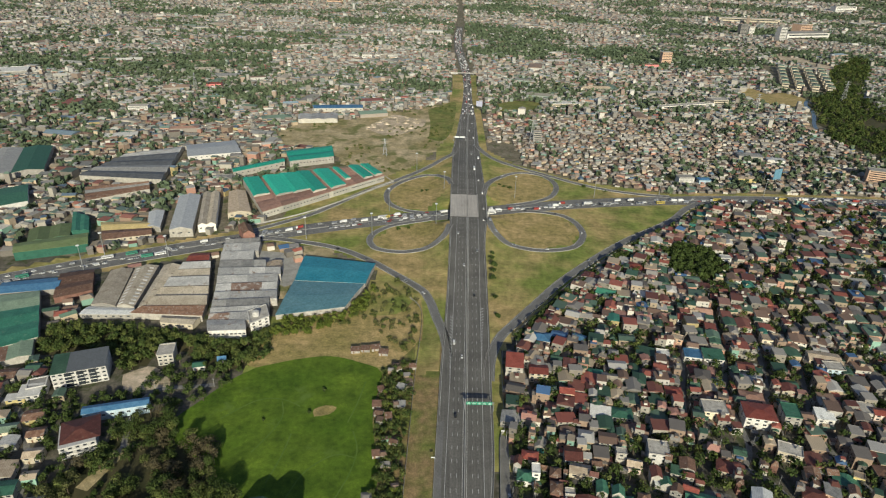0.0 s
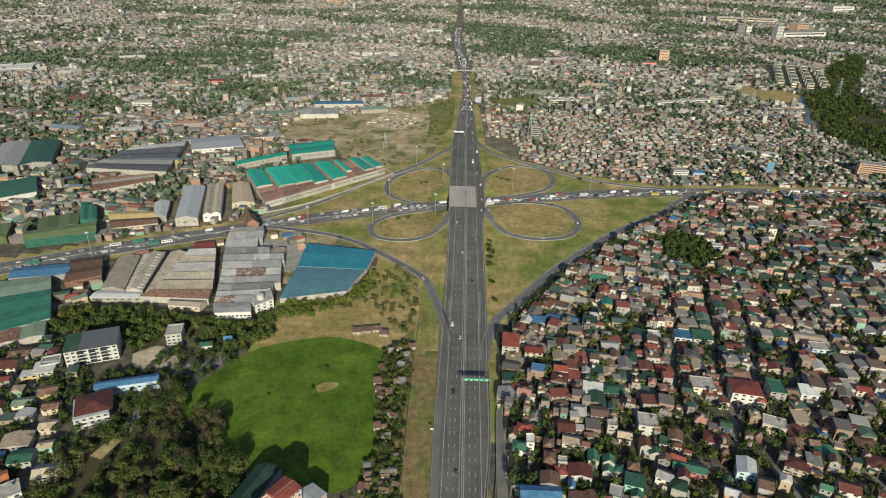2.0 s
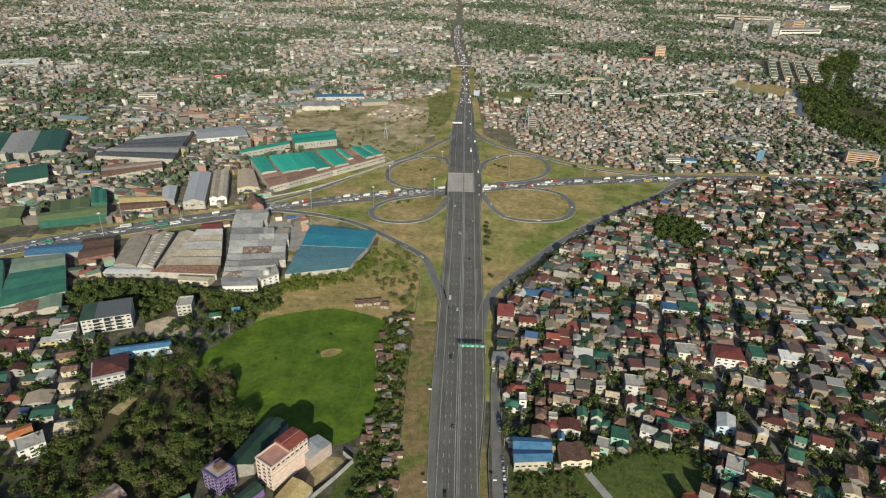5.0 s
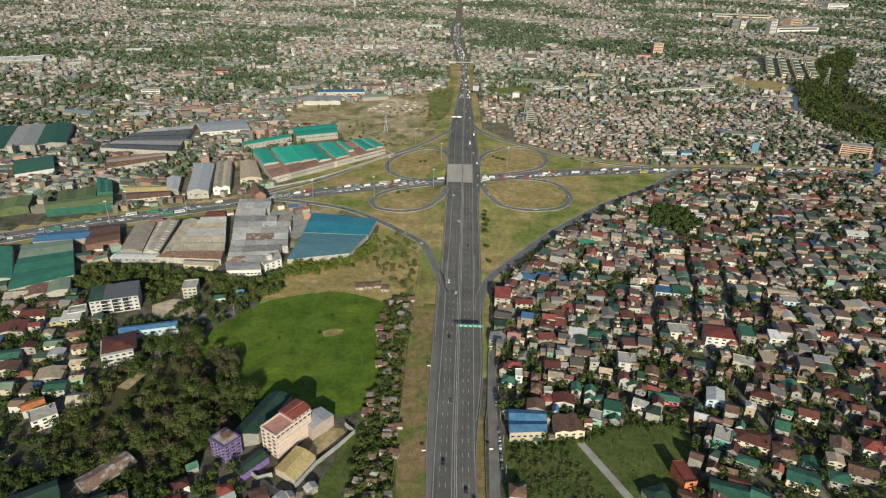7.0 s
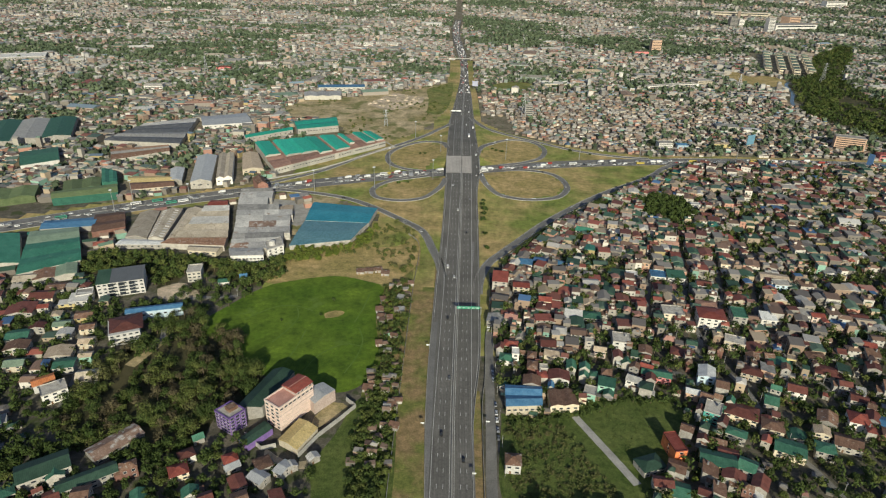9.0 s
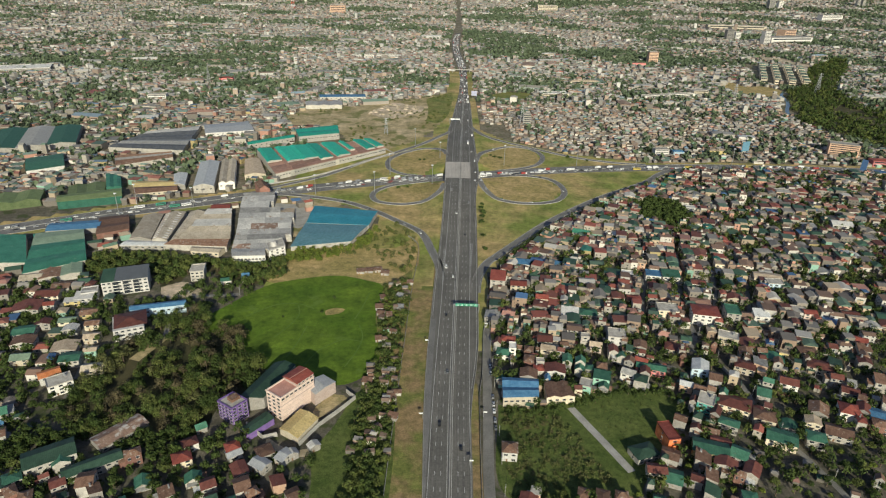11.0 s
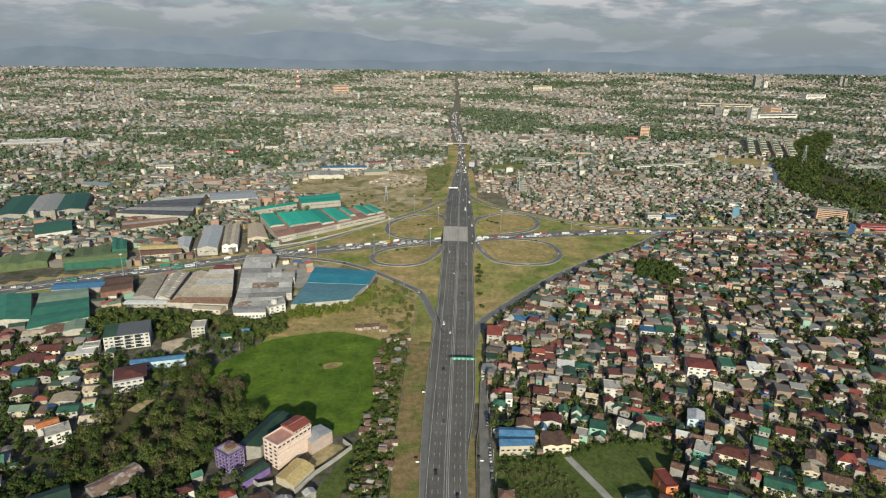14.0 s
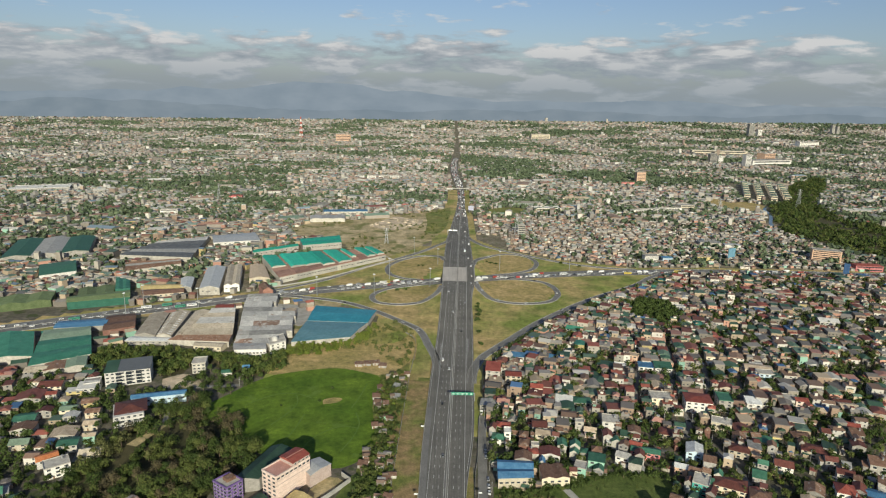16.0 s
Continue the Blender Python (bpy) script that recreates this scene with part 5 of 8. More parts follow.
redhall = block("office_building", "white building with blue trim and a maroon hipped roof", (-236, 288), (-217, 297), (-246, 308), 9.5, 3, "white", wins=(5, 4), flat=False)
part("roof", Shape().hull([(-5.6, -11.5, 9.5), (15.6, -1.6, 9.5), (5.6, 19, 9.5), (-15.4, 8.8, 9.5)], [(-0.6, -1, 12.4), (2.5, 1.2, 12.4), (1.2, 4, 12.4), (-2, 2.4, 12.4)]), ROOFS["maroon"], redhall, "maroon hipped roof")
shed("annex", "blue-roofed annex with pale walls", (-240, 322), (-200, 334), (-203, 342), (-243, 330), 7.0, 1.2, 1, "y", "blue", "blue", "building", openings=8)
block("tower_house", "narrow tan concrete house with a flat roof", (-216, 386), (-205, 389), (-219, 400), 9.5, 3, "plaster", wins=(3, 3))
block("house", "pale block house beside the school", (-292, 346), (-281, 351), (-296, 356), 7.0, 2, "white", wins=(3, 2))
house(-296, 340, 12, 6, 5.0, 14, "lean", "white", "yellow", 0.8, "low white-roofed house with a yellow ground floor")

# the pink block and its neighbours
pink = block("apartment_block", "pink six-storey apartment block with barred windows and a red roof", (-89.5, 206), (-73.5, 229), (-100.5, 213.5), 17.5, 6, "pink", wins=(8, 3), roof_tint="rose", bare=5)
part("penthouse", Shape().hull([(5.2, -3.4, 17.8), (13.1, 7.9, 17.8), (2.5, 15.0, 17.8), (-5.0, 3.8, 17.8)], [(5.2, -3.4, 20.4), (13.1, 7.9, 20.4), (2.5, 15.0, 20.4), (-5.0, 3.8, 20.4)]), WALLS["pink"], pink)
part("penthouse_roof", Shape().hull([(5.4, -4.2, 20.4), (14.0, 8.1, 20.4), (2.4, 15.9, 20.4), (-5.9, 3.7, 20.4)], [(1.2, -0.6, 21.5), (9.6, 11.2, 21.5), (7.0, 12.8, 21.5), (-1.4, 1.2, 21.5)]), ROOFS["red"], pink, "faded red sheet roof")
part("roof_ridge", Shape().beam((-0.3, 0.2, 21.5), (8.4, 12.0, 21.5), 0.5), ROOFS["rose"], pink)
for u in (0.15, 0.38, 0.62, 0.85):
    part("window", WINDOW, None, pink, at=pose(5.25 + 7.9 * u, -3.5 + 11.3 * u, 18.4, 0, 0, 55))
for k in range(5):
    for u in (0.25, 0.75):
        part("balcony", Shape().box(-11 * u - 2.5, -11.5 + 7.5 * u - 0.9, 3.2 + k * 2.9, 2.6, 1.0, 0.9, -0.6), WALLS["pink"], pink)
annex = shed("annex", "pale grey lean-roofed annex behind the pink block", (-72, 222), (-61, 236), (-70, 243), (-81, 232), 9.0, 1.0, 1, "x", "silver", "pink", "building")
shed("hall", "long hall with a dark green barrel roof", (-122, 212), (-104, 218), (-92, 254), (-107, 256), 8.5, 2.6, 1, "x", "pine", "grey", "hall")
shed("annex", "low annex with a mustard-yellow roof", (-88, 194), (-75, 186), (-66.5, 204), (-80, 212), 4.8, 1.4, 1, "x", "mustard", "cream", "building")
shed("annex", "low green-roofed annex with purple walls", (-112, 193), (-105, 188.5), (-94, 203), (-101, 209), 4.5, 0.8, 1, "x", "pine", "purple", "building")
purple = block("tower_house", "purple five-storey house with open concrete floors and a rooftop terrace", (-119, 201), (-112, 210), (-130, 208), 12.5, 5, "purple", wins=(3, 4))
part("roof_shed", Shape().box(0.5, 1.5, 12.8, 6, 5, 2.2, 0.9), ROOFS["rust"], purple, "rusty rooftop shelter")
for line in ([(-111, 201), (-97.5, 189.5), (-89.5, 192.5)], [(-74.5, 184.5), (-66, 202), (-55.5, 216.5), (-47, 229.5), (-54, 236)]):
    wall_line("compound_wall", np.array(line, float), 0.0, 0.7, 3.2, CONCRETE, "pale concrete wall round the apartment compound")
sheet("yard_court", [(-72, 206), (-58, 219), (-52, 230), (-62, 234), (-72, 220)], SOIL, 0.06, "rubble-strewn court beside the apartment block", "yard")
sheet("yard_earth", [(-96, 192), (-82, 182), (-70, 182), (-60, 190), (-54, 186), (-58, 178), (-90, 176)], SAND_SOIL, 0.06, "bare trodden earth below the apartment compound", "yard")

# larger houses of the eastern town
shed("house", "broad house with stepped blue roofs and cream walls", (51, 226), (74, 228), (76, 247), (52, 248), 7.5, 1.6, 2, "y", "blue", "cream", "house", openings=6)
shed("house", "house with low grey roofs and cream walls", (80, 229), (99, 231), (97, 246), (80, 244), 6.5, 1.2, 2, "x", "brown", "cream", "house", openings=4)
house(58, 391, 13, 16, 11.5, -6, "lean", "red", "grey", 2.0, "tall bare block house with a sloping red roof")
house(76, 386, 14, 11, 8.0, -4, "gable", "red", "cream", 1.6, "cream house with a ribbed red roof")
house(83, 432, 17, 12, 7.0, -12, "hip", "blue", "white", 2.6, "white house with a blue hipped roof")
house(88, 301, 11, 12, 6.5, -4, "gable", "maroon", "white", 1.8, "white house with a maroon roof and arched windows", 1)
house(62, 285, 5, 8, 9.0, -4, "flat", "white", "white", 0.5, "narrow tall white house with a flat roof")
house(144, 306, 13, 13, 9.0, -10, "flat", "slab", "white", 0.5, "white house with a flat concrete roof terrace", 3)
house(226, 344, 21, 17, 9.5, -10, "hip", "red", "white", 1.6, "large white house with a low red hipped roof")
house(248, 344, 11, 15, 11.0, -10, "flat", "green", "grey", 0.5, "grey block house with a green flat roof")
house(195, 268, 11, 14, 8.0, -20, "gable", "silver", "blue", 1.8, "pale blue house with a light steel roof", across=True)
house(185, 229, 10, 13, 9.0, -28, "flat", "slab", "aqua", 0.5, "unfinished aqua-green house with an open top floor", 3)
house(150, 197, 7.5, 16, 9.0, 10, "flat", "red", "orange", 0.5, "bright orange-red house with a flat red terrace roof", 1)
house(109, 246, 8, 9, 6.5, -20, "flat", "slab", "mint", 0.5, "mint green house with a flat roof")
house(122, 255, 11, 9, 6.5, -16, "lean", "green", "mint", 1.0, "mint green house with a dark green lean roof")
house(160, 268, 20, 8, 6.0, -16, "gable", "green", "rose", 1.4, "rose pink house with a dark green roof", across=False)
house(172, 186, 20, 12, 7.0, -18, "gable", "green", "yellow", 1.8, "house with a dark green roof and yellow balcony rails", 1)
house(132, 184, 15, 11, 4.5, 20, "hip", "pine", "grey", 2.0, "house with a dark green hipped roof")
house(205, 231, 20, 14, 5.5, -26, "hip", "maroon", "cream", 2.2, "large house with a maroon hipped roof")
house(219, 218, 13, 11, 6.0, -22, "hip", "brown", "cream", 2.0, "house with a brown hipped roof")
house(300, 220, 22, 13, 5.5, -24, "gable", "blue", "grey", 1.6, "long low house with a blue-grey roof")
house(278, 226, 12, 12, 6.5, -20, "hip", "red", "white", 3.4, "white house with a steep rose-red roof")
house(180, 415, 10, 8, 6.5, -10, "flat", "white", "orange", 0.5, "small orange house with a flat white roof")
house(310, 415, 24, 14, 7.0, -14, "gable", "tan", "cream", 1.4, "long cream building with tan roofs")
house(51.5, 181, 9, 9, 7.0, -4, "hip", "rust", "white", 2.6, "white house with a steep rusty roof beside the service lane")
house(-244, 231, 15, 12, 8.0, 38, "flat", "slab", "white", 0.6, "white house with a grey roof terrace", 3)
house(-257, 241, 13, 9, 6.0, 38, "gable", "orange", "white", 1.2, "white house with a bright orange roof")
house(-212, 165, 26, 15, 7.5, 35, "gable", "pine", "plaster", 2.2, "large house with a long dark green roof")
house(-185, 160, 30, 9, 6.0, 35, "gable", "pine", "grey", 1.4, "long narrow house with a grey-green roof")
house(-138, 168, 10, 9, 5.0, 30, "hip", "red", "cream", 2.2, "small house with a bright red hipped roof")
for x, y in ((-193, 178), (-184, 189), (-175, 200)):
    take(x, y, 7)
house(-184, 189, 29, 13, 4.0, 53, "gable", "weathered", "sheet", 1.6, "long shed with a patched rusty roof", name="shed")
house(-112, 178, 8, 8, 4.5, 30, "hip", "red", "cream", 1.8, "small house with a red roof")
house(-92, 165, 10, 8, 5.0, -30, "gable", "silver", "sheet", 1.2, "small zinc-roofed house in the trees")
house(-80, 172, 6, 10, 5.0, -30, "gable", "silver", "sheet", 1.0, "small zinc-roofed shed in the trees")
house(60, 299, 10.2, 7.5, 6.0, -9, "hip", "red", "cream", 1.8)
house(56, 283, 10.7, 8.9, 5.0, -9, "hip", "green", "white", 2.2)
house(90, 288, 12.4, 8.8, 6.5, -13, "gable", "tan", "cream", 1.8, extras=1)
house(94, 363, 10.4, 7.6, 7.5, -7, "gable", "red", "cream", 2.2)
house(114, 341, 13.7, 10.9, 6.0, -12, "lean", "white", "cream", 2.2)
house(129, 342, 14.7, 10.6, 6.0, -6, "hip", "green", "grey", 1.8)
house(119, 302, 6.4, 5.2, 9.0, -8, "flat", "slab", "grey", 0.5, extras=1)
house(126, 295, 8.8, 6.6, 6.0, -13, "gable", "tan", "pink", 1.8)
house(196, 348, 16.6, 13.4, 9.0, -6, "flat", "slab", "cream", 0.5)
house(204, 415, 13.4, 11.3, 6.5, -10, "flat", "blue", "white", 0.5)
house(220, 414, 15.5, 11.9, 6.5, -6, "lean", "green", "white", 1.8, extras=1)
house(217, 471, 13.5, 10.5, 6.0, -11, "gable", "red", "white", 2.2)
house(237, 482, 14.2, 11.6, 6.0, -11, "gable", "clay", "white", 2.2)
house(198, 435, 9.6, 7.5, 8.5, -29, "flat", "tan", "peach", 0.5, extras=1)
house(116, 435, 10.7, 8.9, 5.5, -28, "gable", "blue", "grey", 1.4)
house(120, 387, 10.9, 9.2, 5.5, -8, "hip", "jade", "cream", 1.4)
house(131, 381, 14.7, 11.8, 5.5, -10, "gable", "dun", "cream", 2.2)
house(174, 368, 11.5, 9.0, 6.0, -7, "hip", "red", "cream", 1.4)
house(186, 295, 14.3, 11.3, 5.5, -20, "hip", "maroon", "cream", 1.8)
house(155, 275, 8.9, 6.6, 6.0, -27, "gable", "red", "yellow", 2.2)
house(90, 261, 14.1, 10.1, 7.0, -7, "gable", "maroon", "white", 1.8, across=True)
house(52, 335, 15.4, 11.8, 5.0, -10, "gable", "grey", "grey", 1.4, across=True)
house(142, 260, 9.4, 7.4, 6.5, -28, "gable", "grey", "white", 2.2)
house(241, 401, 12.1, 10.2, 6.0, -11, "gable", "maroon", "white", 1.4)
house(279, 441, 15.1, 11.2, 7.0, -12, "flat", "tan", "cream", 0.5)
house(238, 384, 14.8, 10.4, 6.5, -11, "gable", "silver", "white", 1.8, extras=3)
house(230, 364, 16.2, 11.7, 6.0, -13, "hip", "clay", "peach", 1.8)
house(310, 401, 14.1, 10.6, 8.5, -5, "flat", "slab", "blue", 0.5)
house(306, 354, 16.8, 12.7, 7.0, -9, "flat", "slab", "white", 0.5)
house(273, 345, 12.0, 9.5, 7.0, -8, "lean", "silver", "white", 2.2, extras=3)
house(315, 349, 10.2, 7.8, 8.0, -7, "gable", "red", "pink", 1.4)
house(333, 311, 13.0, 9.6, 6.5, -26, "gable", "red", "white", 1.8, extras=3)
house(265, 289, 6.2, 5.3, 7.5, -25, "flat", "tan", "yellow", 0.5, extras=1)
house(232, 310, 14.7, 10.4, 7.5, -23, "flat", "slab", "cream", 0.5, extras=3)
house(263, 375, 11.6, 9.2, 6.0, -11, "gable", "maroon", "cream", 1.8, across=True)
house(247, 441, 14.0, 9.9, 5.5, -8, "gable", "tan", "peach", 1.8, across=True)
house(372, 432, 13.8, 10.6, 5.0, -8, "gable", "grey", "white", 1.8, across=True)
house(417, 468, 20.2, 14.7, 6.0, -7, "gable", "silver", "white", 2.2, across=True)
house(191, 510, 17.9, 14.6, 5.5, -32, "flat", "white", "cream", 0.5)
house(156, 513, 17.3, 12.7, 5.0, -25, "gable", "jade", "white", 2.2)
house(147, 544, 14.9, 11.2, 4.5, -31, "gable", "maroon", "grey", 1.8, across=True)
house(199, 567, 16.7, 12.1, 5.0, -30, "hip", "red", "white", 2.2)
house(298, 588, 10.5, 7.5, 8.0, -8, "flat", "white", "white", 0.5)
house(324, 641, 15.4, 12.4, 6.0, -11, "gable", "grey", "cream", 1.4, across=True)
house(439, 655, 18.5, 15.0, 8.0, -11, "flat", "slab", "peach", 0.5)
house(414, 544, 16.2, 12.0, 6.0, -7, "lean", "grey", "white", 1.4)
house(456, 553, 21.4, 16.7, 7.0, -11, "gable", "white", "white", 2.2, extras=3)
house(351, 352, 14.0, 10.5, 5.5, -6, "gable", "maroon", "grey", 1.4)
house(286, 277, 16.2, 12.2, 5.0, -27, "hip", "maroon", "cream", 1.8)
house(218, 222, 10.8, 8.4, 5.0, -21, "gable", "maroon", "grey", 1.8, across=True)
house(230, 274, 13.7, 10.5, 5.5, -25, "hip", "maroon", "cream", 1.8)
house(256, 286, 14.9, 10.5, 5.0, -25, "gable", "green", "cream", 1.4, across=True)
house(253, 256, 11.7, 9.8, 5.5, -21, "gable", "maroon", "white", 2.2)
house(248, 214, 9.2, 7.8, 6.0, -21, "gable", "tan", "cream", 1.4, across=True)
house(260, 206, 15.3, 11.8, 5.0, -22, "gable", "brown", "grey", 2.2)
house(221, 199, 17.1, 12.7, 5.5, -25, "gable", "green", "cream", 1.4)
house(181, 193, 11.5, 9.5, 5.0, -20, "gable", "maroon", "grey", 1.4)
house(179, 203, 9.0, 6.4, 4.5, -21, "gable", "brown", "grey", 2.2)
house(179, 249, 8.4, 6.1, 6.0, -21, "gable", "silver", "peach", 1.8)
house(135, 169, 10.8, 7.6, 5.5, -7, "gable", "maroon", "cream", 1.4)
house(-322, 351, 18.6, 13.7, 5.0, 10, "gable", "maroon", "cream", 2.2)
house(-326, 328, 20.1, 16.9, 5.5, 15, "gable", "maroon", "plaster", 1.8, across=True)
house(-311, 333, 8.1, 6.9, 5.5, 14, "gable", "red", "plaster", 1.4)
house(-299, 305, 10.3, 7.5, 5.5, 14, "gable", "maroon", "grey", 1.4, across=True)
house(-307, 294, 15.1, 12.4, 5.0, 17, "gable", "green", "grey", 1.4)
house(-299, 280, 15.5, 10.9, 5.0, 15, "gable", "brown", "plaster", 1.8, across=True)
house(-288, 260, 12.6, 9.3, 5.0, 12, "gable", "pale", "cream", 2.2)
house(-283, 310, 12.1, 8.6, 5.0, 13, "gable", "pale", "cream", 1.4)
house(-274, 298, 10.2, 8.3, 5.5, 10, "gable", "zinc", "plaster", 1.4, across=True)
house(-273, 323, 12.4, 10.5, 5.0, 17, "gable", "rust", "yellow", 1.4)
house(-253, 289, 10.8, 8.4, 5.0, 11, "gable", "tan", "cream", 1.4)
house(-265, 274, 17.0, 13.5, 5.0, 15, "gable", "tan", "grey", 1.8, across=True)
house(-253, 260, 13.3, 11.3, 6.0, 13, "gable", "green", "grey", 1.4)
house(-262, 307, 10.3, 8.4, 5.0, 13, "gable", "rust", "cream", 1.4)
house(-232, 250, 13.8, 10.5, 5.0, 16, "gable", "dun", "cream", 2.2)
house(-289, 346, 13.9, 11.7, 6.0, 13, "lean", "white", "white", 1.4)
house(-353, 378, 17.6, 12.9, 5.0, 14, "gable", "dun", "grey", 2.2)
house(-319, 365, 14.3, 11.8, 5.0, 12, "gable", "rust", "grey", 1.4)
house(-168, 390, 6.0, 5.0, 6.0, 13, "gable", "blue", "white", 2.2)
house(-184, 385, 8.9, 6.6, 4.0, 14, "gable", "green", "white", 1.4)
house(-137, 195, 6.1, 4.9, 4.0, 36, "gable", "green", "grey", 2.2)
house(-138, 180, 8.5, 7.0, 5.0, 36, "hip", "maroon", "white", 1.8)
house(-110, 174, 8.4, 6.1, 3.5, 36, "gable", "silver", "sheet", 1.4)
house(-76, 175, 5.8, 4.6, 4.0, 35, "gable", "zinc", "sheet", 1.8, across=True)
house(-65, 182, 6.6, 4.6, 4.0, 37, "gable", "zinc", "grey", 1.4, across=True)
for ob in [o for o in scene.objects if o.parent is None and o.get("category") == "house" and o.type == "EMPTY"]:
    take(ob.location.x, ob.location.y, 5.6)


# ---- trees ----
def crown_quads(rng, lobes, count, size):
    """Leaf clumps as small tilted cards over the surface of several lobes (x, y, z, radius, squash)."""
    lobes = np.array(lobes, float)
    weight = lobes[:, 3] ** 2
    pick = rng.choice(len(lobes), count, p=weight / weight.sum())
    d = rng.normal(size=(count, 3))
    d /= np.linalg.norm(d, axis=1)[:, None]
    d[:, 2] = np.where(d[:, 2] < -0.35, -d[:, 2], d[:, 2])
    r = lobes[pick, 3] * rng.uniform(0.58, 1.14, count)
    c = lobes[pick, :3] + d * r[:, None] * np.stack([np.ones(count), np.ones(count), lobes[pick, 4]], 1)
    n = d + rng.normal(size=(count, 3)) * 0.34
    n /= np.linalg.norm(n, axis=1)[:, None]
    u = np.cross(n, rng.normal(size=(count, 3)))
    u /= np.linalg.norm(u, axis=1)[:, None]
    v = np.cross(n, u)
    s = (size * rng.uniform(0.6, 1.35, count))[:, None] / 2
    e = s * rng.uniform(0.55, 1.0, (count, 1))
    verts = np.stack([c - u * s - v * e * 0.6, c + u * s * 0.7 - v * e, c + u * s + v * e * 0.7 - n * s * 0.3, c - u * s * 0.6 + v * e], 1).reshape(-1, 3)
    return verts, np.arange(4 * count).reshape(-1, 4)


def quads_mesh(name, verts, faces, material):
    me = bpy.data.meshes.new(name)
    me.from_pydata(verts.tolist(), [], faces.tolist())
    me.materials.append(material)
    return me


def tree_kind(seed, height, radius, count, size, leaf, lobes=7, flat=0.75, label="", trunk=0.22, category="tree"):
    """A tree: a tapered trunk with limbs, and a crown of leaf clumps over several lobes."""
    rng = np.random.default_rng(seed)
    base = height - radius * flat * 1.25
    spots = [(0, 0, base + radius * 0.25, radius * 0.72, flat)]
    for i in range(lobes):
        a, q = 2 * math.pi * (i + rng.uniform(0, 0.8)) / lobes, rng.uniform(0.35, 0.85)
        spots.append((math.cos(a) * radius * q, math.sin(a) * radius * q, base + radius * rng.uniform(-0.35, 0.5) * flat, radius * rng.uniform(0.32, 0.55), flat * rng.uniform(0.8, 1.1)))
    root = thing("tree", label, category, pose(0, 0, 0))
    s = Shape()
    s.beam((0, 0, -0.5), (rng.uniform(-0.3, 0.3), rng.uniform(-0.3, 0.3), base), trunk * 2, t2=trunk * 1.2)
    for x, y, z, r, _ in spots[1:]:
        s.beam((0, 0, base * rng.uniform(0.5, 0.85)), (x * 0.9, y * 0.9, z), trunk * 0.9, t2=0.06)
    part("trunk", s, BARK, root)
    part("crown", quads_mesh("crown", *crown_quads(rng, spots, count, size), leaf), None, root)
    return root


def palm_kind(seed, height, label):
    rng = np.random.default_rng(seed)
    root = thing("palm_tree", label, "palm tree", pose(0, 0, 0))
    part("trunk", Shape().beam((0, 0, -0.3), (0.4, 0.2, height), 0.42, t2=0.24), BARK, root)
    s = Shape()
    for i in range(17):
        a, droop = 2 * math.pi * i / 17 + rng.uniform(-0.15, 0.15), rng.uniform(0.3, 1.0)
        c, q, w = math.cos(a), math.sin(a), 0.42
        rail = [(0.4, 0.0), (1.2, 0.5 - 0.2 * droop), (2.2, 0.3 - 0.7 * droop), (3.1, -0.5 - 1.4 * droop)]
        pts = []
        for k, (r, z) in enumerate(rail):
            ww = w * (0.5, 1.0, 1.0, 0.25)[k]
            pts += [(0.4 + c * r - q * ww, 0.2 + q * r + c * ww, height + z - 0.15), (0.4 + c * r, 0.2 + q * r, height + z + 0.1), (0.4 + c * r + q * ww, 0.2 + q * r - c * ww, height + z - 0.15)]
        s.add(pts, [f for k in range(3) for f in ((3 * k, 3 * k + 1, 3 * k + 4, 3 * k + 3), (3 * k + 1, 3 * k + 2, 3 * k + 5, 3 * k + 4))])
    part("crown", s, LEAF, root)
    return root


TREES = [
    tree_kind(1, 9, 4.6, 420, 1.05, LEAF, 7, 0.8, "round green broadleaf tree among the houses"),
    tree_kind(2, 11, 5.8, 560, 1.1, LEAF_DARK, 8, 0.75, "large dark green broadleaf tree with an uneven crown"),
    tree_kind(3, 7, 3.6, 320, 0.95, LEAF_BRIGHT, 6, 0.85, "small bright green leafy tree"),
    tree_kind(4, 12, 6.6, 640, 1.15, LEAF_OLIVE, 9, 0.7, "broad olive-green tree with a spreading crown"),
    tree_kind(5, 13, 4.4, 520, 1.05, LEAF_DARK, 9, 1.25, "tall narrow dark green tree"),
    tree_kind(6, 8, 5.0, 440, 1.05, LEAF_OLIVE, 7, 0.6, "low spreading olive-green tree"),
    tree_kind(7, 2.6, 2.1, 150, 0.8, LEAF, 5, 0.7, "low green bush in rough grass", 0.08, "bush"),
]
PALM = palm_kind(8, 8.0, "coconut palm with drooping fronds among the houses")
for ob in TREES + [PALM]:
    ob.matrix_basis = pose(0, 0, 0)
USED = set()
COUNT = {"tree": 0}


def plant(kind, x, y, size, turn):
    """A tree as a thing of its own."""
    proto = PALM if kind == "palm" else TREES[kind]
    m = pose(x, y, float(level(x, y)), 0, 0, turn) @ Matrix.Diagonal((size, size, size, 1))
    COUNT["tree"] += 1
    if proto.name not in USED:
        USED.add(proto.name)
        proto.matrix_basis = m
        return proto
    return copy_thing(proto, m)


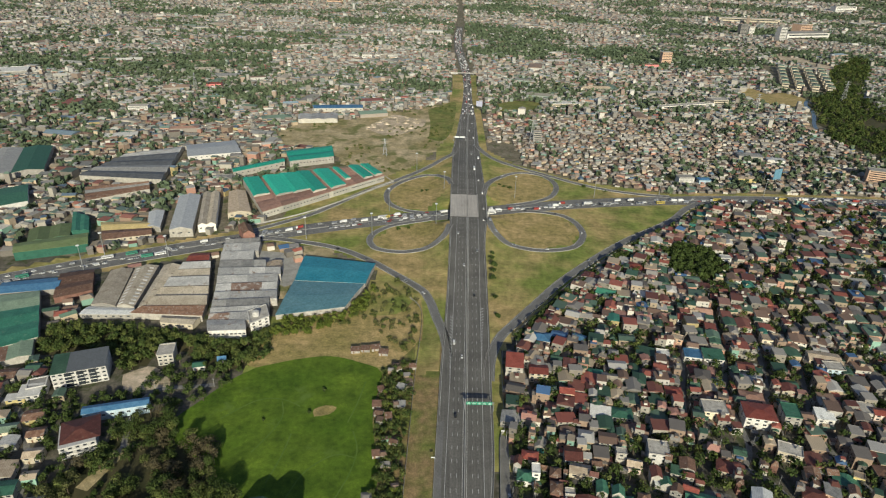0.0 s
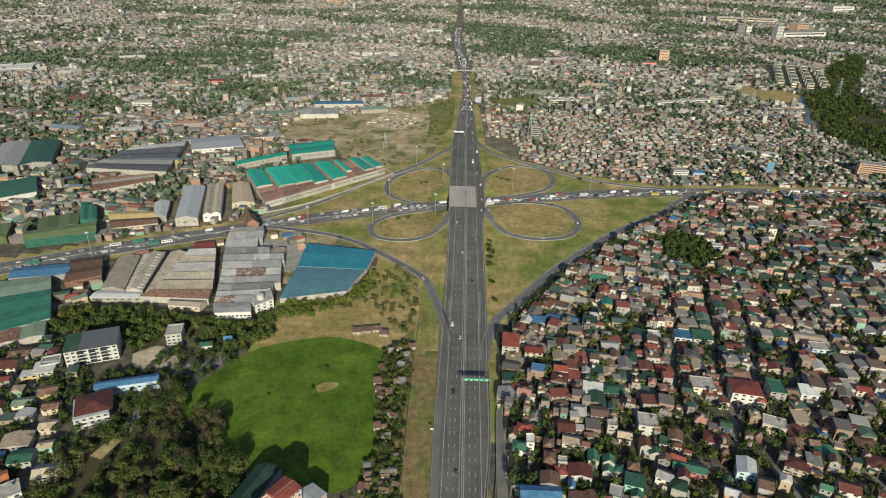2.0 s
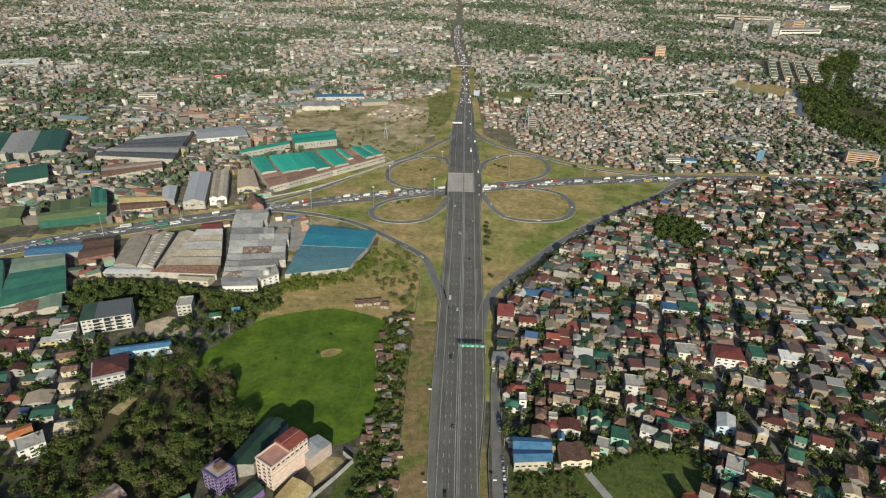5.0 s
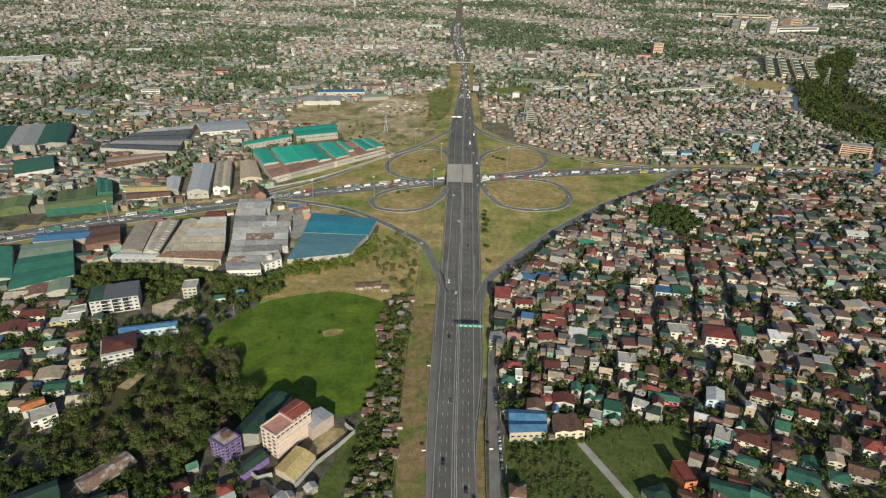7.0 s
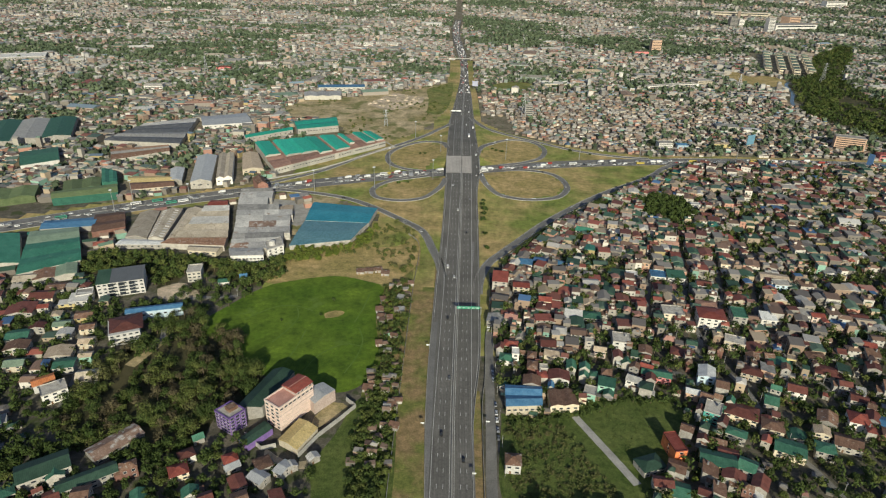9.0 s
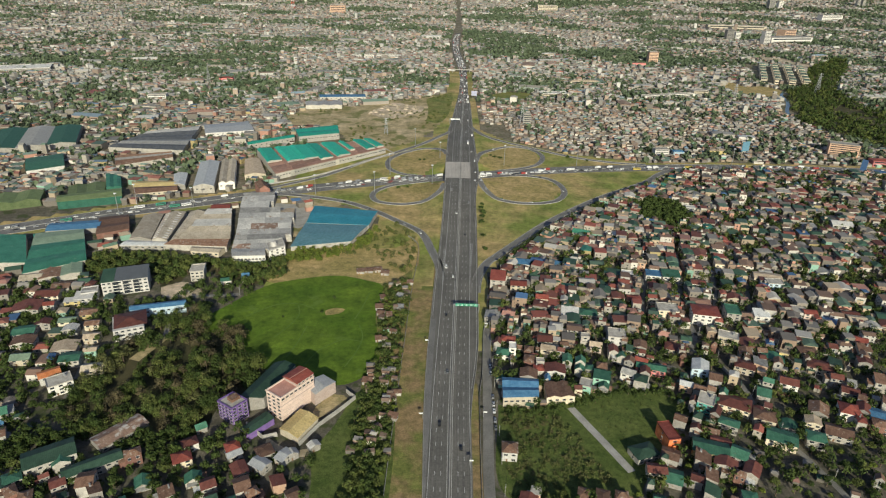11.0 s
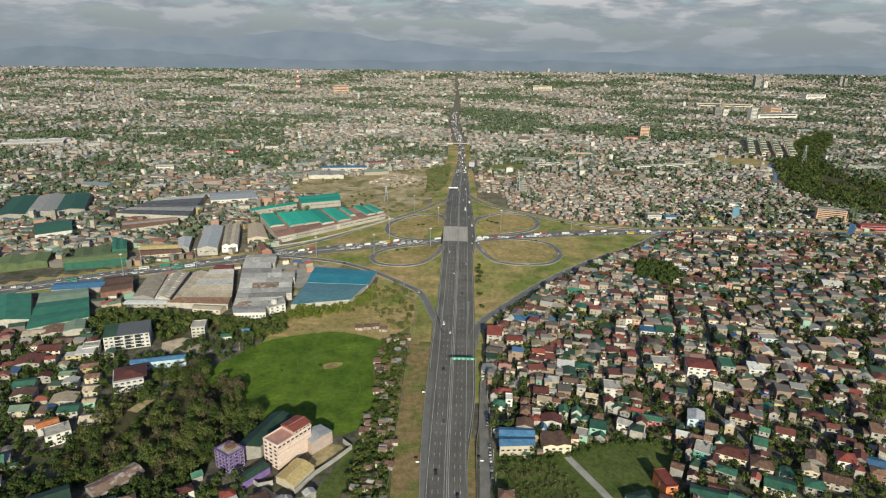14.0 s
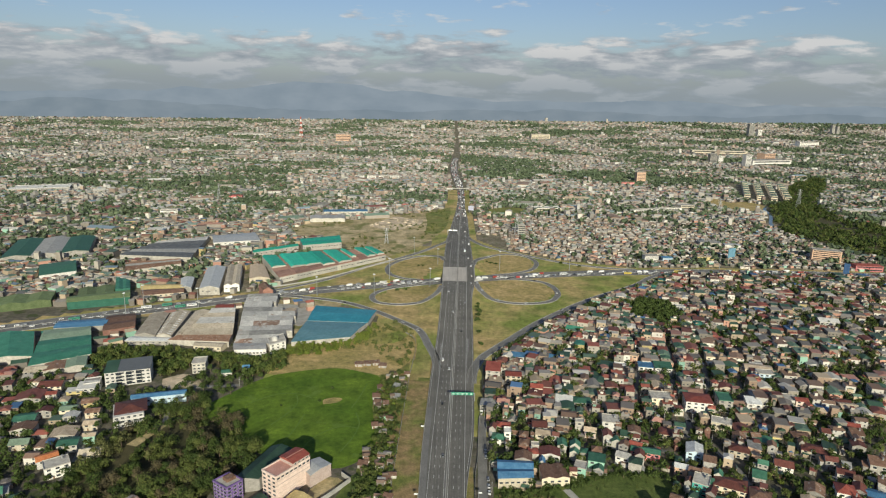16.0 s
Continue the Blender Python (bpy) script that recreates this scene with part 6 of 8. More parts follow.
def wood(name, spots, label, leaf, seed, per=260, size=1.3):
    """Many trees joined into one: spots are x, y, height, radius."""
    rng = np.random.default_rng(seed)
    vs, fs, n = [], [], 0
    trunks = Shape()
    for x, y, h, r in spots:
        z0 = float(level(x, y))
        base = z0 + h - r * 1.05
        lobes = [(x, y, base + r * 0.2, r * 0.74, 0.9), (x, y, base - r * 0.45, r * 0.66, 0.9)]
        k = 6
        for i in range(k):
            a, q = 2 * math.pi * (i + rng.uniform(0, 0.9)) / k, rng.uniform(0.4, 0.9)
            lobes.append((x + math.cos(a) * r * q, y + math.sin(a) * r * q, base + r * rng.uniform(-0.75, 0.35), r * rng.uniform(0.32, 0.56), rng.uniform(0.75, 1.1)))
        v, f = crown_quads(rng, lobes, int(per * (r / 4.5) ** 1.5), size)
        vs.append(v), fs.append(f + n)
        n += len(v)
        trunks.beam((x, y, z0 - 0.4), (x, y, base), 0.5, t2=0.25)
    big_mesh(name, np.vstack(vs), np.vstack(fs), leaf, "stuff", label, "trees")
    tagged(part(name + "_trunks", trunks, BARK), "brown trunks of the trees", "trees", "", "stuff")


def scatter(area, step, seed, jitter=0.42):
    """Plan points inside a polygon on a jittered grid."""
    rng = np.random.default_rng(seed)
    p = np.array(area, float)
    gx, gy = np.meshgrid(np.arange(p[:, 0].min(), p[:, 0].max(), step), np.arange(p[:, 1].min(), p[:, 1].max(), step))
    x, y = gx.ravel() + rng.uniform(-jitter, jitter, gx.size) * step, gy.ravel() + rng.uniform(-jitter, jitter, gx.size) * step
    k = inside(p, x, y)
    return np.stack([x[k], y[k]], 1), rng


def build_woods():
    pts, rng = scatter(WOODS, 6.0, 11)
    groups = {0: [], 1: [], 2: [], 3: [], 4: []}
    for x, y in pts:
        if not free(x, y, 1.5) or float(line_gap(DIRT, np.array(x), np.array(y))) < 6:
            continue
        rise, tone, gap = noise.noise((x / 24, y / 24, 1.1)), noise.noise((x / 20, y / 20, 8.2)) + rng.normal(0, 0.16), noise.noise((x / 13, y / 13, 5.4))
        if gap < -0.30 and x < -150:
            continue
        tall = 8.5 + 9 * rise + rng.uniform(-2.5, 2.5) + (4 if x > -162 and y > 250 else 0)
        if rng.random() < 0.13:
            plant(int(rng.choice([0, 1, 3, 3, 4, 5])), x, y, max(0.6, tall / 10.5), rng.uniform(0, 360))
        elif rng.random() < 0.86:
            groups[4 if tone < -0.24 else 0 if tone < 0.0 else 1 if tone < 0.17 else 2 if tone < 0.33 else 3].append((x, y, max(4.0, tall), float(np.clip(rng.lognormal(1.46, 0.32), 2.2, 7.5))))
    for k, leaf, word in ((0, LEAF_DARK, "dark green"), (1, LEAF_OLIVE, "olive green"), (2, LEAF, "green"), (3, LEAF_PALE, "pale olive"), (4, LEAF_BROWN, "dry brown")):
        wood("wood", groups[k], f"dense {word} trees of the grove beside the field", leaf, 21 + k, 520, 0.72)
    pts, rng = scatter([(-240, 188), (-205, 200), (-160, 186), (-135, 192), (-122, 176), (-150, 160), (-175, 178), (-200, 182), (-250, 160)], 6.5, 15)
    wood("wood", [(x, y, rng.uniform(6, 10), rng.uniform(3, 4.8)) for x, y in pts if free(x, y, 2.5)], "dark green trees between the southern houses", LEAF_DARK, 24, 400, 0.9)
    for x, y in pts:
        take(x, y, 2)
    pts, rng = scatter(BELT, 6.4, 12)
    spots = [(x, y, rng.uniform(6, 11), rng.uniform(3, 5)) for x, y in pts if free(x, y, 2.0)]
    wood("tree_belt", spots[::2], "belt of green trees behind the factories", LEAF, 31, 300, 1.1)
    wood("tree_belt", spots[1::2], "belt of dark green trees behind the factories", LEAF_OLIVE, 32, 300, 1.1)
    pts, rng = scatter(EAST_WOODS, 11.0, 13)
    pts = pts[~inside([(780, 1165), (800, 1138), (835, 1135), (862, 1190), (835, 1218)], pts[:, 0], pts[:, 1])]
    spots = [(x, y, rng.uniform(5, 14), rng.uniform(3.8, 7.6)) for x, y in pts if noise.noise((x / 45, y / 45, 2.3)) > -0.26 - 0.2 * rng.random()]
    for k, leaf, word in ((0, LEAF_DARK, "dark green"), (1, LEAF, "green"), (2, LEAF_OLIVE, "olive green")):
        wood("river_wood", spots[k::3], f"dense {word} woods along the river", leaf, 33 + 7 * k, 40, 2.5)
    pts, rng = scatter([(236, 560), (240, 610), (262, 628), (290, 612), (296, 572), (272, 548)], 6.0, 14)
    wood("bamboo_grove", [(x, y, rng.uniform(7, 11), rng.uniform(3, 4.6)) for x, y in pts], "dense green grove among the houses", LEAF, 34)
    for x, y in pts:
        take(x, y, 4)


build_woods()

# the strip of shacks, bananas and scrub between the field and the expressway
STRIP = [(-46, 130), (-44, 250), (-38, 290), (-44, 340), (-43, 385), (-30, 400), (-20, 400), (-20, 130)]


def build_strip():
    pts, rng = scatter(STRIP, 6.2, 41)
    scrub = []
    for x, y in pts:
        r = rng.random()
        if r < 0.13 and y > 170:
            tint = str(rng.choice(["rust", "rust", "grey", "brown"]))
            house(x, y, rng.uniform(4, 6.5), rng.uniform(3.5, 6), 2.6, rng.uniform(-25, 25), str(rng.choice(["lean", "gable"])), tint, "sheet", 0.9, f"small shack with a {WORDS[tint]} patched roof", name="shack", group="shacks along the verge")
            take(x, y, 3)
        elif r < 0.42:
            plant(int(rng.choice([0, 2, 5])), x, y, rng.uniform(0.5, 0.8), rng.uniform(0, 360))
        elif r < 0.48:
            plant("palm", x, y, rng.uniform(0.6, 0.9), rng.uniform(0, 360))
        elif r < 0.96:
            scrub.append((x, y, rng.uniform(3.0, 7.0), rng.uniform(2.2, 4.0)))
    pts, rng = scatter(STRIP, 5.6, 40)
    scrub += [(x, y, rng.uniform(2.5, 5.5), rng.uniform(1.8, 3.2)) for x, y in pts if free(x, y, 0.5)]
    wood("scrub", scrub[::2], "green scrub and banana plants between shacks", LEAF, 42, 230, 0.85)
    wood("scrub", scrub[1::2], "olive scrub and small trees between shacks", LEAF_OLIVE, 39, 230, 0.85)
    pts, rng = scatter([(-132, 432), (-120, 452), (-84, 468), (-72, 500), (-40, 540), (-22, 505), (-18, 440), (-30, 410), (-46, 425), (-60, 455), (-100, 440)], 6.4, 43)
    spots = [(x, y, rng.uniform(2.2, 5.5), rng.uniform(1.8, 3.9)) for x, y in pts if rng.random() < 0.5 and free(x, y, 1)]
    wood("scrub", spots[::2], "olive scrub round the dry field", LEAF_OLIVE, 44, 330, 0.8)
    wood("scrub", spots[1::2], "pale yellow-green scrub round the dry field", LEAF_PALE, 43, 330, 0.8)
    pts, rng = scatter([(-150, 425), (-140, 452), (-90, 466), (-70, 500), (-62, 520), (-68, 470), (-100, 440), (-130, 428)], 5, 45)
    wood("hedge", [(x, y, rng.uniform(4.5, 7.5), rng.uniform(2.2, 3.8)) for x, y in pts if free(x, y, 0)], "thick yellow-green bushes below the blue warehouse", LEAF_BRIGHT, 46, 330, 0.9)
    for x, y in ((-45, 410), (-52, 416), (-60, 414), (-68, 412)):
        house(x, y, 7, 5, 2.6, rng.uniform(-20, 20), "lean", "rust", "sheet", 0.8, "small shack with a rusty patched roof", name="shack", group="shacks along the verge")
    for x, y, k, s in ((-90, 338, 1, 0.42), (-84, 363, 7 - 1, 0.9), (-120, 330, 6, 0.7), (52, 560, 0, 1.1), (51, 548, 1, 0.9), (50, 500, 1, 0.75), (51, 574, 1, 0.8), (50, 535, 0, 0.9), (52, 586, 0, 0.7), (51, 470, 6, 1.6), (-30, 768, 0, 0.6), (-24, 772, 6, 1.2), (80, 795, 6, 1.5), (88, 790, 6, 1.6), (74, 800, 6, 1.2), (-52, 648, 6, 1.5), (-40, 652, 6, 1.1), (-215, 625, 1, 0.9), (190, 805, 6, 1.6), (215, 785, 0, 0.6)):
        plant(k, x, y, s, 40 * x)


build_strip()


def slip_road_trees():
    """A ragged row of trees behind the wall of the south-eastern slip road."""
    rng = np.random.default_rng(94)
    line = offset(RAMP_SE, -15.0)
    spots = []
    for x, y in line[14:-14]:
        if rng.random() < (0.85 if y < 520 else 0.35):
            spots.append((x + rng.uniform(-3, 4), y + rng.uniform(-3, 3), rng.uniform(4, 8.5), rng.uniform(2.2, 4.2)))
    wood("slip_road_trees", spots, "ragged row of green trees behind the slip road wall", LEAF, 95, 240, 0.95)


slip_road_trees()


def open_ground():
    """Bushes and spoil heaps on the bare ground behind the teal halls."""
    pts, rng = scatter(BARE, 17, 91)
    spots = [(x, y, rng.uniform(2.0, 5.0), rng.uniform(2.2, 4.6)) for x, y in pts if free(x, y, 3) and noise.noise((x / 60, y / 60, 6.6)) > 0.02]
    wood("bare_ground_bushes", spots, "green bushes scattered over the bare ground", LEAF_OLIVE, 92, 130, 1.3)
    pts, rng = scatter(SAND, 16, 93)
    for x, y in pts:
        r, h = rng.uniform(4, 8), rng.uniform(1.0, 2.6)
        s, n = Shape(), 11
        rings = [[(math.cos(2 * math.pi * i / n) * r * q * rng.uniform(0.85, 1.15), math.sin(2 * math.pi * i / n) * r * 0.7 * q * rng.uniform(0.85, 1.15), z) for i in range(n)] for q, z in ((1.0, 0.0), (0.62, h * 0.6), (0.22, h))]
        s.hull(rings[0], rings[1]).hull(rings[1], rings[2])
        tagged(part("earth_heap", s, SAND_SOIL, at=pose(x, y, 0.1, 0, 0, rng.uniform(0, 360))), "low heap of pale sandy earth on bare ground", "earth heap", "earth heaps of the building site")


open_ground()


def yard_trees():
    """Trees on the open ground between the western blocks."""
    area = [(-300, 330), (-262, 345), (-236, 350), (-200, 392), (-150, 385), (-165, 350), (-185, 330), (-208, 345), (-215, 300), (-196, 300), (-196, 285), (-240, 270), (-255, 300)]
    pts, rng = scatter(area, 7.0, 51)
    spots = [(x, y, rng.uniform(4, 9), rng.uniform(2.2, 4.2)) for x, y in pts if free(x, y, 0.3) and rng.random() < 0.8 and min(float(line_gap(l, np.array(x), np.array(y))) for l in LANES) > 3.5]
    wood("yard_trees", spots, "green trees on the open ground between the blocks", LEAF, 52, 300, 0.95)
    for x, y, h, r in spots:
        take(x, y, r * 0.6)
    pts, rng = scatter([(-120, 190), (-98, 176), (-58, 176), (-48, 225), (-40, 240), (-22, 240), (-22, 130), (-120, 130)], 7.5, 53)
    wood("yard_trees", [(x, y, rng.uniform(2.5, 6), rng.uniform(1.8, 3.4)) for x, y in pts if free(x, y, 1.0) and (x < -62 or x > -38) and rng.random() < 0.7], "green bushes and bananas beside the compound", LEAF, 54, 320, 0.8)


yard_trees()
sheet("field_patch", [(-86, 335), (-76, 338), (-72, 345), (-80, 347), (-88, 342)], BROWN_FIELD, 0.17, "worn brown patch on the green field", "field")
TRACK = surface("track_grass", (0.085, 0.155, 0.022), (0.12, 0.185, 0.034), scale=0.05, fine=10, rough=0.95, bump=0.3)
for pts in ([(-150, 330), (-130, 350), (-112, 352), (-98, 345)], [(-120, 300), (-112, 318), (-108, 335), (-112, 350)], [(-104, 275), (-100, 296), (-98, 318)], [(-55, 375), (-58, 350), (-62, 330)], [(-60, 265), (-54, 285), (-52, 305), (-57, 322)], [(-90, 262), (-82, 285), (-66, 300), (-52, 298)]):
    line = spline(pts)
    strip("wheel_track", offset(line, 0.45), offset(line, -0.45), TRACK, "faint pale wheel track across the green field", "track", 0.14, 0.05)
LOT_SCRUB, lot_rng = scatter([(50, 222), (90, 218), (100, 190), (115, 160), (50, 150)], 4.2, 47)
wood("lot_scrub", [(x, y, lot_rng.uniform(1.2, 3.0), lot_rng.uniform(1.8, 3.1)) for x, y in LOT_SCRUB], "brown and green scrub on the vacant lot", SCRUB, 48, 260, 0.7)
TUFTS, tuft_rng = scatter([(104, 228), (140, 243), (160, 236), (152, 205), (136, 180), (122, 186)], 3.6, 55)
wood("lot_weeds", [(x, y, tuft_rng.uniform(0.5, 1.3), tuft_rng.uniform(0.7, 1.7)) for x, y in TUFTS if tuft_rng.random() < 0.7], "tall green weeds on the vacant lot", LEAF_OLIVE, 56, 220, 0.55)
HEDGE, hedge_rng = scatter([(50, 214), (72, 214), (98, 226), (128, 238), (160, 242), (172, 232), (176, 246), (160, 254), (124, 252), (94, 238), (50, 226)], 4.2, 49)
wood("hedge", [(x, y, hedge_rng.uniform(2.5, 5.0), hedge_rng.uniform(1.6, 3.0)) for x, y in HEDGE], "thick green shrubs behind the vacant lot", LEAF, 50, 330, 0.75)


# ---- the towns ----
STYLES = [("red", "cream"), ("red", "grey"), ("maroon", "grey"), ("maroon", "peach"), ("rust", "grey"), ("rust", "brick"), ("brown", "sheet"), ("brown", "grey"), ("green", "plaster"), ("green", "grey"),
          ("green", "sheet"), ("grey", "grey"), ("maroon", "grey"), ("zinc", "white"), ("rust", "cream"), ("slab", "grey"), ("rust", "grey"), ("pine", "grey"), ("blue", "plaster"), ("grey", "peach"),
          ("maroon", "sheet"), ("brown", "plaster"), ("maroon", "cream"), ("pine", "grey")]
DUSKY = [i for i in range(48) if STYLES[i % 24][0] in ("maroon", "brown", "rust", "green", "pine") and STYLES[i % 24][1] in ("grey", "plaster", "sheet", "brick")]
KINDS = []
HOUSE_COUNT = [0]


def house_kind(i):
    rng = random.Random(900 + i)
    tint, wall = STYLES[i % len(STYLES)]
    roof = "flat" if tint in ("slab", "white") else ("gable", "hip", "gable", "lean")[i % 4]
    w, d = rng.uniform(8.5, 12.5), rng.uniform(7.5, 10.5)
    h = rng.choice((3.2, 5.6, 6.0, 6.4, 6.0))
    root = house(0, 0, w, d, h, 0, roof, tint, wall, rng.uniform(1.2, 2.2), "", rng.choice((0, 1, 2, 3, 0)) if h > 5 else rng.choice((0, 2)), across=rng.random() < 0.35, group="houses of the eastern town")
    if i % 3:  # a lower wing with a lean roof of its own
        side = rng.choice((-1, 1))
        ww, wd, wh = w * rng.uniform(0.3, 0.45), d * rng.uniform(0.5, 0.8), h * rng.uniform(0.5, 0.75)
        x, y = side * (w / 2 + ww / 2 - 0.1), rng.uniform(-0.2, 0.2) * d
        wing = part("wing", Shape().box(x, y, -0.4, ww, wd, wh + 0.4), WALLS[wall], root)
        low = [(x - ww / 2 - 0.3, y - wd / 2 - 0.3, wh - 0.1), (x + ww / 2 + 0.3, y - wd / 2 - 0.3, wh - 0.1), (x + ww / 2 + 0.3, y + wd / 2 + 0.3, wh + 0.8), (x - ww / 2 - 0.3, y + wd / 2 + 0.3, wh + 0.8)]
        part("wing_roof", Shape().hull(low, [(p, q, r + 0.12) for p, q, r in low]), ROOFS[rng.choice(("rust", "grey", tint, "brown", "silver"))], root)
    return root


def put_house(i, x, y, turn, sx, sy, sz):
    m = pose(x, y, 0, 0, 0, turn) @ Matrix.Diagonal((sx, sy, sz, 1))
    while len(KINDS) <= i:
        KINDS.append(None)
    if KINDS[i] is None:
        KINDS[i] = house_kind(i)
        KINDS[i].matrix_basis = m
    else:
        copy_thing(KINDS[i], m)
    HOUSE_COUNT[0] += 1


def joined_houses(name, rows, label, roof=FAR_ROOF, wall=FAR_WALL, over=0.4, lite=False):
    """Houses joined into walls and roofs: rows of x, y, w, d, h, turn, rise (negative: flat)."""
    a = np.array(rows, float)
    n = len(a)
    x, y, w, d, h, turn, rise = a.T
    c, s = np.cos(turn), np.sin(turn)
    z0 = level(x, y)

    def put(u, v, z):
        return np.stack([x + u * c - v * s, y + u * s + v * c, z0 + z], 1)

    low = [put(p * w / 2, q * d / 2, -1 + 0 * h) for p, q in ((-1, -1), (1, -1), (1, 1), (-1, 1))]
    high = [put(p * w / 2, q * d / 2, h) for p, q in ((-1, -1), (1, -1), (1, 1), (-1, 1))]
    verts = np.stack(low + high, 1).reshape(-1, 3)
    at = 8 * np.arange(n)[:, None, None]
    sides = [(0, 1, 5, 4), (1, 2, 6, 5), (2, 3, 7, 6), (3, 0, 4, 7)]
    faces = (at + np.array(sides[:2] + sides[3:] if lite else sides)[None]).reshape(-1, 4)
    big_mesh(name + "_walls", verts, faces, wall, "stuff", label + ", walls", "houses", flat=True)
    up = np.maximum(rise, 0.25)
    r = np.where((rise > 0) | lite, 0.02, d / 2 + over * 0.4)
    e = np.where(rise > 0, over, over * 0.4)
    hip = np.where((rise > 0) & (np.arange(n) % 3 == 0), w * 0.25, 0)
    low = [put(p * (w / 2 + e), q * (d / 2 + e), h - 0.05) for p, q in ((-1, -1), (1, -1), (1, 1), (-1, 1))]
    high = [put(p * (w / 2 + e - hip), q * r, h + up) for p, q in ((-1, -1), (1, -1), (1, 1), (-1, 1))]
    verts = np.stack(low + high, 1).reshape(-1, 3)
    faces = (at + np.array(sides[::2] if lite else sides + [(4, 5, 6, 7)])[None]).reshape(-1, 4)
    big_mesh(name + "_roofs", verts, faces, roof, "stuff", label + ", roofs", "houses", flat=True)


def joined_windows(name, rows, label):
    """Dark panes on the fronts and west sides of joined houses, a hand's breadth proud."""
    v, f = [], []
    rng = random.Random(88)
    for x, y, w, d, h, turn, _ in rows:
        c, s = math.cos(turn), math.sin(turn)
        for floor in range(max(1, round(h / 3.0))):
            z = floor * 2.9 + 0.95
            if z + 1.2 > h:
                continue
            for u in range(4):
                n = int((w if u % 2 == 0 else d) / 3.4)
                for i in range(n):
                    if rng.random() < 0.25:
                        continue
                    span = w if u % 2 == 0 else d
                    a, out = (i + 0.5) / n * span - span / 2, (d if u % 2 == 0 else w) / 2 + 0.05
                    ring = []
                    for da, dz in ((-0.65, 0), (0.65, 0), (0.65, 1.2), (-0.65, 1.2)):
                        p, q = ((a + da, -out), (out, a + da), (-a - da, out), (-out, -a - da))[u]
                        ring.append((x + p * c - q * s, y + p * s + q * c, z + dz))
                    v += ring
    big_mesh(name, np.array(v), np.arange(len(v)).reshape(-1, 4), GLASS, "stuff", label, "windows", flat=True)


def lane_gap(x, y):
    return min(float(line_gap(line, np.array(x), np.array(y))) for line in LANES)


def street_turn(x, y, rng):
    """The lie of the houses: along the slip road beside it, straighter inside the town, slanting to the south-east."""
    near = float(np.clip(1 - (x - np.interp(y, RAMP_SE[:, 1], RAMP_SE[:, 0])) / 110, 0, 1)) if y > 400 else 0.0
    south = float(np.clip((330 - y) / 90, 0, 1)) * float(np.clip((x - 110) / 60, 0, 1))
    return -9 - 27 * near - 17 * south + rng.gauss(0, 5)


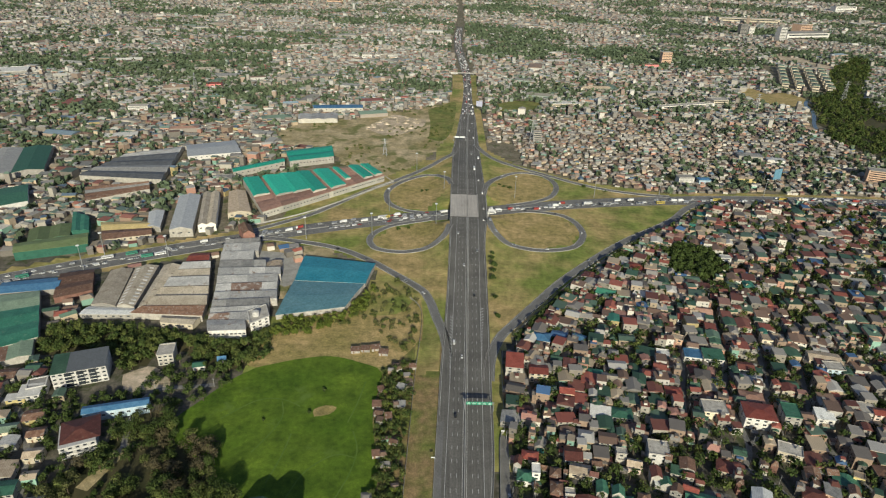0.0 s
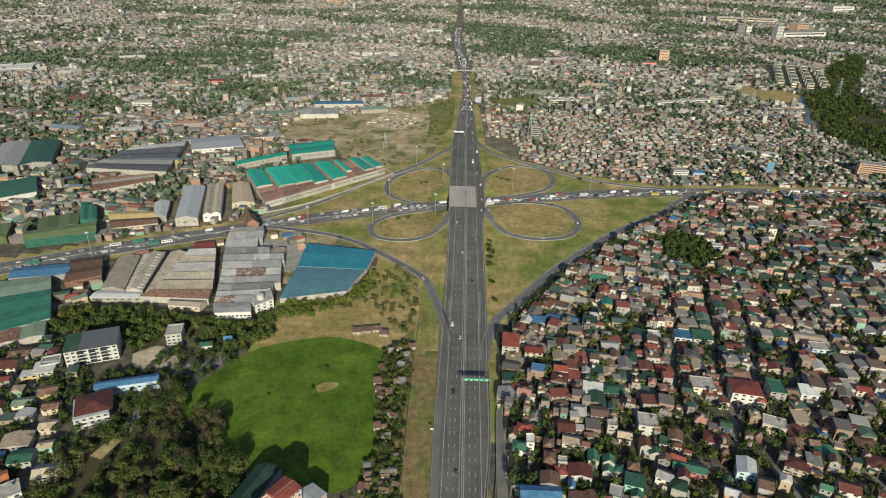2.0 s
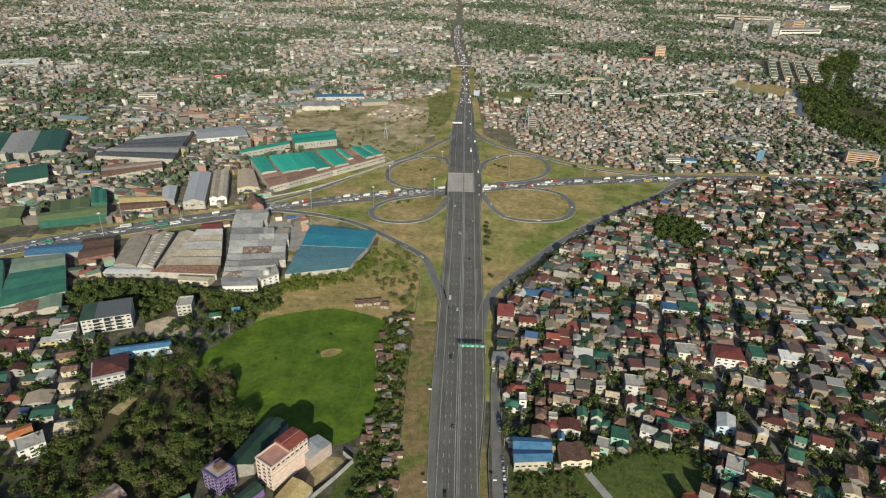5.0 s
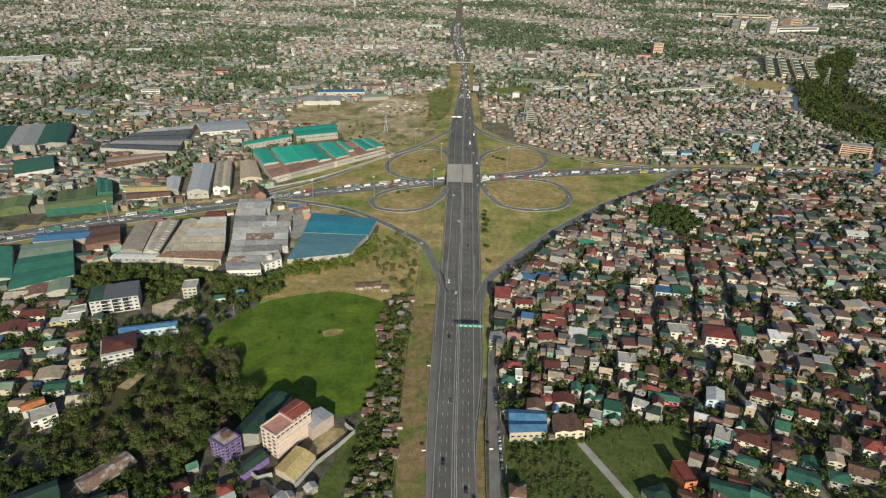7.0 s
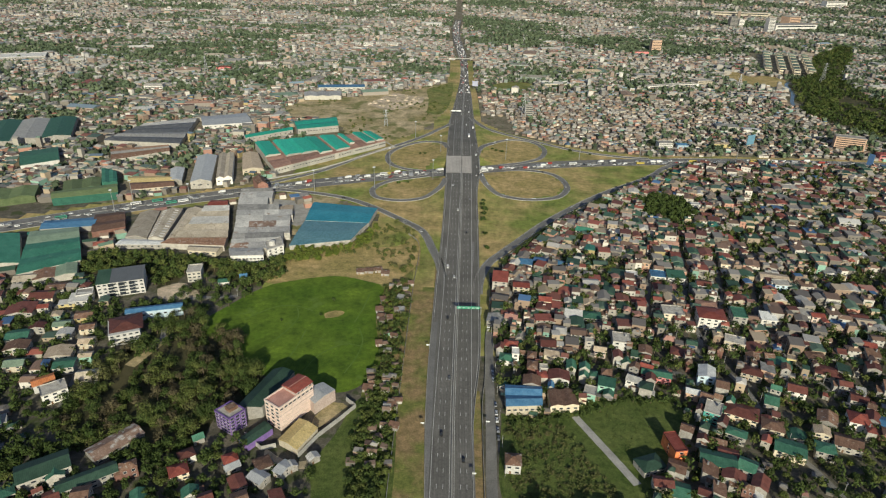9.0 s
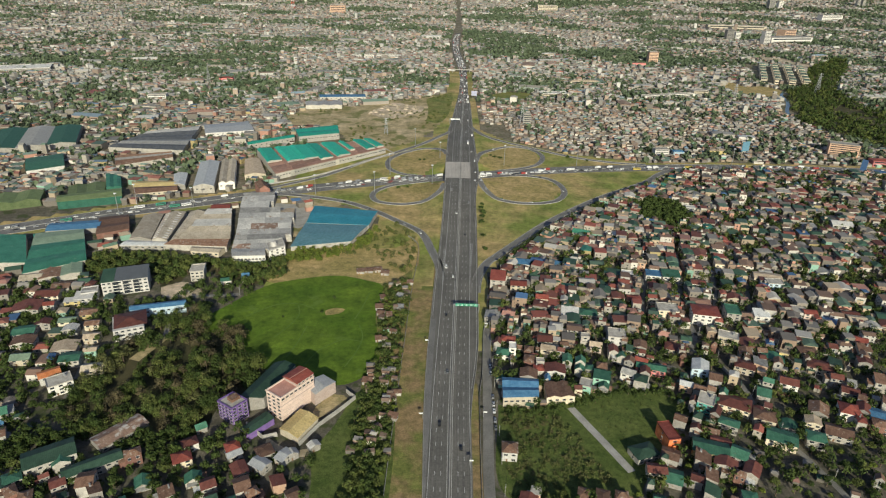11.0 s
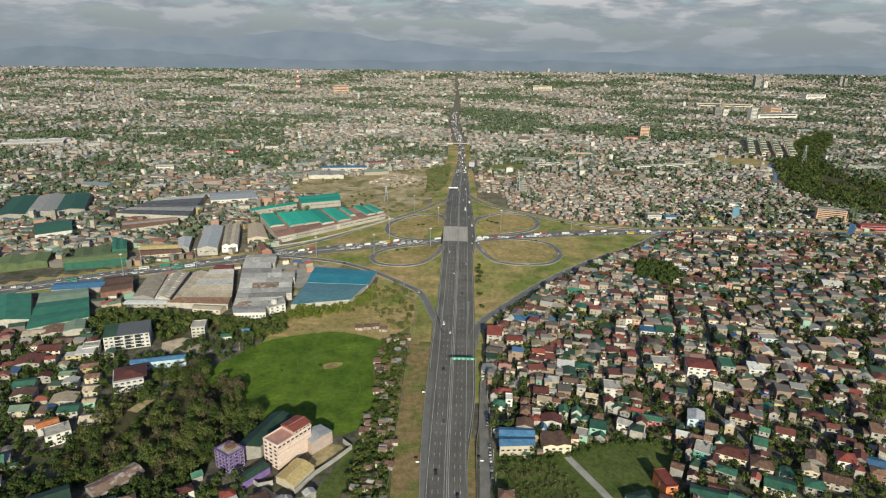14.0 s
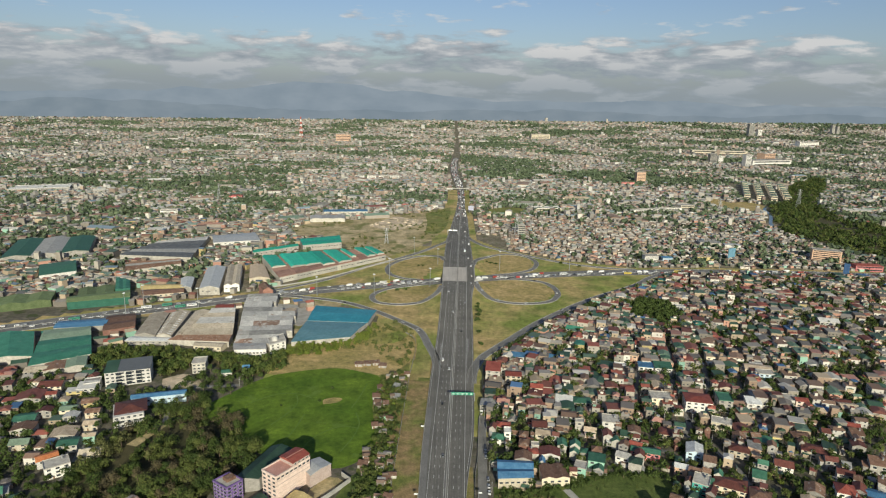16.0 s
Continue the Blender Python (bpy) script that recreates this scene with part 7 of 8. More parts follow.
def east_town():
    """Crowded houses of uneven size; the nearer ones are things of their own."""
    rng = random.Random(5)
    far_rows, tree_spots = [], []
    ramp_y, ramp_x = RAMP_SE[:, 1], RAMP_SE[:, 0]
    cells = []
    for pitch, tries in ((12.6, 1), (9.6, 1), (7.4, 1), (6.4, 1)):
        t = radians(-12)
        n = int(900 / pitch)
        for i in range(n):
            for j in range(n):
                u, v = (i + rng.uniform(0.1, 0.9)) * pitch, (j + rng.uniform(0.1, 0.9)) * pitch
                cells.append((pitch, u * math.cos(t) - v * math.sin(t) - 120, u * math.sin(t) + v * math.cos(t) + 60))
    placed = np.zeros((0, 3))
    for pitch, x, y in cells:
        if y < 140 or y > 790 or x < 51 or x > 0.68 * y + 150:
            continue
        if y > 395 and x < np.interp(y, ramp_y, ramp_x) + 24:
            continue
        if y > np.interp(x, CROSS[:, 0], CROSS[:, 1]) - 22 or inside(LOT, np.array(x), np.array(y)):
            continue
        r = pitch * rng.uniform(0.40, 0.5)
        if len(placed) and (np.hypot(placed[:, 0] - x, placed[:, 1] - y) < (placed[:, 2] + r) * 0.88).any():
            continue
        if not free(x, y, r * 0.75) or lane_gap(x, y) < r + 1.5:
            continue
        placed = np.vstack([placed, (x, y, r)])
        green = noise.noise((x / 55, y / 55, 4.2))
        if rng.random() < (0.17 if y > 300 else 0.27) + 0.4 * green + (0.32 if x > 160 and y < 330 else 0.2 if x > 0.55 * y + 20 else 0) + (0.4 if y < 205 and x > 190 else 0):
            tree_spots.append((x, y))
            continue
        turn = street_turn(x, y, rng) + rng.choice((0, 90, 90))
        w, d = r * rng.uniform(1.8, 2.35), r * rng.uniform(1.6, 2.1)
        if y < 300 and HOUSE_COUNT[0] < 98:
            put_house(rng.choice(DUSKY) if x > 130 and y < 330 and rng.random() < 0.85 else rng.randrange(48), x, y, turn, w / 12.0, d / 10.4, rng.uniform(0.85, 1.25))
        else:
            hh, t = rng.choice((3.4, 6.0, 6.4, 7.2, 8.0, 10.2)), radians(turn)
            far_rows.append((x, y, w, d, hh, t, -1 if hh > 9 else rng.choice((1.2, 1.6, 2.0, 1.4, -1, -1))))
            for _ in range(rng.choice((1, 1, 2, 2))):
                k, side = rng.uniform(0.35, 0.6), rng.choice((-1, 1))
                far_rows.append((x + side * w * 0.55 * math.cos(t) + rng.uniform(-1, 1), y + side * w * 0.55 * math.sin(t) + rng.uniform(-2, 2), w * k, d * rng.uniform(0.45, 0.75), hh * rng.uniform(0.45, 0.8), t + rng.uniform(-0.1, 0.1), rng.choice((0.8, 1.2, -1))))
            c, q = math.cos(t), math.sin(t)
            if rng.random() < 0.55:  # awning or carport in front
                u, v = rng.uniform(-0.25, 0.25) * w, -d / 2 - 1.1
                far_rows.append((x + u * c - v * q, y + u * q + v * c, w * rng.uniform(0.35, 0.6), 2.4, rng.uniform(2.4, 3.0), t, 0.35))
            if rng.random() < 0.30:  # stair head or tank house on the roof
                u, v = rng.uniform(-0.25, 0.25) * w, rng.uniform(-0.1, 0.25) * d
                far_rows.append((x + u * c - v * q, y + u * q + v * c, rng.uniform(2.0, 3.2), rng.uniform(2.0, 3.0), hh + rng.uniform(2.0, 3.0), t, -1))
            if rng.random() < 0.45:  # yard wall
                v = -d / 2 - rng.uniform(2.0, 3.2)
                far_rows.append((x - v * q, y + v * c, w * rng.uniform(0.8, 1.2), 0.3, rng.uniform(1.6, 2.2), t, -1))
        if rng.random() < 0.55:
            a = rng.uniform(0, 6.28)
            tree_spots.append((x + math.cos(a) * r * 1.15, y + math.sin(a) * r * 1.15))
    shacks, bushes = [], []
    for _ in range(9000):
        y = rng.uniform(140, 790)
        x = rng.uniform(50, 0.68 * y + 150)
        if (y > 395 and x < np.interp(y, ramp_y, ramp_x) + 14) or y > np.interp(x, CROSS[:, 0], CROSS[:, 1]) - 18 or inside(LOT, np.array(x), np.array(y)):
            continue
        gap = (np.hypot(placed[:, 0] - x, placed[:, 1] - y) - placed[:, 2]).min()
        if gap < 0.6 or not free(x, y, -1.5) or lane_gap(x, y) < 3.2:
            continue
        if gap > 1.6 and rng.random() < 0.4:
            shacks.append((x, y, rng.uniform(3, 5.5), rng.uniform(3, 4.5), rng.uniform(2.4, 3.4), radians(street_turn(x, y, rng)), rng.choice((0.7, 0.9, -1))))
            placed = np.vstack([placed, (x, y, 2.0)])
        else:
            bushes.append((x, y, rng.uniform(3.0, 8.5), rng.uniform(1.7, 3.4)))
            placed = np.vstack([placed, (x, y, 1.5)])
    joined_houses("town_sheds", shacks, "small rusty sheds squeezed between the eastern houses", TOWN_ROOF, TOWN_WALL, 0.25)
    wood("yard_trees", bushes[::2], "green yard trees and bushes between the houses", LEAF_DARK, 65, 135, 1.1)
    wood("yard_trees", bushes[1::2], "green yard trees and bananas between the houses", LEAF, 66, 135, 1.1)
    joined_houses("town_houses", far_rows, "crowded small houses of the eastern town", TOWN_ROOF, TOWN_WALL)
    joined_windows("town_windows", far_rows, "dark windows of the crowded eastern houses")
    extra = []
    for x, y in tree_spots:
        if lane_gap(x, y) < 2.5:
            continue
        if y < 270 and COUNT["tree"] < 205:
            plant(rng.choice((0, 0, 1, 2, 3, 5, "palm")), x, y, rng.uniform(0.5, 0.9), rng.uniform(0, 360))
        else:
            extra.append((x, y, rng.uniform(6.0, 11), rng.uniform(2.4, 4.8)))
    wood("town_trees", extra[::3], "green garden trees between the houses", LEAF, 61, 150, 1.25)
    wood("town_trees", extra[1::3], "dark green garden trees between the houses", LEAF_DARK, 62, 150, 1.25)
    wood("town_trees", extra[2::3], "olive garden trees between the houses", LEAF_OLIVE, 63, 150, 1.25)


TOWN_ROOF = surface("town_roofs", (0.30, 0.22, 0.17), (0.40, 0.30, 0.24), scale=0.2, fine=3, per="island", palette=(
    (2.2, (0.30, 0.088, 0.066)), (2.5, (0.17, 0.06, 0.048)), (3.0, (0.215, 0.14, 0.105)), (2.6, (0.27, 0.26, 0.245)), (1.1, (0.38, 0.20, 0.165)), (3.2, (0.028, 0.098, 0.066)), (0.8, (0.48, 0.47, 0.445)), (1.7, (0.085, 0.16, 0.12)),
    (2.2, (0.42, 0.345, 0.255)), (0.5, (0.07, 0.18, 0.36)), (2.4, (0.15, 0.14, 0.13)), (0.25, (0.03, 0.22, 0.17))), rough=0.65)
SHACK_ROOF = surface("shack_roofs", (0.24, 0.18, 0.14), (0.32, 0.26, 0.21), scale=0.3, fine=3, per="island", palette=((4, (0.20, 0.13, 0.095)), (3, (0.26, 0.185, 0.14)), (2.2, (0.13, 0.09, 0.07)), (1.6, (0.30, 0.28, 0.255)), (0.5, (0.42, 0.40, 0.37))), rough=0.8)
SHANTY_ROOF = surface("shanty_roofs", (0.30, 0.27, 0.24), (0.38, 0.35, 0.31), scale=0.2, fine=3, per="island", palette=(
    (4, (0.33, 0.31, 0.285)), (3, (0.26, 0.19, 0.145)), (3, (0.42, 0.39, 0.355)), (2, (0.36, 0.27, 0.215)), (1.6, (0.52, 0.50, 0.47)), (1.2, (0.20, 0.135, 0.105)), (0.5, (0.14, 0.24, 0.20)), (0.5, (0.34, 0.13, 0.10)), (0.4, (0.16, 0.25, 0.34))), rough=0.75)
WEST_ROOF = surface("western_roofs", (0.30, 0.27, 0.24), (0.38, 0.35, 0.31), scale=0.2, fine=3, per="island", palette=(
    (4, (0.25, 0.245, 0.23)), (4, (0.22, 0.14, 0.105)), (2.5, (0.34, 0.32, 0.29)), (2, (0.10, 0.17, 0.135)), (1.6, (0.17, 0.25, 0.215)), (1.2, (0.48, 0.465, 0.43)), (1.4, (0.28, 0.11, 0.085)), (1.4, (0.36, 0.30, 0.22)), (0.7, (0.13, 0.20, 0.28))), rough=0.75)
east_town()


def west_town():
    rng = random.Random(7)
    rows, trees_at = [], []
    home = [(-480, 150), (-430, 360), (-300, 390), (-262, 345), (-238, 285), (-240, 205), (-205, 180), (-150, 180), (-118, 200), (-60, 150), (-60, 120), (-480, 120)]
    pts, _ = scatter(home, 10.2, 71)
    extra, count = [], 0
    for x, y in pts:
        if not free(x, y, 3.4) or x < -0.74 * y - 160 or inside(WOODS, np.array(x), np.array(y)) or lane_gap(x, y) < 5:
            continue
        near = x > -290 and y < 350
        if rng.random() < 0.46 + 0.4 * noise.noise((x / 50, y / 50, 1.2)):
            (trees_at if near and len(trees_at) < 52 else extra).append((x, y))
            continue
        turn = 12 + rng.gauss(0, 6) + rng.choice((0, 90)) + (20 if y < 230 else 0)
        if near and count < 55:
            put_house(rng.choice(DUSKY) if rng.random() < 0.85 else rng.randrange(48), x, y, turn, rng.uniform(0.7, 0.95), rng.uniform(0.75, 1.0), rng.uniform(0.75, 1.1))
            count += 1
        else:
            rows.append((x, y, rng.uniform(7, 10.5), rng.uniform(6, 9), rng.choice((3.2, 5.4, 6)), radians(turn), rng.choice((1.2, 1.8, 1.5, -1))))
        if rng.random() < 0.7:
            extra.append((x + rng.uniform(4, 6), y + rng.uniform(-5, 5)))
    pts, _ = scatter(home, 8.5, 74)
    extra += [(x, y) for x, y in pts if x > -420 and free(x, y, -0.6) and lane_gap(x, y) > 3.5 and rng.random() < 0.5]
    joined_houses("west_houses", rows, "small houses west of the grove", TOWN_ROOF, TOWN_WALL)
    joined_windows("west_windows", rows, "dark windows of the western houses")
    for x, y in trees_at:
        plant(rng.choice((0, 1, 1, 3, 5, 4)), x, y, rng.uniform(0.6, 0.95), rng.uniform(0, 360))
    wood("west_trees", [(x, y, rng.uniform(4, 9), rng.uniform(2.4, 4.4)) for x, y in extra], "green trees between the western houses", LEAF, 64, 190, 1.15)
    # between the halls and along the crossing road
    mid = [(-700, 250), (-640, 350), (-440, 455), (-360, 505), (-205, 585), (-150, 600), (-145, 560), (-190, 590), (-230, 560), (-320, 540), (-310, 440), (-345, 425), (-370, 380), (-480, 330)]
    pts, _ = scatter(mid, 11, 72)
    rows = [(x, y, rng.uniform(7, 13), rng.uniform(6, 10), rng.choice((3, 5, 6)), radians(25 + rng.gauss(0, 8)), rng.choice((1.2, 1.8, -1))) for x, y in pts if free(x, y, 3)]
    joined_houses("roadside_houses", rows, "small houses and shops beside the crossing road", TOWN_ROOF, TOWN_WALL)


west_town()


def verge_shacks():
    """Patched roofs crowded along the verge between the field and the expressway."""
    pts, rng = scatter(STRIP, 5.0, 73)
    rows = [(x, y, rng.uniform(3.5, 6.5), rng.uniform(3, 5), rng.uniform(2.6, 3.6), math.radians(rng.normal(0, 14)), float(rng.choice([0.7, 0.9, -1]))) for x, y in pts if y > 175 and rng.random() < 0.24 and free(x, y, 0.5)]
    joined_houses("verge_shacks", rows, "patched rusty and grey shacks crowded along the verge", SHACK_ROOF, TOWN_WALL, 0.25)


verge_shacks()


def city():
    """The spread of small houses and trees out to the horizon."""
    rng = np.random.default_rng(77)
    houses, trees = [], []
    for low, high, step in ((560, 1000, 10.0), (1000, 1600, 10.5), (1600, 2500, 11.8), (2500, 3500, 14.5), (3500, 4790, 19.0)):
        half = 0.76 * high + 260
        gx, gy = np.meshgrid(np.arange(-half, half, step), np.arange(low, high, step))
        x, y = (gx + rng.uniform(-0.33, 0.33, gx.shape) * step).ravel(), (gy + rng.uniform(-0.33, 0.33, gx.shape) * step).ravel()
        lx, rx = np.interp(y, LEFT_Y, LEFT_X), np.interp(y, RIGHT_Y, RIGHT_X)
        keep = (np.abs(x) < 0.76 * y + 240) & ((x < np.where(y > 1570, lx - 8, lx - 30)) | (x > np.where(y > 1570, rx + 8, rx + 16))) & ((y > 1000) | (x < lx - 60) | (x > rx + 60)) & ~inside(INTERCHANGE, x, y) & ~inside(BARE, x, y) & ~inside(EAST_WOODS, x, y)
        for area in (PARK, SLOPE, TERRACE, BLOCKS):
            keep &= ~inside(area, x, y)
        keep &= line_gap(RIVER, x, y) > 11
        keep &= (line_gap(CROSS, x, y) > 24)
        keep &= (y > np.interp(x, CROSS[:, 0], CROSS[:, 1])) & (line_gap(RAMP_NE, x, y) > 12) & (line_gap(RAMP_NW, x, y) > 12) & ~((x > -205) & (x < 20) & (y < 990))
        x, y = x[keep], y[keep]
        green = np.array([noise.fractal((a / 420, b / 300, 3.1), 0.9, 2.1, 4) for a, b in zip(x, y)])
        big = np.array([noise.noise((a / 260, b / 260, 9.7)) for a, b in zip(x, y)])
        pick = rng.random(len(x))
        slum = (x > 40) & (x < 760) & (y > 690) & (y < 1150)
        west = (x < -190) & (y < 1080)
        tree = pick < np.where(slum, np.clip(0.15 + 0.6 * green, 0.04, 0.32), np.clip(0.29 + 1.55 * green - 0.13 * west + np.where(x > 200, 0.07, -0.03), 0.06, 0.93))
        if low < 1600:
            ok = np.array([free(a, b, 4) for a, b in zip(x, y)])
        else:
            ok = np.ones(len(x), bool)
        k = tree & ok
        trees += list(zip(x[k], y[k], rng.uniform(5, 11, k.sum()), step * rng.uniform(0.38, 0.62, k.sum())))
        k = ~tree & ok
        m = int(k.sum())
        f = np.where(slum[k], 0.85, np.where(big[k] > 0.32, 1.45, 1.0)) * np.where(rng.random(m) < np.where(west[k], 0.25, 0.06), 1.75, 1.0)
        hh = np.where(rng.random(m) < 0.05, rng.uniform(8, 15, m), rng.choice([3.0, 4.0, 5.5, 6.5], m))
        hh = np.where(slum[k], np.minimum(hh, 4.5) * 0.75, hh)
        if low >= 2500:
            hh = hh * np.where(rng.random(m) < 0.03, 2.2, 1.0)
        houses += list(zip(x[k], y[k], step * f * rng.uniform(0.55, 0.95, m), step * f * rng.uniform(0.5, 0.8, m), hh,
                           np.radians(rng.choice([-10, 80, 20, 0], m) + rng.normal(0, 9, m)), rng.choice([1.3, 1.8, -1, -1], m)))
    # broad halls among the houses, mostly to the west
    halls = []
    for _ in range(900):
        y = rng.uniform(860, 3600)
        x = rng.uniform(-0.74 * y - 200, 0.74 * y + 200)
        if rng.random() > (0.55 if x < -150 else 0.2) or abs(x - 35) < 110 or inside(BARE, np.array(x), np.array(y)) or inside(EAST_WOODS, np.array(x), np.array(y)) or (40 < x < 640 and y < 1150) or float(line_gap(RIVER, np.array(x), np.array(y))) < 50 or any(inside(area, np.array(x), np.array(y)) for area in (PARK, SLOPE, TERRACE, BLOCKS)) or y < np.interp(x, CROSS[:, 0], CROSS[:, 1]) + 60:
            continue
        w = rng.uniform(22, 62)
        if free(x, y, w * 0.5):
            halls.append((x, y, w, w * rng.uniform(0.35, 0.6), rng.uniform(6, 10), math.radians(rng.choice([-8, 12, 82, 20])), rng.choice([2.0, 3.0, -1])))
            take(x, y, w * 0.42)
    joined_houses("city_halls", halls, "broad pale sheds and halls among the far houses")
    a = np.array(houses)
    near = (a[:, 1] < 1080) & (a[:, 0] < -190)
    shanty = (a[:, 1] < 1180) & (a[:, 0] > 30)
    joined_houses("shanty_houses", a[shanty], "crowded grey and rusty shanty roofs beyond the crossing road", SHANTY_ROOF, TOWN_WALL, 0.25)
    joined_houses("western_houses", a[near], "rusty and grey houses between the western halls", WEST_ROOF, TOWN_WALL)
    far = a[:, 1] > 2100
    joined_houses("city_houses", a[~near & ~shanty & ~far], "countless small pale houses of the city")
    joined_houses("city_houses", a[far], "countless small pale houses spreading to the horizon", lite=True)
    t = np.array(trees)
    far_tree = t[:, 1] > 2100
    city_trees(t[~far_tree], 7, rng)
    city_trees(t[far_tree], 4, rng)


def city_trees(t, k, rng):
    """Crowns of k leaf masses each, joined."""
    n = len(t)
    c = np.repeat(np.column_stack([t[:, 0], t[:, 1], level(t[:, 0], t[:, 1]) + t[:, 2] * 0.55]), k, 0)
    r = np.repeat(t[:, 3], k)
    hh = np.repeat(t[:, 2], k) * 0.5
    d = rng.normal(size=(n * k, 3))
    d /= np.linalg.norm(d, axis=1)[:, None]
    c = c + d * np.column_stack([r * 0.62, r * 0.62, hh * 0.8])
    nn = d + rng.normal(size=d.shape) * 0.4
    u = np.cross(nn, rng.normal(size=d.shape))
    u /= np.linalg.norm(u, axis=1)[:, None]
    v = np.cross(nn / np.linalg.norm(nn, axis=1)[:, None], u)
    s = (r * rng.uniform(0.4, 0.75, n * k))[:, None]
    verts = np.stack([c - u * s - v * s * 0.5, c + u * s - v * s * 0.8, c + u * s * 0.6 + v * s, c - u * s * 0.8 + v * s * 0.7], 1).reshape(-1, 3)
    big_mesh("city_trees", verts, np.arange(4 * n * k).reshape(-1, 4), HAZED_LEAF, "stuff", "scattered green trees between the far houses", "trees")


city()


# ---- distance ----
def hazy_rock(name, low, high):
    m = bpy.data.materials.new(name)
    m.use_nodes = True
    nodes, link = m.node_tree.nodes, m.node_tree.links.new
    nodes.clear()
    # emission only: daylight and distance haze are put into the ridge's glow
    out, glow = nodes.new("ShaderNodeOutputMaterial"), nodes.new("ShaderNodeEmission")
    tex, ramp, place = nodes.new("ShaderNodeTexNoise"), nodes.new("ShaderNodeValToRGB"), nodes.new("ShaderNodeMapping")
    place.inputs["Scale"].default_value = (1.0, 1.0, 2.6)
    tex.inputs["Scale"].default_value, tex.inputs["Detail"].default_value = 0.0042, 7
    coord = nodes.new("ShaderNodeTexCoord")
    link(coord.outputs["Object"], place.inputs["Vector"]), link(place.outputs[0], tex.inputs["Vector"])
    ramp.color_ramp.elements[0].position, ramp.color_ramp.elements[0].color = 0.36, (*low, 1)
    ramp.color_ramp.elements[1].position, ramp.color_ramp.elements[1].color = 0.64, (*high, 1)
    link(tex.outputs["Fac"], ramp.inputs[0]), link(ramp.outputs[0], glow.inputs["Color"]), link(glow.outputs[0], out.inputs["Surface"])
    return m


def mountains():
    """Hazy ridges beyond the plain: a plain backdrop of distance."""
    xs = np.arange(-4600, 4601, 40.0)
    far = 222 + 112 * np.exp(-((xs + 1070) / 560) ** 2) + 35 * np.exp(-((xs + 2300) / 700) ** 2) + 30 * np.exp(-((xs + 350) / 330) ** 2) + 15 * np.exp(-((xs - 1700) / 800) ** 2)
    near = 128 + 45 * np.exp(-((xs + 2600) / 900) ** 2) + 26 * np.exp(-((xs - 900) / 700) ** 2) + 40 * np.exp(-((xs - 3000) / 700) ** 2)
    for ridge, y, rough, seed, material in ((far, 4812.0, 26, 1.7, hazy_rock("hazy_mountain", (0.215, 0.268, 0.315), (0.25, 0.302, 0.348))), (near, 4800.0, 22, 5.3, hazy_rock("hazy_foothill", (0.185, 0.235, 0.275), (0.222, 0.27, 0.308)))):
        ridge = ridge + np.array([rough * noise.fractal((x / 420, seed, 0), 0.9, 2.0, 5) for x in xs])
        n = len(xs)
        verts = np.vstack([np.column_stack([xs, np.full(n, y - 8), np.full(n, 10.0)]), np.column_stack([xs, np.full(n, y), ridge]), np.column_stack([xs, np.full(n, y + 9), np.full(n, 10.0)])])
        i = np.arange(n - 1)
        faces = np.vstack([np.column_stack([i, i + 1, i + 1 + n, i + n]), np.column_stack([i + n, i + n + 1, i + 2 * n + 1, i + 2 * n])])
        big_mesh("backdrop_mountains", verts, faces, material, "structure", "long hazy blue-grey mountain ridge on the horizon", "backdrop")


mountains()


# ---- vehicles ----
PAINTS = {"white": plain("white_car_paint", (0.72, 0.72, 0.70), 0.35), "silver": plain("silver_car_paint", (0.45, 0.46, 0.47), 0.35, 0.3), "grey": plain("grey_car_paint", (0.16, 0.165, 0.17), 0.35),
          "black": plain("black_car_paint", (0.03, 0.03, 0.032), 0.3), "red": plain("red_car_paint", (0.32, 0.06, 0.05), 0.35), "green": plain("green_bus_paint", (0.06, 0.27, 0.18), 0.4),
          "yellow": plain("yellow_car_paint", (0.55, 0.42, 0.09), 0.4), "orange": plain("orange_box_paint", (0.42, 0.20, 0.09), 0.5), "blue": plain("blue_car_paint", (0.08, 0.20, 0.42), 0.35)}


def wheel_mesh(r, w):
    n = 12
    ring = [(math.cos(2 * math.pi * i / n) * r, math.sin(2 * math.pi * i / n) * r) for i in range(n)]
    return Shape().hull([(-w / 2, a, b) for a, b in ring][::-1], [(w / 2, a, b) for a, b in ring][::-1]).mesh("wheel", RUBBER)


WHEEL, BIG_WHEEL = wheel_mesh(0.33, 0.22), wheel_mesh(0.5, 0.3)


def profile(points, half, slot=0):
    """A body drawn as a side outline (y, z) and given width, a little narrower at the top."""
    s = Shape()
    n, top = len(points), max(z for _, z in points)
    v = []
    for sgn in (-1, 1):
        v += [(sgn * half * (1.0 - 0.12 * max(0, z - 0.9) / max(top, 1)), y, z) for y, z in points]
    s.add(v, [tuple(range(n - 1, -1, -1)), tuple(range(n, 2 * n))] + [(i, (i + 1) % n, n + (i + 1) % n, n + i) for i in range(n)], slot)
    return s


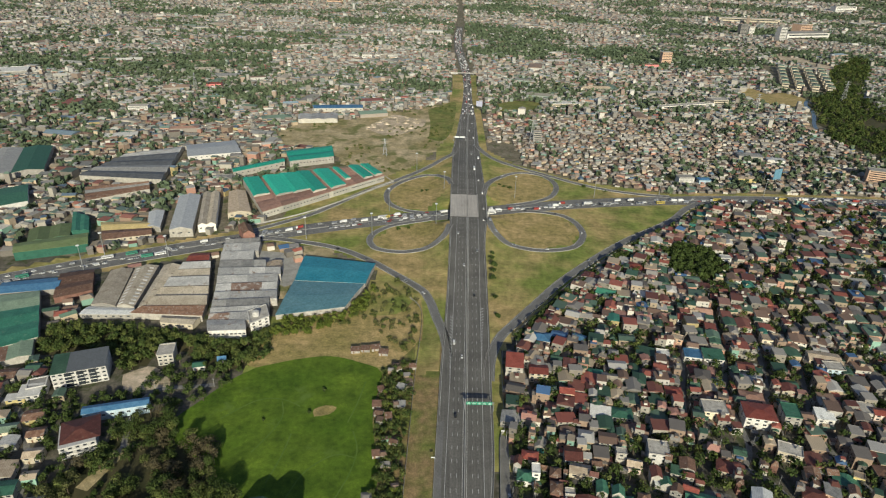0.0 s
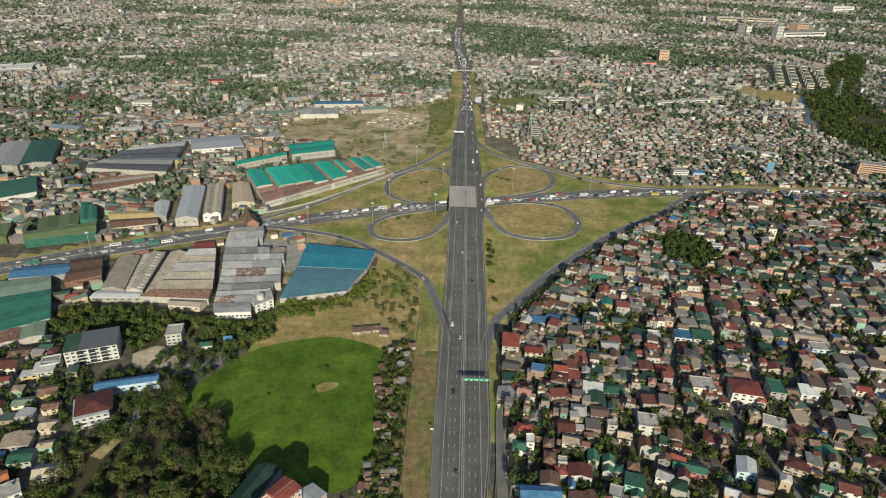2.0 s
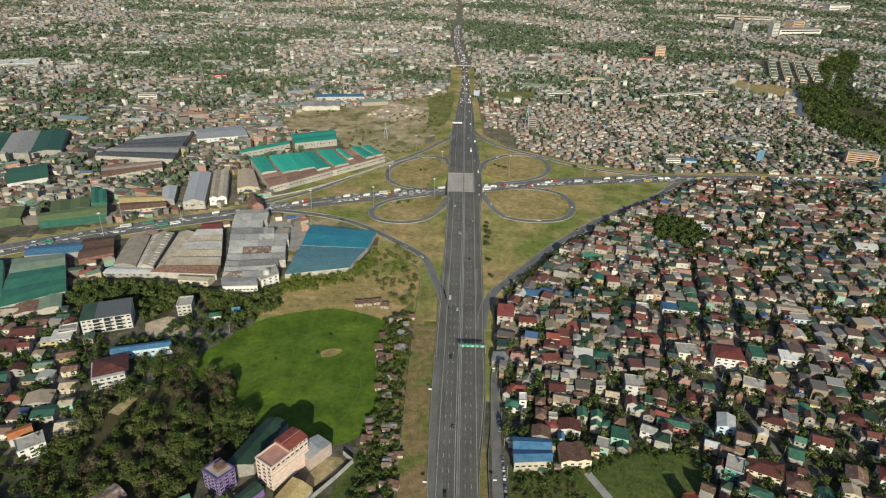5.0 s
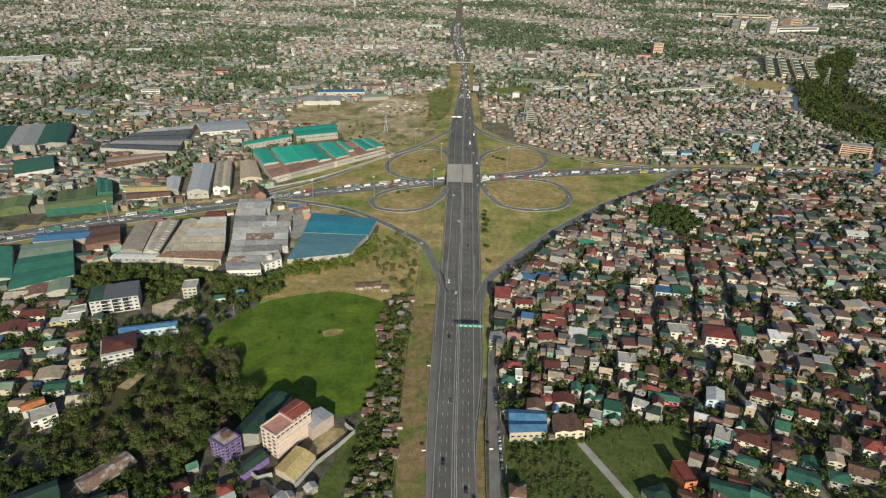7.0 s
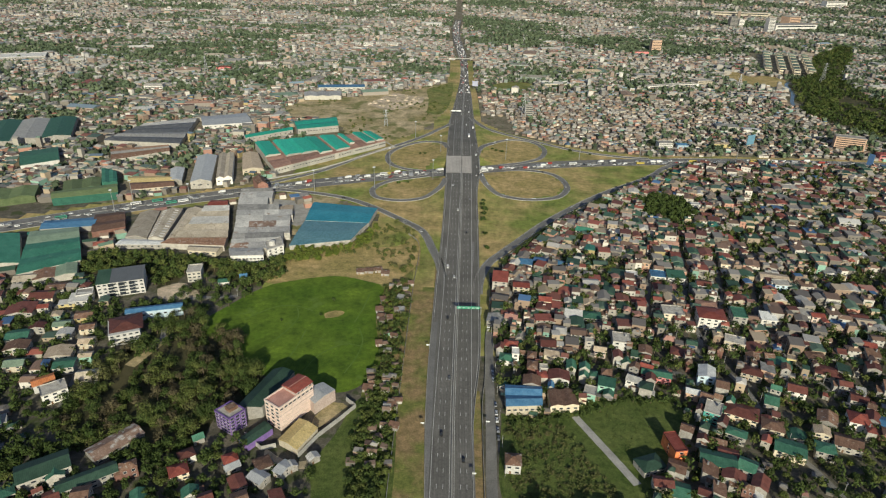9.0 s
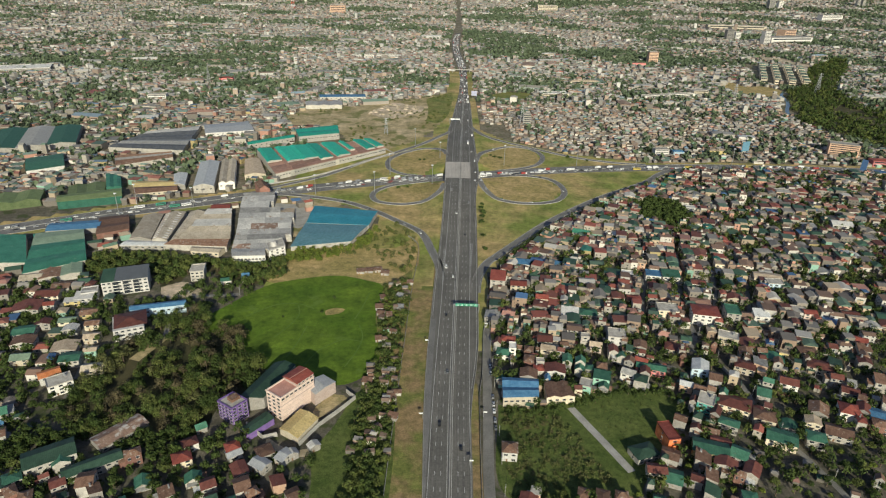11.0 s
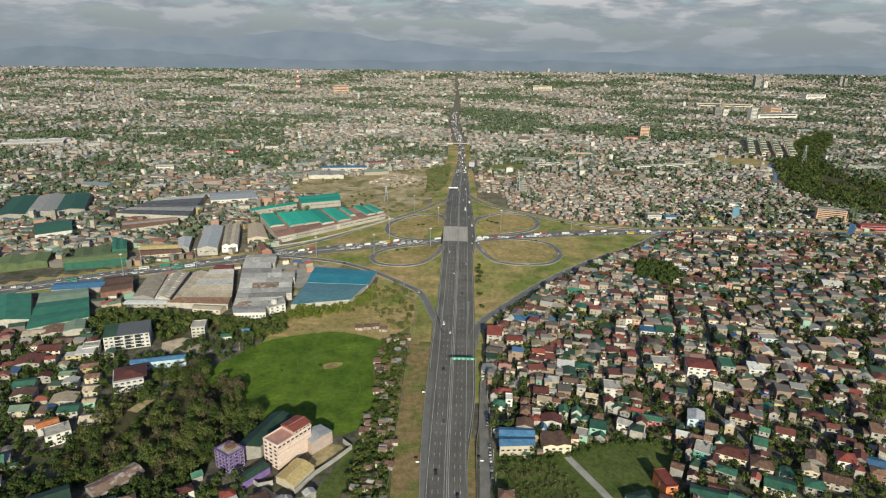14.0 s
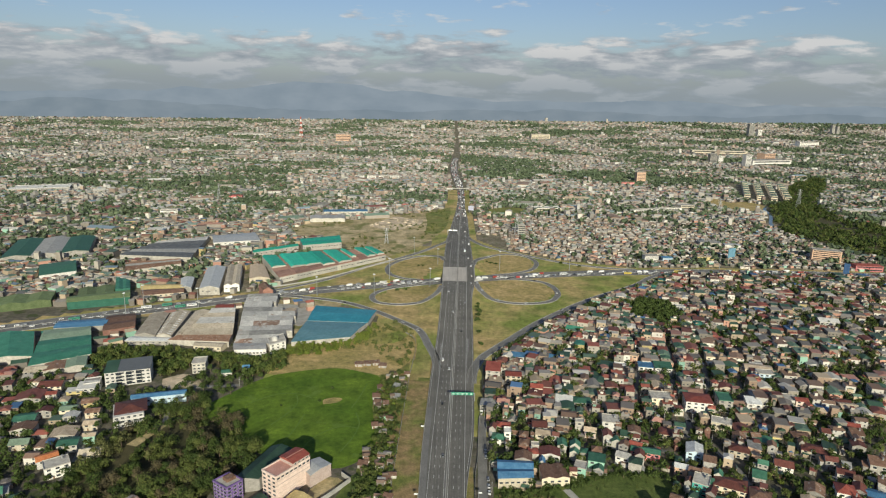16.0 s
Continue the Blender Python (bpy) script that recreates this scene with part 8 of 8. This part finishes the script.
def vehicle_kind(kind, paint):
    words = {"car": "saloon car", "van": "van", "jeepney": "long open-sided jeepney", "bus": "passenger bus", "truck": "box truck"}
    root = thing(kind, f"{paint} {words[kind]} standing in the traffic", kind, pose(0, 0, 0), "vehicles on the roads")
    m = PAINTS[paint]
    if kind == "car":
        part("body", profile([(-2.2, 0.3), (2.2, 0.3), (2.25, 0.7), (1.2, 0.92), (-1.7, 0.95), (-2.2, 0.9)], 0.88), m, root)
        part("cabin", profile([(0.95, 0.92), (0.35, 1.42), (-1.0, 1.45), (-1.65, 0.95)], 0.78), GLASS, root, "dark glazed cabin")
        part("roof", Shape().box(0, -0.32, 1.42, 1.35, 1.35, 0.06), m, root)
        axles, track, wheel, r = (1.35, -1.35), 0.8, WHEEL, 0.33
    elif kind == "van":
        part("body", profile([(-2.4, 0.35), (2.4, 0.35), (2.45, 0.95), (1.75, 1.9), (-2.35, 1.95)], 0.9), m, root)
        part("windscreen", Shape().hull([(-0.75, 2.3, 1.02), (0.75, 2.3, 1.02), (0.7, 1.72, 1.82), (-0.7, 1.72, 1.82)], [(-0.75, 2.36, 1.06), (0.75, 2.36, 1.06), (0.7, 1.8, 1.86), (-0.7, 1.8, 1.86)]), GLASS, root)
        for x in (-0.885, 0.885):
            part("side_window", Shape().box(x, -0.3, 1.2, 0.05, 3.4, 0.5), GLASS, root)
        axles, track, wheel, r = (1.5, -1.5), 0.8, WHEEL, 0.33
    elif kind == "jeepney":
        part("body", profile([(-3.0, 0.4), (3.0, 0.4), (3.05, 1.1), (1.9, 1.2), (1.9, 1.25), (-3.0, 1.25)], 0.95), m, root)
        part("cabin", Shape().box(0, -0.6, 1.25, 1.7, 4.7, 0.65), GLASS, root, "open dark side windows")
        part("roof", Shape().box(0, -0.5, 1.9, 1.95, 5.2, 0.16), m, root)
        axles, track, wheel, r = (1.9, -1.7), 0.82, WHEEL, 0.33
    elif kind == "bus":
        part("body", profile([(-5.5, 0.45), (5.5, 0.45), (5.6, 1.4), (5.4, 3.1), (-5.5, 3.15)], 1.25), m, root)
        for x in (-1.2, 1.2):
            part("side_window", Shape().box(x, -0.1, 1.7, 0.12, 9.8, 0.8), GLASS, root)
        part("windscreen", Shape().box(0, 5.5, 1.5, 2.0, 0.14, 1.2), GLASS, root)
        axles, track, wheel, r = (3.6, -3.4), 1.12, BIG_WHEEL, 0.5
    else:
        part("cab", profile([(2.3, 0.55), (4.2, 0.55), (4.25, 1.4), (3.9, 2.5), (2.3, 2.5)], 1.05), PAINTS["white"], root)
        part("windscreen", Shape().box(0, 4.1, 1.5, 1.7, 0.1, 0.7), GLASS, root)
        part("cargo_box", Shape().box(0, -0.9, 0.95, 2.35, 6.0, 2.35), m, root, f"{paint} cargo box")
        part("chassis", Shape().box(0, 0, 0.55, 0.9, 7.6, 0.35), DARK, root)
        axles, track, wheel, r = (3.1, -2.4), 0.98, BIG_WHEEL, 0.5
    for y in axles:
        for x in (-track, track):
            part("wheel", wheel, None, root, at=pose(x, y, r))
    return root


FLEET = {}


def drive(kind, paint, x, y, z, turn):
    m = pose(x, y, z, 0, 0, turn)
    key = (kind, paint)
    if key in FLEET:
        return copy_thing(FLEET[key], m)
    FLEET[key] = vehicle_kind(kind, paint)
    FLEET[key].matrix_basis = m
    return FLEET[key]


def traffic():
    rng = random.Random(31)
    mix = [("car", "white")] * 6 + [("car", "silver")] * 3 + [("car", "grey")] * 2 + [("car", "black"), ("car", "red"), ("van", "white"), ("van", "white"), ("van", "silver"), ("jeepney", "silver"), ("jeepney", "silver"), ("van", "white")]
    heavy = [("truck", "red"), ("truck", "white"), ("truck", "white"), ("bus", "green"), ("bus", "white"), ("bus", "white"), ("truck", "silver"), ("jeepney", "silver"), ("truck", "white"), ("bus", "yellow")]
    length = {"car": 4.6, "van": 5.0, "jeepney": 6.2, "bus": 11.4, "truck": 8.2}

    def queue(d, x0, x1, gap, big, east):
        line = offset(CROSS, d)
        dist = np.concatenate([[0], np.cumsum(np.hypot(*np.diff(line, axis=0).T))])
        s, end = np.interp(x0, line[:, 0], dist), np.interp(x1, line[:, 0], dist)
        while s < end:
            kind, paint = rng.choice(heavy) if rng.random() < big else rng.choice(mix)
            x, y = np.interp(s, dist, line[:, 0]), np.interp(s, dist, line[:, 1])
            x2, y2 = np.interp(s + 2, dist, line[:, 0]), np.interp(s + 2, dist, line[:, 1])
            turn = math.degrees(math.atan2(y2 - y, x2 - x)) - 90 + (0 if east else 180)
            drive(kind, paint, x, y, 0.2, turn + rng.uniform(-1.5, 1.5))
            s += length[kind] + max(1.2, rng.expovariate(1 / gap))

    for d in (-2.4, -5.6, -8.9):
        queue(d, 58, 430, 6.5, 0.22, True)
    queue(2.6, 58, 470, 55, 0.15, False)
    queue(6.0, 58, 470, 65, 0.15, False)
    for d in (2.6, 6.0, 9.4):
        queue(d, -70, 2, 4.6, 0.08, False)
        queue(d, -200, -70, 18, 0.1, False)
    for d in (-2.6, -6.0):
        queue(d, -200, 0, 13, 0.12, True)
        queue(d, -470, -200, 11, 0.1, True)
    queue(2.8, -470, -200, 20, 0.1, False)
    queue(6.2, -470, -200, 16, 0.12, False)
    for y, lane, kind, paint in ((207, -6.8, "car", "black"), (186, 6.8, "car", "black"), (262, -3.2, "car", "grey"), (340, -6.9, "car", "black"), (409, -3.3, "car", "white"), (428, -10.2, "van", "white"), (505, 6.9, "car", "black"),
                                 (560, -3.2, "car", "white"), (590, 10.4, "car", "silver"), (630, -10.3, "car", "white"), (668, 18.6, "car", "white"), (702, 19.5, "car", "white"), (752, 19.5, "van", "white"), (800, 15.5, "car", "white"),
                                 (850, 10.5, "bus", "white"), (905, 17.0, "truck", "white"), (930, 6.9, "car", "white"), (980, 11.0, "car", "silver"), (1020, 10.4, "van", "white"), (1065, 3.4, "car", "white"), (1110, 8.0, "car", "white"),
                                 (1150, -6.6, "car", "white"), (1200, 6.5, "truck", "white"), (1265, -3.5, "car", "white"), (1310, 6.5, "car", "white"), (1390, 7.0, "bus", "white"), (1460, -6.6, "car", "silver"), (1500, 3.4, "van", "white")):
        x = float(np.interp(y, WAY, MM)) + lane
        drive(kind, paint, x, y, float(deck_level(y)) + 0.2, 0 if lane > 0 else 180)
    for line, spots in ((LOOP_SE, (0.12, 0.2, 0.3, 0.42, 0.66, 0.86)), (RAMP_SW, (0.32, 0.42, 0.6, 0.72)), (RAMP_SE, (0.5,)), (LOOP_NE, (0.3,)), (RAMP_NW, (0.55,)), (SERVICE, (0.34, 0.62))):
        for u in spots:
            i = int(u * (len(line) - 2))
            (x, y), (x2, y2) = line[i], line[i + 1]
            side = offset(line, 1.5)[i]
            drive(*rng.choice(mix), side[0], side[1], float(level(x, y)) + 0.3, math.degrees(math.atan2(y2 - y, x2 - x)) - 90)
    for y in (205, 212, 221, 228, 236, 262, 270):
        drive(*rng.choice(mix[:12]), 45.0, y, 0.02, rng.choice((0, 180)))


def far_traffic():
    """The thick traffic on the far expressway, as one body of small cars."""
    rng = random.Random(57)
    s = Shape()
    for lane in (-9.5, -6.2, -2.9, 2.9, 6.2, 9.5):
        y = 1180.0
        while y < 2420:
            long = rng.random() < 0.14
            x, z = float(np.interp(y, WAY, MM)) + lane * (0.85 if y > 1250 else 1.0), float(deck_level(y)) + 0.45
            w, d, h = (2.3, 8.5, 2.6) if long else (1.75, 4.4, 0.75)
            s.box(x, y, z, w, d, h, slot=rng.choice((0, 0, 0, 1, 1, 2, 3)))
            if not long:
                s.box(x, y - 0.2, z + h, 1.5, 2.2, 0.5, slot=2, taper=0.85)
            y += 9 + rng.expovariate(1 / (26 if y < 1560 else 15))
    for d, east in ((-9.6, True), (-6.2, True), (-2.8, True), (2.8, False), (6.2, False), (9.6, False)):
        line = offset(CROSS, d)
        run = np.concatenate([[0], np.cumsum(np.hypot(*np.diff(line, axis=0).T))])
        for x0, x1, gap in ((-760, -475, 8), (480, 820, 11)):
            q, end = np.interp(x0, line[:, 0], run), np.interp(x1, line[:, 0], run)
            while q < end:
                x, y = np.interp(q, run, line[:, 0]), np.interp(q, run, line[:, 1])
                turn = math.atan2(np.interp(q + 2, run, line[:, 1]) - y, np.interp(q + 2, run, line[:, 0]) - x) - math.pi / 2
                long = rng.random() < 0.16
                w, e, h = (2.3, 8.5, 2.5) if long else (1.75, 4.4, 0.75)
                s.box(x, y, 0.45, w, e, h, turn, rng.choice((0, 0, 0, 1, 1, 2, 3)))
                if not long:
                    s.box(x, y, 0.45 + h, 1.5, 2.3, 0.5, turn, 2, 0.85)
                q += 9 + rng.expovariate(1 / gap)
    tagged(part("far_traffic", s, [PAINTS[k] for k in ("white", "silver", "grey", "red")]), "small white and grey cars crowding the far stretches of road", "cars", "", "stuff")


traffic()
far_traffic()


# ---- signs, masts and other street furniture ----
def sign_gantry(x0, x1, y, z, panels, green=True):
    root = thing("sign_gantry", "steel gantry with green direction boards over the expressway" if green else "slim steel gantry over the expressway lanes", "sign gantry", pose(0, 0, 0))
    for x in (x0, x1):
        part("post", Shape().beam((x, y, z - 0.5), (x, y, z + 7.4), 0.45), STEEL, root)
    part("beam", Shape().beam((x0, y, z + 7.2), (x1, y, z + 7.2), 0.6), STEEL, root)
    for i in range(panels):
        w = (x1 - x0 - 2) / panels
        x = x0 + 1 + (i + 0.5) * w
        board = part("sign_board", Shape().box(x, y - 0.45, z + 5.6, w * 0.86, 0.16, 2.5), SIGN_GREEN if green else SIGN_WHITE, root, "green board with white lines of small writing" if green else "")
        if green:
            for k, s in ((0, 0.55), (1, 0.7), (2, 0.4)):
                part("text_bar", Shape().box(x, y - 0.55, z + 6.1 + 0.6 * k, w * 0.86 * s, 0.03, 0.28), SIGN_WHITE, board)
    return root


sign_gantry(18.8, 39.6, 346.5, 0.2, 5)
sign_gantry(12.0, 31.5, 1002, 0.2, 2, False)
for x, y, s in ((-1.4, 212, 1), (27.6, 172, -1), (37.6, 215, -1), (-1.0, 296, 1), (43.3, 322, -1)):
    root = thing("road_sign", "small white roadside sign board on a steel post", "road sign", pose(x, y, 0))
    part("post", Shape().beam((0, 0, -0.3), (0, 0, 5.2), 0.22), STEEL, root)
    part("sign_board", Shape().box(-s * 1.1, -0.1, 4.0, 2.3, 0.14, 1.0), SIGN_WHITE, root)


def lamp_mast(x, y, h):
    root = thing("street_lamp", "tall pale steel lamp mast with a ring of floodlights", "street lamp", pose(x, y, float(level(x, y))), "tall masts of the interchange")
    part("mast", Shape().tube(0, 0, -0.5, 0.42, h + 0.5, 8, 0.2), STEEL, root)
    head = Shape().tube(0, 0, h - 0.75, 1.75, 0.55, 12, 1.35)
    part("lamp_head", head, SIGN_WHITE, root, "ring of pale floodlights")


for x, y, h in ((-67, 701, 30), (-41, 849, 27), (-80, 632, 27), (-151, 618, 26), (196, 765, 29), (91, 757, 30), (-9, 664, 26), (-1, 772, 24), (-352, 533, 27), (-344, 560, 28), (288, 786, 26), (-282, 566, 24), (430, 790, 25)):
    lamp_mast(x, y, h)


def pylon(x, y, h, base, label, tints=(STEEL,), name="pylon", arms=True, step=7.0, bar=0.34):
    """A lattice tower: four legs and crossed braces, in levels."""
    root = thing(name, label, name, pose(x, y, float(level(x, y))))
    n = max(4, int(h / step))

    def half(z):
        return base / 2 * (1 - 0.86 * z / h)

    for i in range(n):
        z0, z1 = h * i / n, h * (i + 1) / n
        a, b = half(z0), half(z1)
        low, high = [(-a, -a), (a, -a), (a, a), (-a, a)], [(-b, -b), (b, -b), (b, b), (-b, b)]
        s = Shape()
        for k in range(4):
            p, q = low[k], low[(k + 1) % 4]
            s.beam((*p, z0 - (0.4 if i == 0 else 0)), (*high[k], z1), bar)
            s.beam((*p, z0), (*high[(k + 1) % 4], z1), bar * 0.6)
            s.beam((*q, z0), (*high[k], z1), bar * 0.6)
        part("tower_section", s, tints[i % len(tints)], root)
    if arms:
        for z in (0.72, 0.84, 0.95):
            part("cross_arm", Shape().beam((-base * 0.7, 0, h * z), (base * 0.7, 0, h * z), 0.4), STEEL, root)


pylon(140, 996, 42, 8, "grey steel lattice power pylon among the houses")
pylon(-93, 915, 27, 6, "grey steel lattice power pylon on bare ground")
pylon(634, 1283, 34, 8, "grey steel lattice power pylon beside the brown slope")
pylon(862, 1374, 48, 9, "grey steel lattice power pylon in the woods")
pylon(-520, 1290, 40, 8, "slender steel lattice tower among far trees", arms=False)
pylon(-190, 2050, 60, 9, "slender steel lattice tower in the far city", arms=False)
pylon(-825, 3397, 118, 17, "red and white lattice radio tower in the far city", (plain("mast_red", (0.45, 0.08, 0.05)), plain("mast_white", (0.72, 0.70, 0.68))), "radio_tower", False, 12, 1.5)


def billboard(x, y, w, h, z, turn, paint, label):
    root = thing("billboard", label, "billboard", pose(x, y, 0, 0, 0, turn))
    part("board", Shape().box(0, 0, z, w, 0.5, h), paint, root)
    part("frame", Shape().box(0, 0.5, z + 0.4, w * 0.96, 0.5, h - 0.8), STEEL, root)
    for u in (-0.35, 0.0, 0.35):
        part("post", Shape().beam((u * w, 0.6, -0.4), (u * w, 0.6, z + h * 0.8), 0.5), STEEL, root)


billboard(470, 842, 15, 15, 7, 25, plain("billboard_blue", (0.13, 0.27, 0.36)), "tall faded blue billboard by the road")
billboard(603, 759, 8, 16, 6, -60, plain("billboard_dark", (0.10, 0.20, 0.38)), "tall dark blue billboard seen edgewise")
billboard(62, 1215, 12, 10, 7, -20, plain("billboard_pale", (0.45, 0.46, 0.58)), "pale billboard beside the far expressway")


def footbridge():
    root = thing("footbridge", "pale concrete footbridge across the far expressway", "footbridge", pose(38, 1545, 0))
    part("deck", Shape().box(0, 0, 6.2, 52, 3.0, 0.6), CONCRETE, root)
    for y in (-1.4, 1.4):
        part("railing", Shape().box(0, y, 6.8, 52, 0.2, 1.1), CONCRETE, root)
    for x in (-22, 2, 22):
        part("pier", Shape().box(x, 0, -0.4, 1.2, 1.6, 6.6), CONCRETE, root)


footbridge()


# ---- large buildings in the distance ----
def far_block(x, y, w, d, h, turn, wall, tint, label, category="building", rows=0):
    root = thing("far_building", label, category, pose(x, y, float(level(x, y)), 0, 0, turn))
    part("wall", Shape().box(0, 0, -1, w, d, h + 1), WALLS[wall], root)
    part("roof", roof_shape(w, d, h, min(w, d) * 0.12, "hip" if tint not in ("slab", "white") else "flat", 0.6), ROOFS[tint], root)
    for k in range(rows):
        part("window_band", Shape().box(0, -d / 2 - 0.04, (k + 0.35) * h / rows, w * 0.92, 0.2, h / rows * 0.4), GLASS, root)
    return root


far_block(488, 1278, 130, 14, 9, 20, "white", "slab", "long white school building in the middle distance", rows=2)
far_block(566, 1318, 36, 26, 13, 15, "cream", "slab", "cream flat-roofed building beside the long white one", rows=3)
far_block(600, 1790, 28, 16, 34, 8, "peach", "slab", "tall peach-orange slab block rising over the houses", rows=8)
far_block(545, 1735, 40, 16, 9, 8, "rose", "rust", "low red-roofed building beside the tall block")
far_block(1173, 2330, 26, 20, 50, 15, "white", "slab", "white tower block in the far city", rows=10)
far_block(1300, 2430, 190, 60, 22, 17, "white", "slab", "broad white shopping hall in the far city", rows=2)
far_block(1340, 2520, 60, 40, 42, 25, "peach", "slab", "broad peach block behind the shopping hall", rows=7)
far_block(1295, 2890, 255, 36, 20, -5, "cream", "slab", "long cream hall in the far city", rows=2)
far_block(1100, 2480, 30, 18, 38, 12, "grey", "slab", "grey tower block in the far city", rows=8)
far_block(1135, 2490, 22, 16, 30, 12, "white", "slab", "small white tower block in the far city", rows=6)
far_block(1960, 4010, 38, 28, 80, 10, "plaster", "slab", "tall pale grey tower on the horizon", rows=14)
far_block(2022, 4025, 28, 24, 46, 10, "white", "slab", "white tower on the horizon", rows=9)
far_block(2600, 4200, 20, 20, 66, 10, "plaster", "slab", "grey tower on the horizon", rows=9)
far_block(2638, 4210, 18, 20, 54, 10, "plaster", "slab", "grey tower on the horizon", rows=9)
far_block(2050, 3500, 120, 40, 30, 10, "white", "slab", "white blocks on the horizon", rows=4)
far_block(545, 3646, 110, 40, 30, 5, "cream", "slab", "cream block in the far city", rows=4)
far_block(-1150, 3520, 250, 55, 14, 5, "white", "slab", "long white hall in the far city", rows=2)
far_block(-2300, 4400, 40, 30, 30, 0, "plaster", "slab", "white tower on the horizon", rows=5)
far_block(-560, 3230, 76, 36, 40, 6, "peach", "slab", "peach-orange block rising over the far city", rows=5)
far_block(-60, 2250, 70, 30, 12, 5, "white", "white", "long white-roofed hall in the far city")
far_block(-1010, 1405, 130, 60, 9, 25, "grey", "white", "broad white-roofed hall in the middle distance")
far_block(-500, 1345, 30, 18, 8, 10, "rose", "red", "red-roofed hall among trees")
far_block(-290, 1460, 55, 22, 9, 8, "cream", "grey", "grey-roofed hall in the middle distance", rows=2)
far_block(-560, 1120, 34, 16, 13, 10, "white", "slab", "white block among the western houses", rows=4)
far_block(630, 858, 42, 16, 19, -20, "peach", "slab", "peach six-storey block beside the road", rows=6)
far_block(664, 806, 40, 16, 9, -5, "rose", "red", "long red-roofed building beside the road", rows=2)
far_block(428, 846, 26, 14, 7, 0, "yellow", "tan", "yellow-roofed building beside the road")
far_block(364, 834, 16, 11, 7, 0, "blue", "blue", "bright blue shed beside the road")
far_block(338, 836, 22, 13, 9, 5, "white", "slab", "white block beside the blue shed", rows=3)
far_block(478, 951, 36, 20, 8, -8, "grey", "grey", "grey-roofed hall among small houses")
far_block(512, 936, 26, 14, 7, -8, "white", "silver", "zinc-roofed hall among small houses")
far_block(150, 1010, 14, 12, 18, 0, "grey", "slab", "grey block house among small houses", rows=5)
far_block(235, 1260, 60, 24, 9, 8, "cream", "white", "pale flat-roofed hall beyond the houses", rows=2)
far_block(330, 1420, 70, 20, 9, 8, "cream", "tan", "low tan building in the middle distance", rows=2)


def apartments():
    """Rows of alike cream apartment blocks with green roofs."""
    first = None
    for i in range(4):
        for j in range(6):
            x, y = 806 + 30 * i + 20 * j, 1522 - 12 * i + 47 * j
            m = pose(x, y, 0, 0, 0, -20)
            if first is None:
                first = far_block(x, y, 15, 22, 13, -20, "cream", "pale", "cream apartment block with a pale green roof, one of several rows", "apartment block", 2)
                tagged(first, group="rows of apartment blocks")
            else:
                copy_thing(first, m)


apartments()
for i in range(4):
    far_block(-255 + 34 * i, 1722 + 6 * i, 26, 14, 14, 8, "white", "slab", "white apartment block in the far city", "apartment block", 4)


# ---- utility poles ----
def utility_pole(x, y, turn, h=9.0):
    root = thing("utility_pole", "grey concrete utility pole with a crossarm and insulators", "utility pole", pose(x, y, 0, 0, 0, turn), "utility poles along the lanes")
    part("post", Shape().tube(0, 0, -0.4, 0.17, h + 0.4, 8, 0.11), CONCRETE, root)
    part("crossarm", Shape().box(0, 0, h - 0.9, 2.2, 0.14, 0.14), STEEL, root)
    part("transformer", Shape().tube(0.35, 0, h - 2.6, 0.28, 0.9, 8), STEEL, root)


def wires(points, h=8.2, name="power_lines"):
    s = Shape()
    for (ax, ay), (bx, by) in zip(points[:-1], points[1:]):
        for off in (-0.9, 0.0, 0.9):
            last = None
            for k in range(5):
                u = k / 4
                p = (ax + (bx - ax) * u + off, ay + (by - ay) * u, h - 1.6 * 4 * u * (1 - u) * 0.5)
                if last:
                    s.beam(last, p, 0.05)
                last = p
    tagged(part(name, s, DARK), "thin dark overhead wires between utility poles", "power lines", "", "stuff")


ROW = [(46.6, 150 + 24 * i) for i in range(8)]
for x, y in ROW:
    utility_pole(x, y, 90)
wires(ROW)
for line in (LANES[0], LANES[1], LANES[3], LANES[4], LANES[6]):
    side = offset(line, 2.6)[::6]
    for x, y in side:
        utility_pole(float(x), float(y), 80, 8.5)
    wires([tuple(p) for p in side], 7.8)
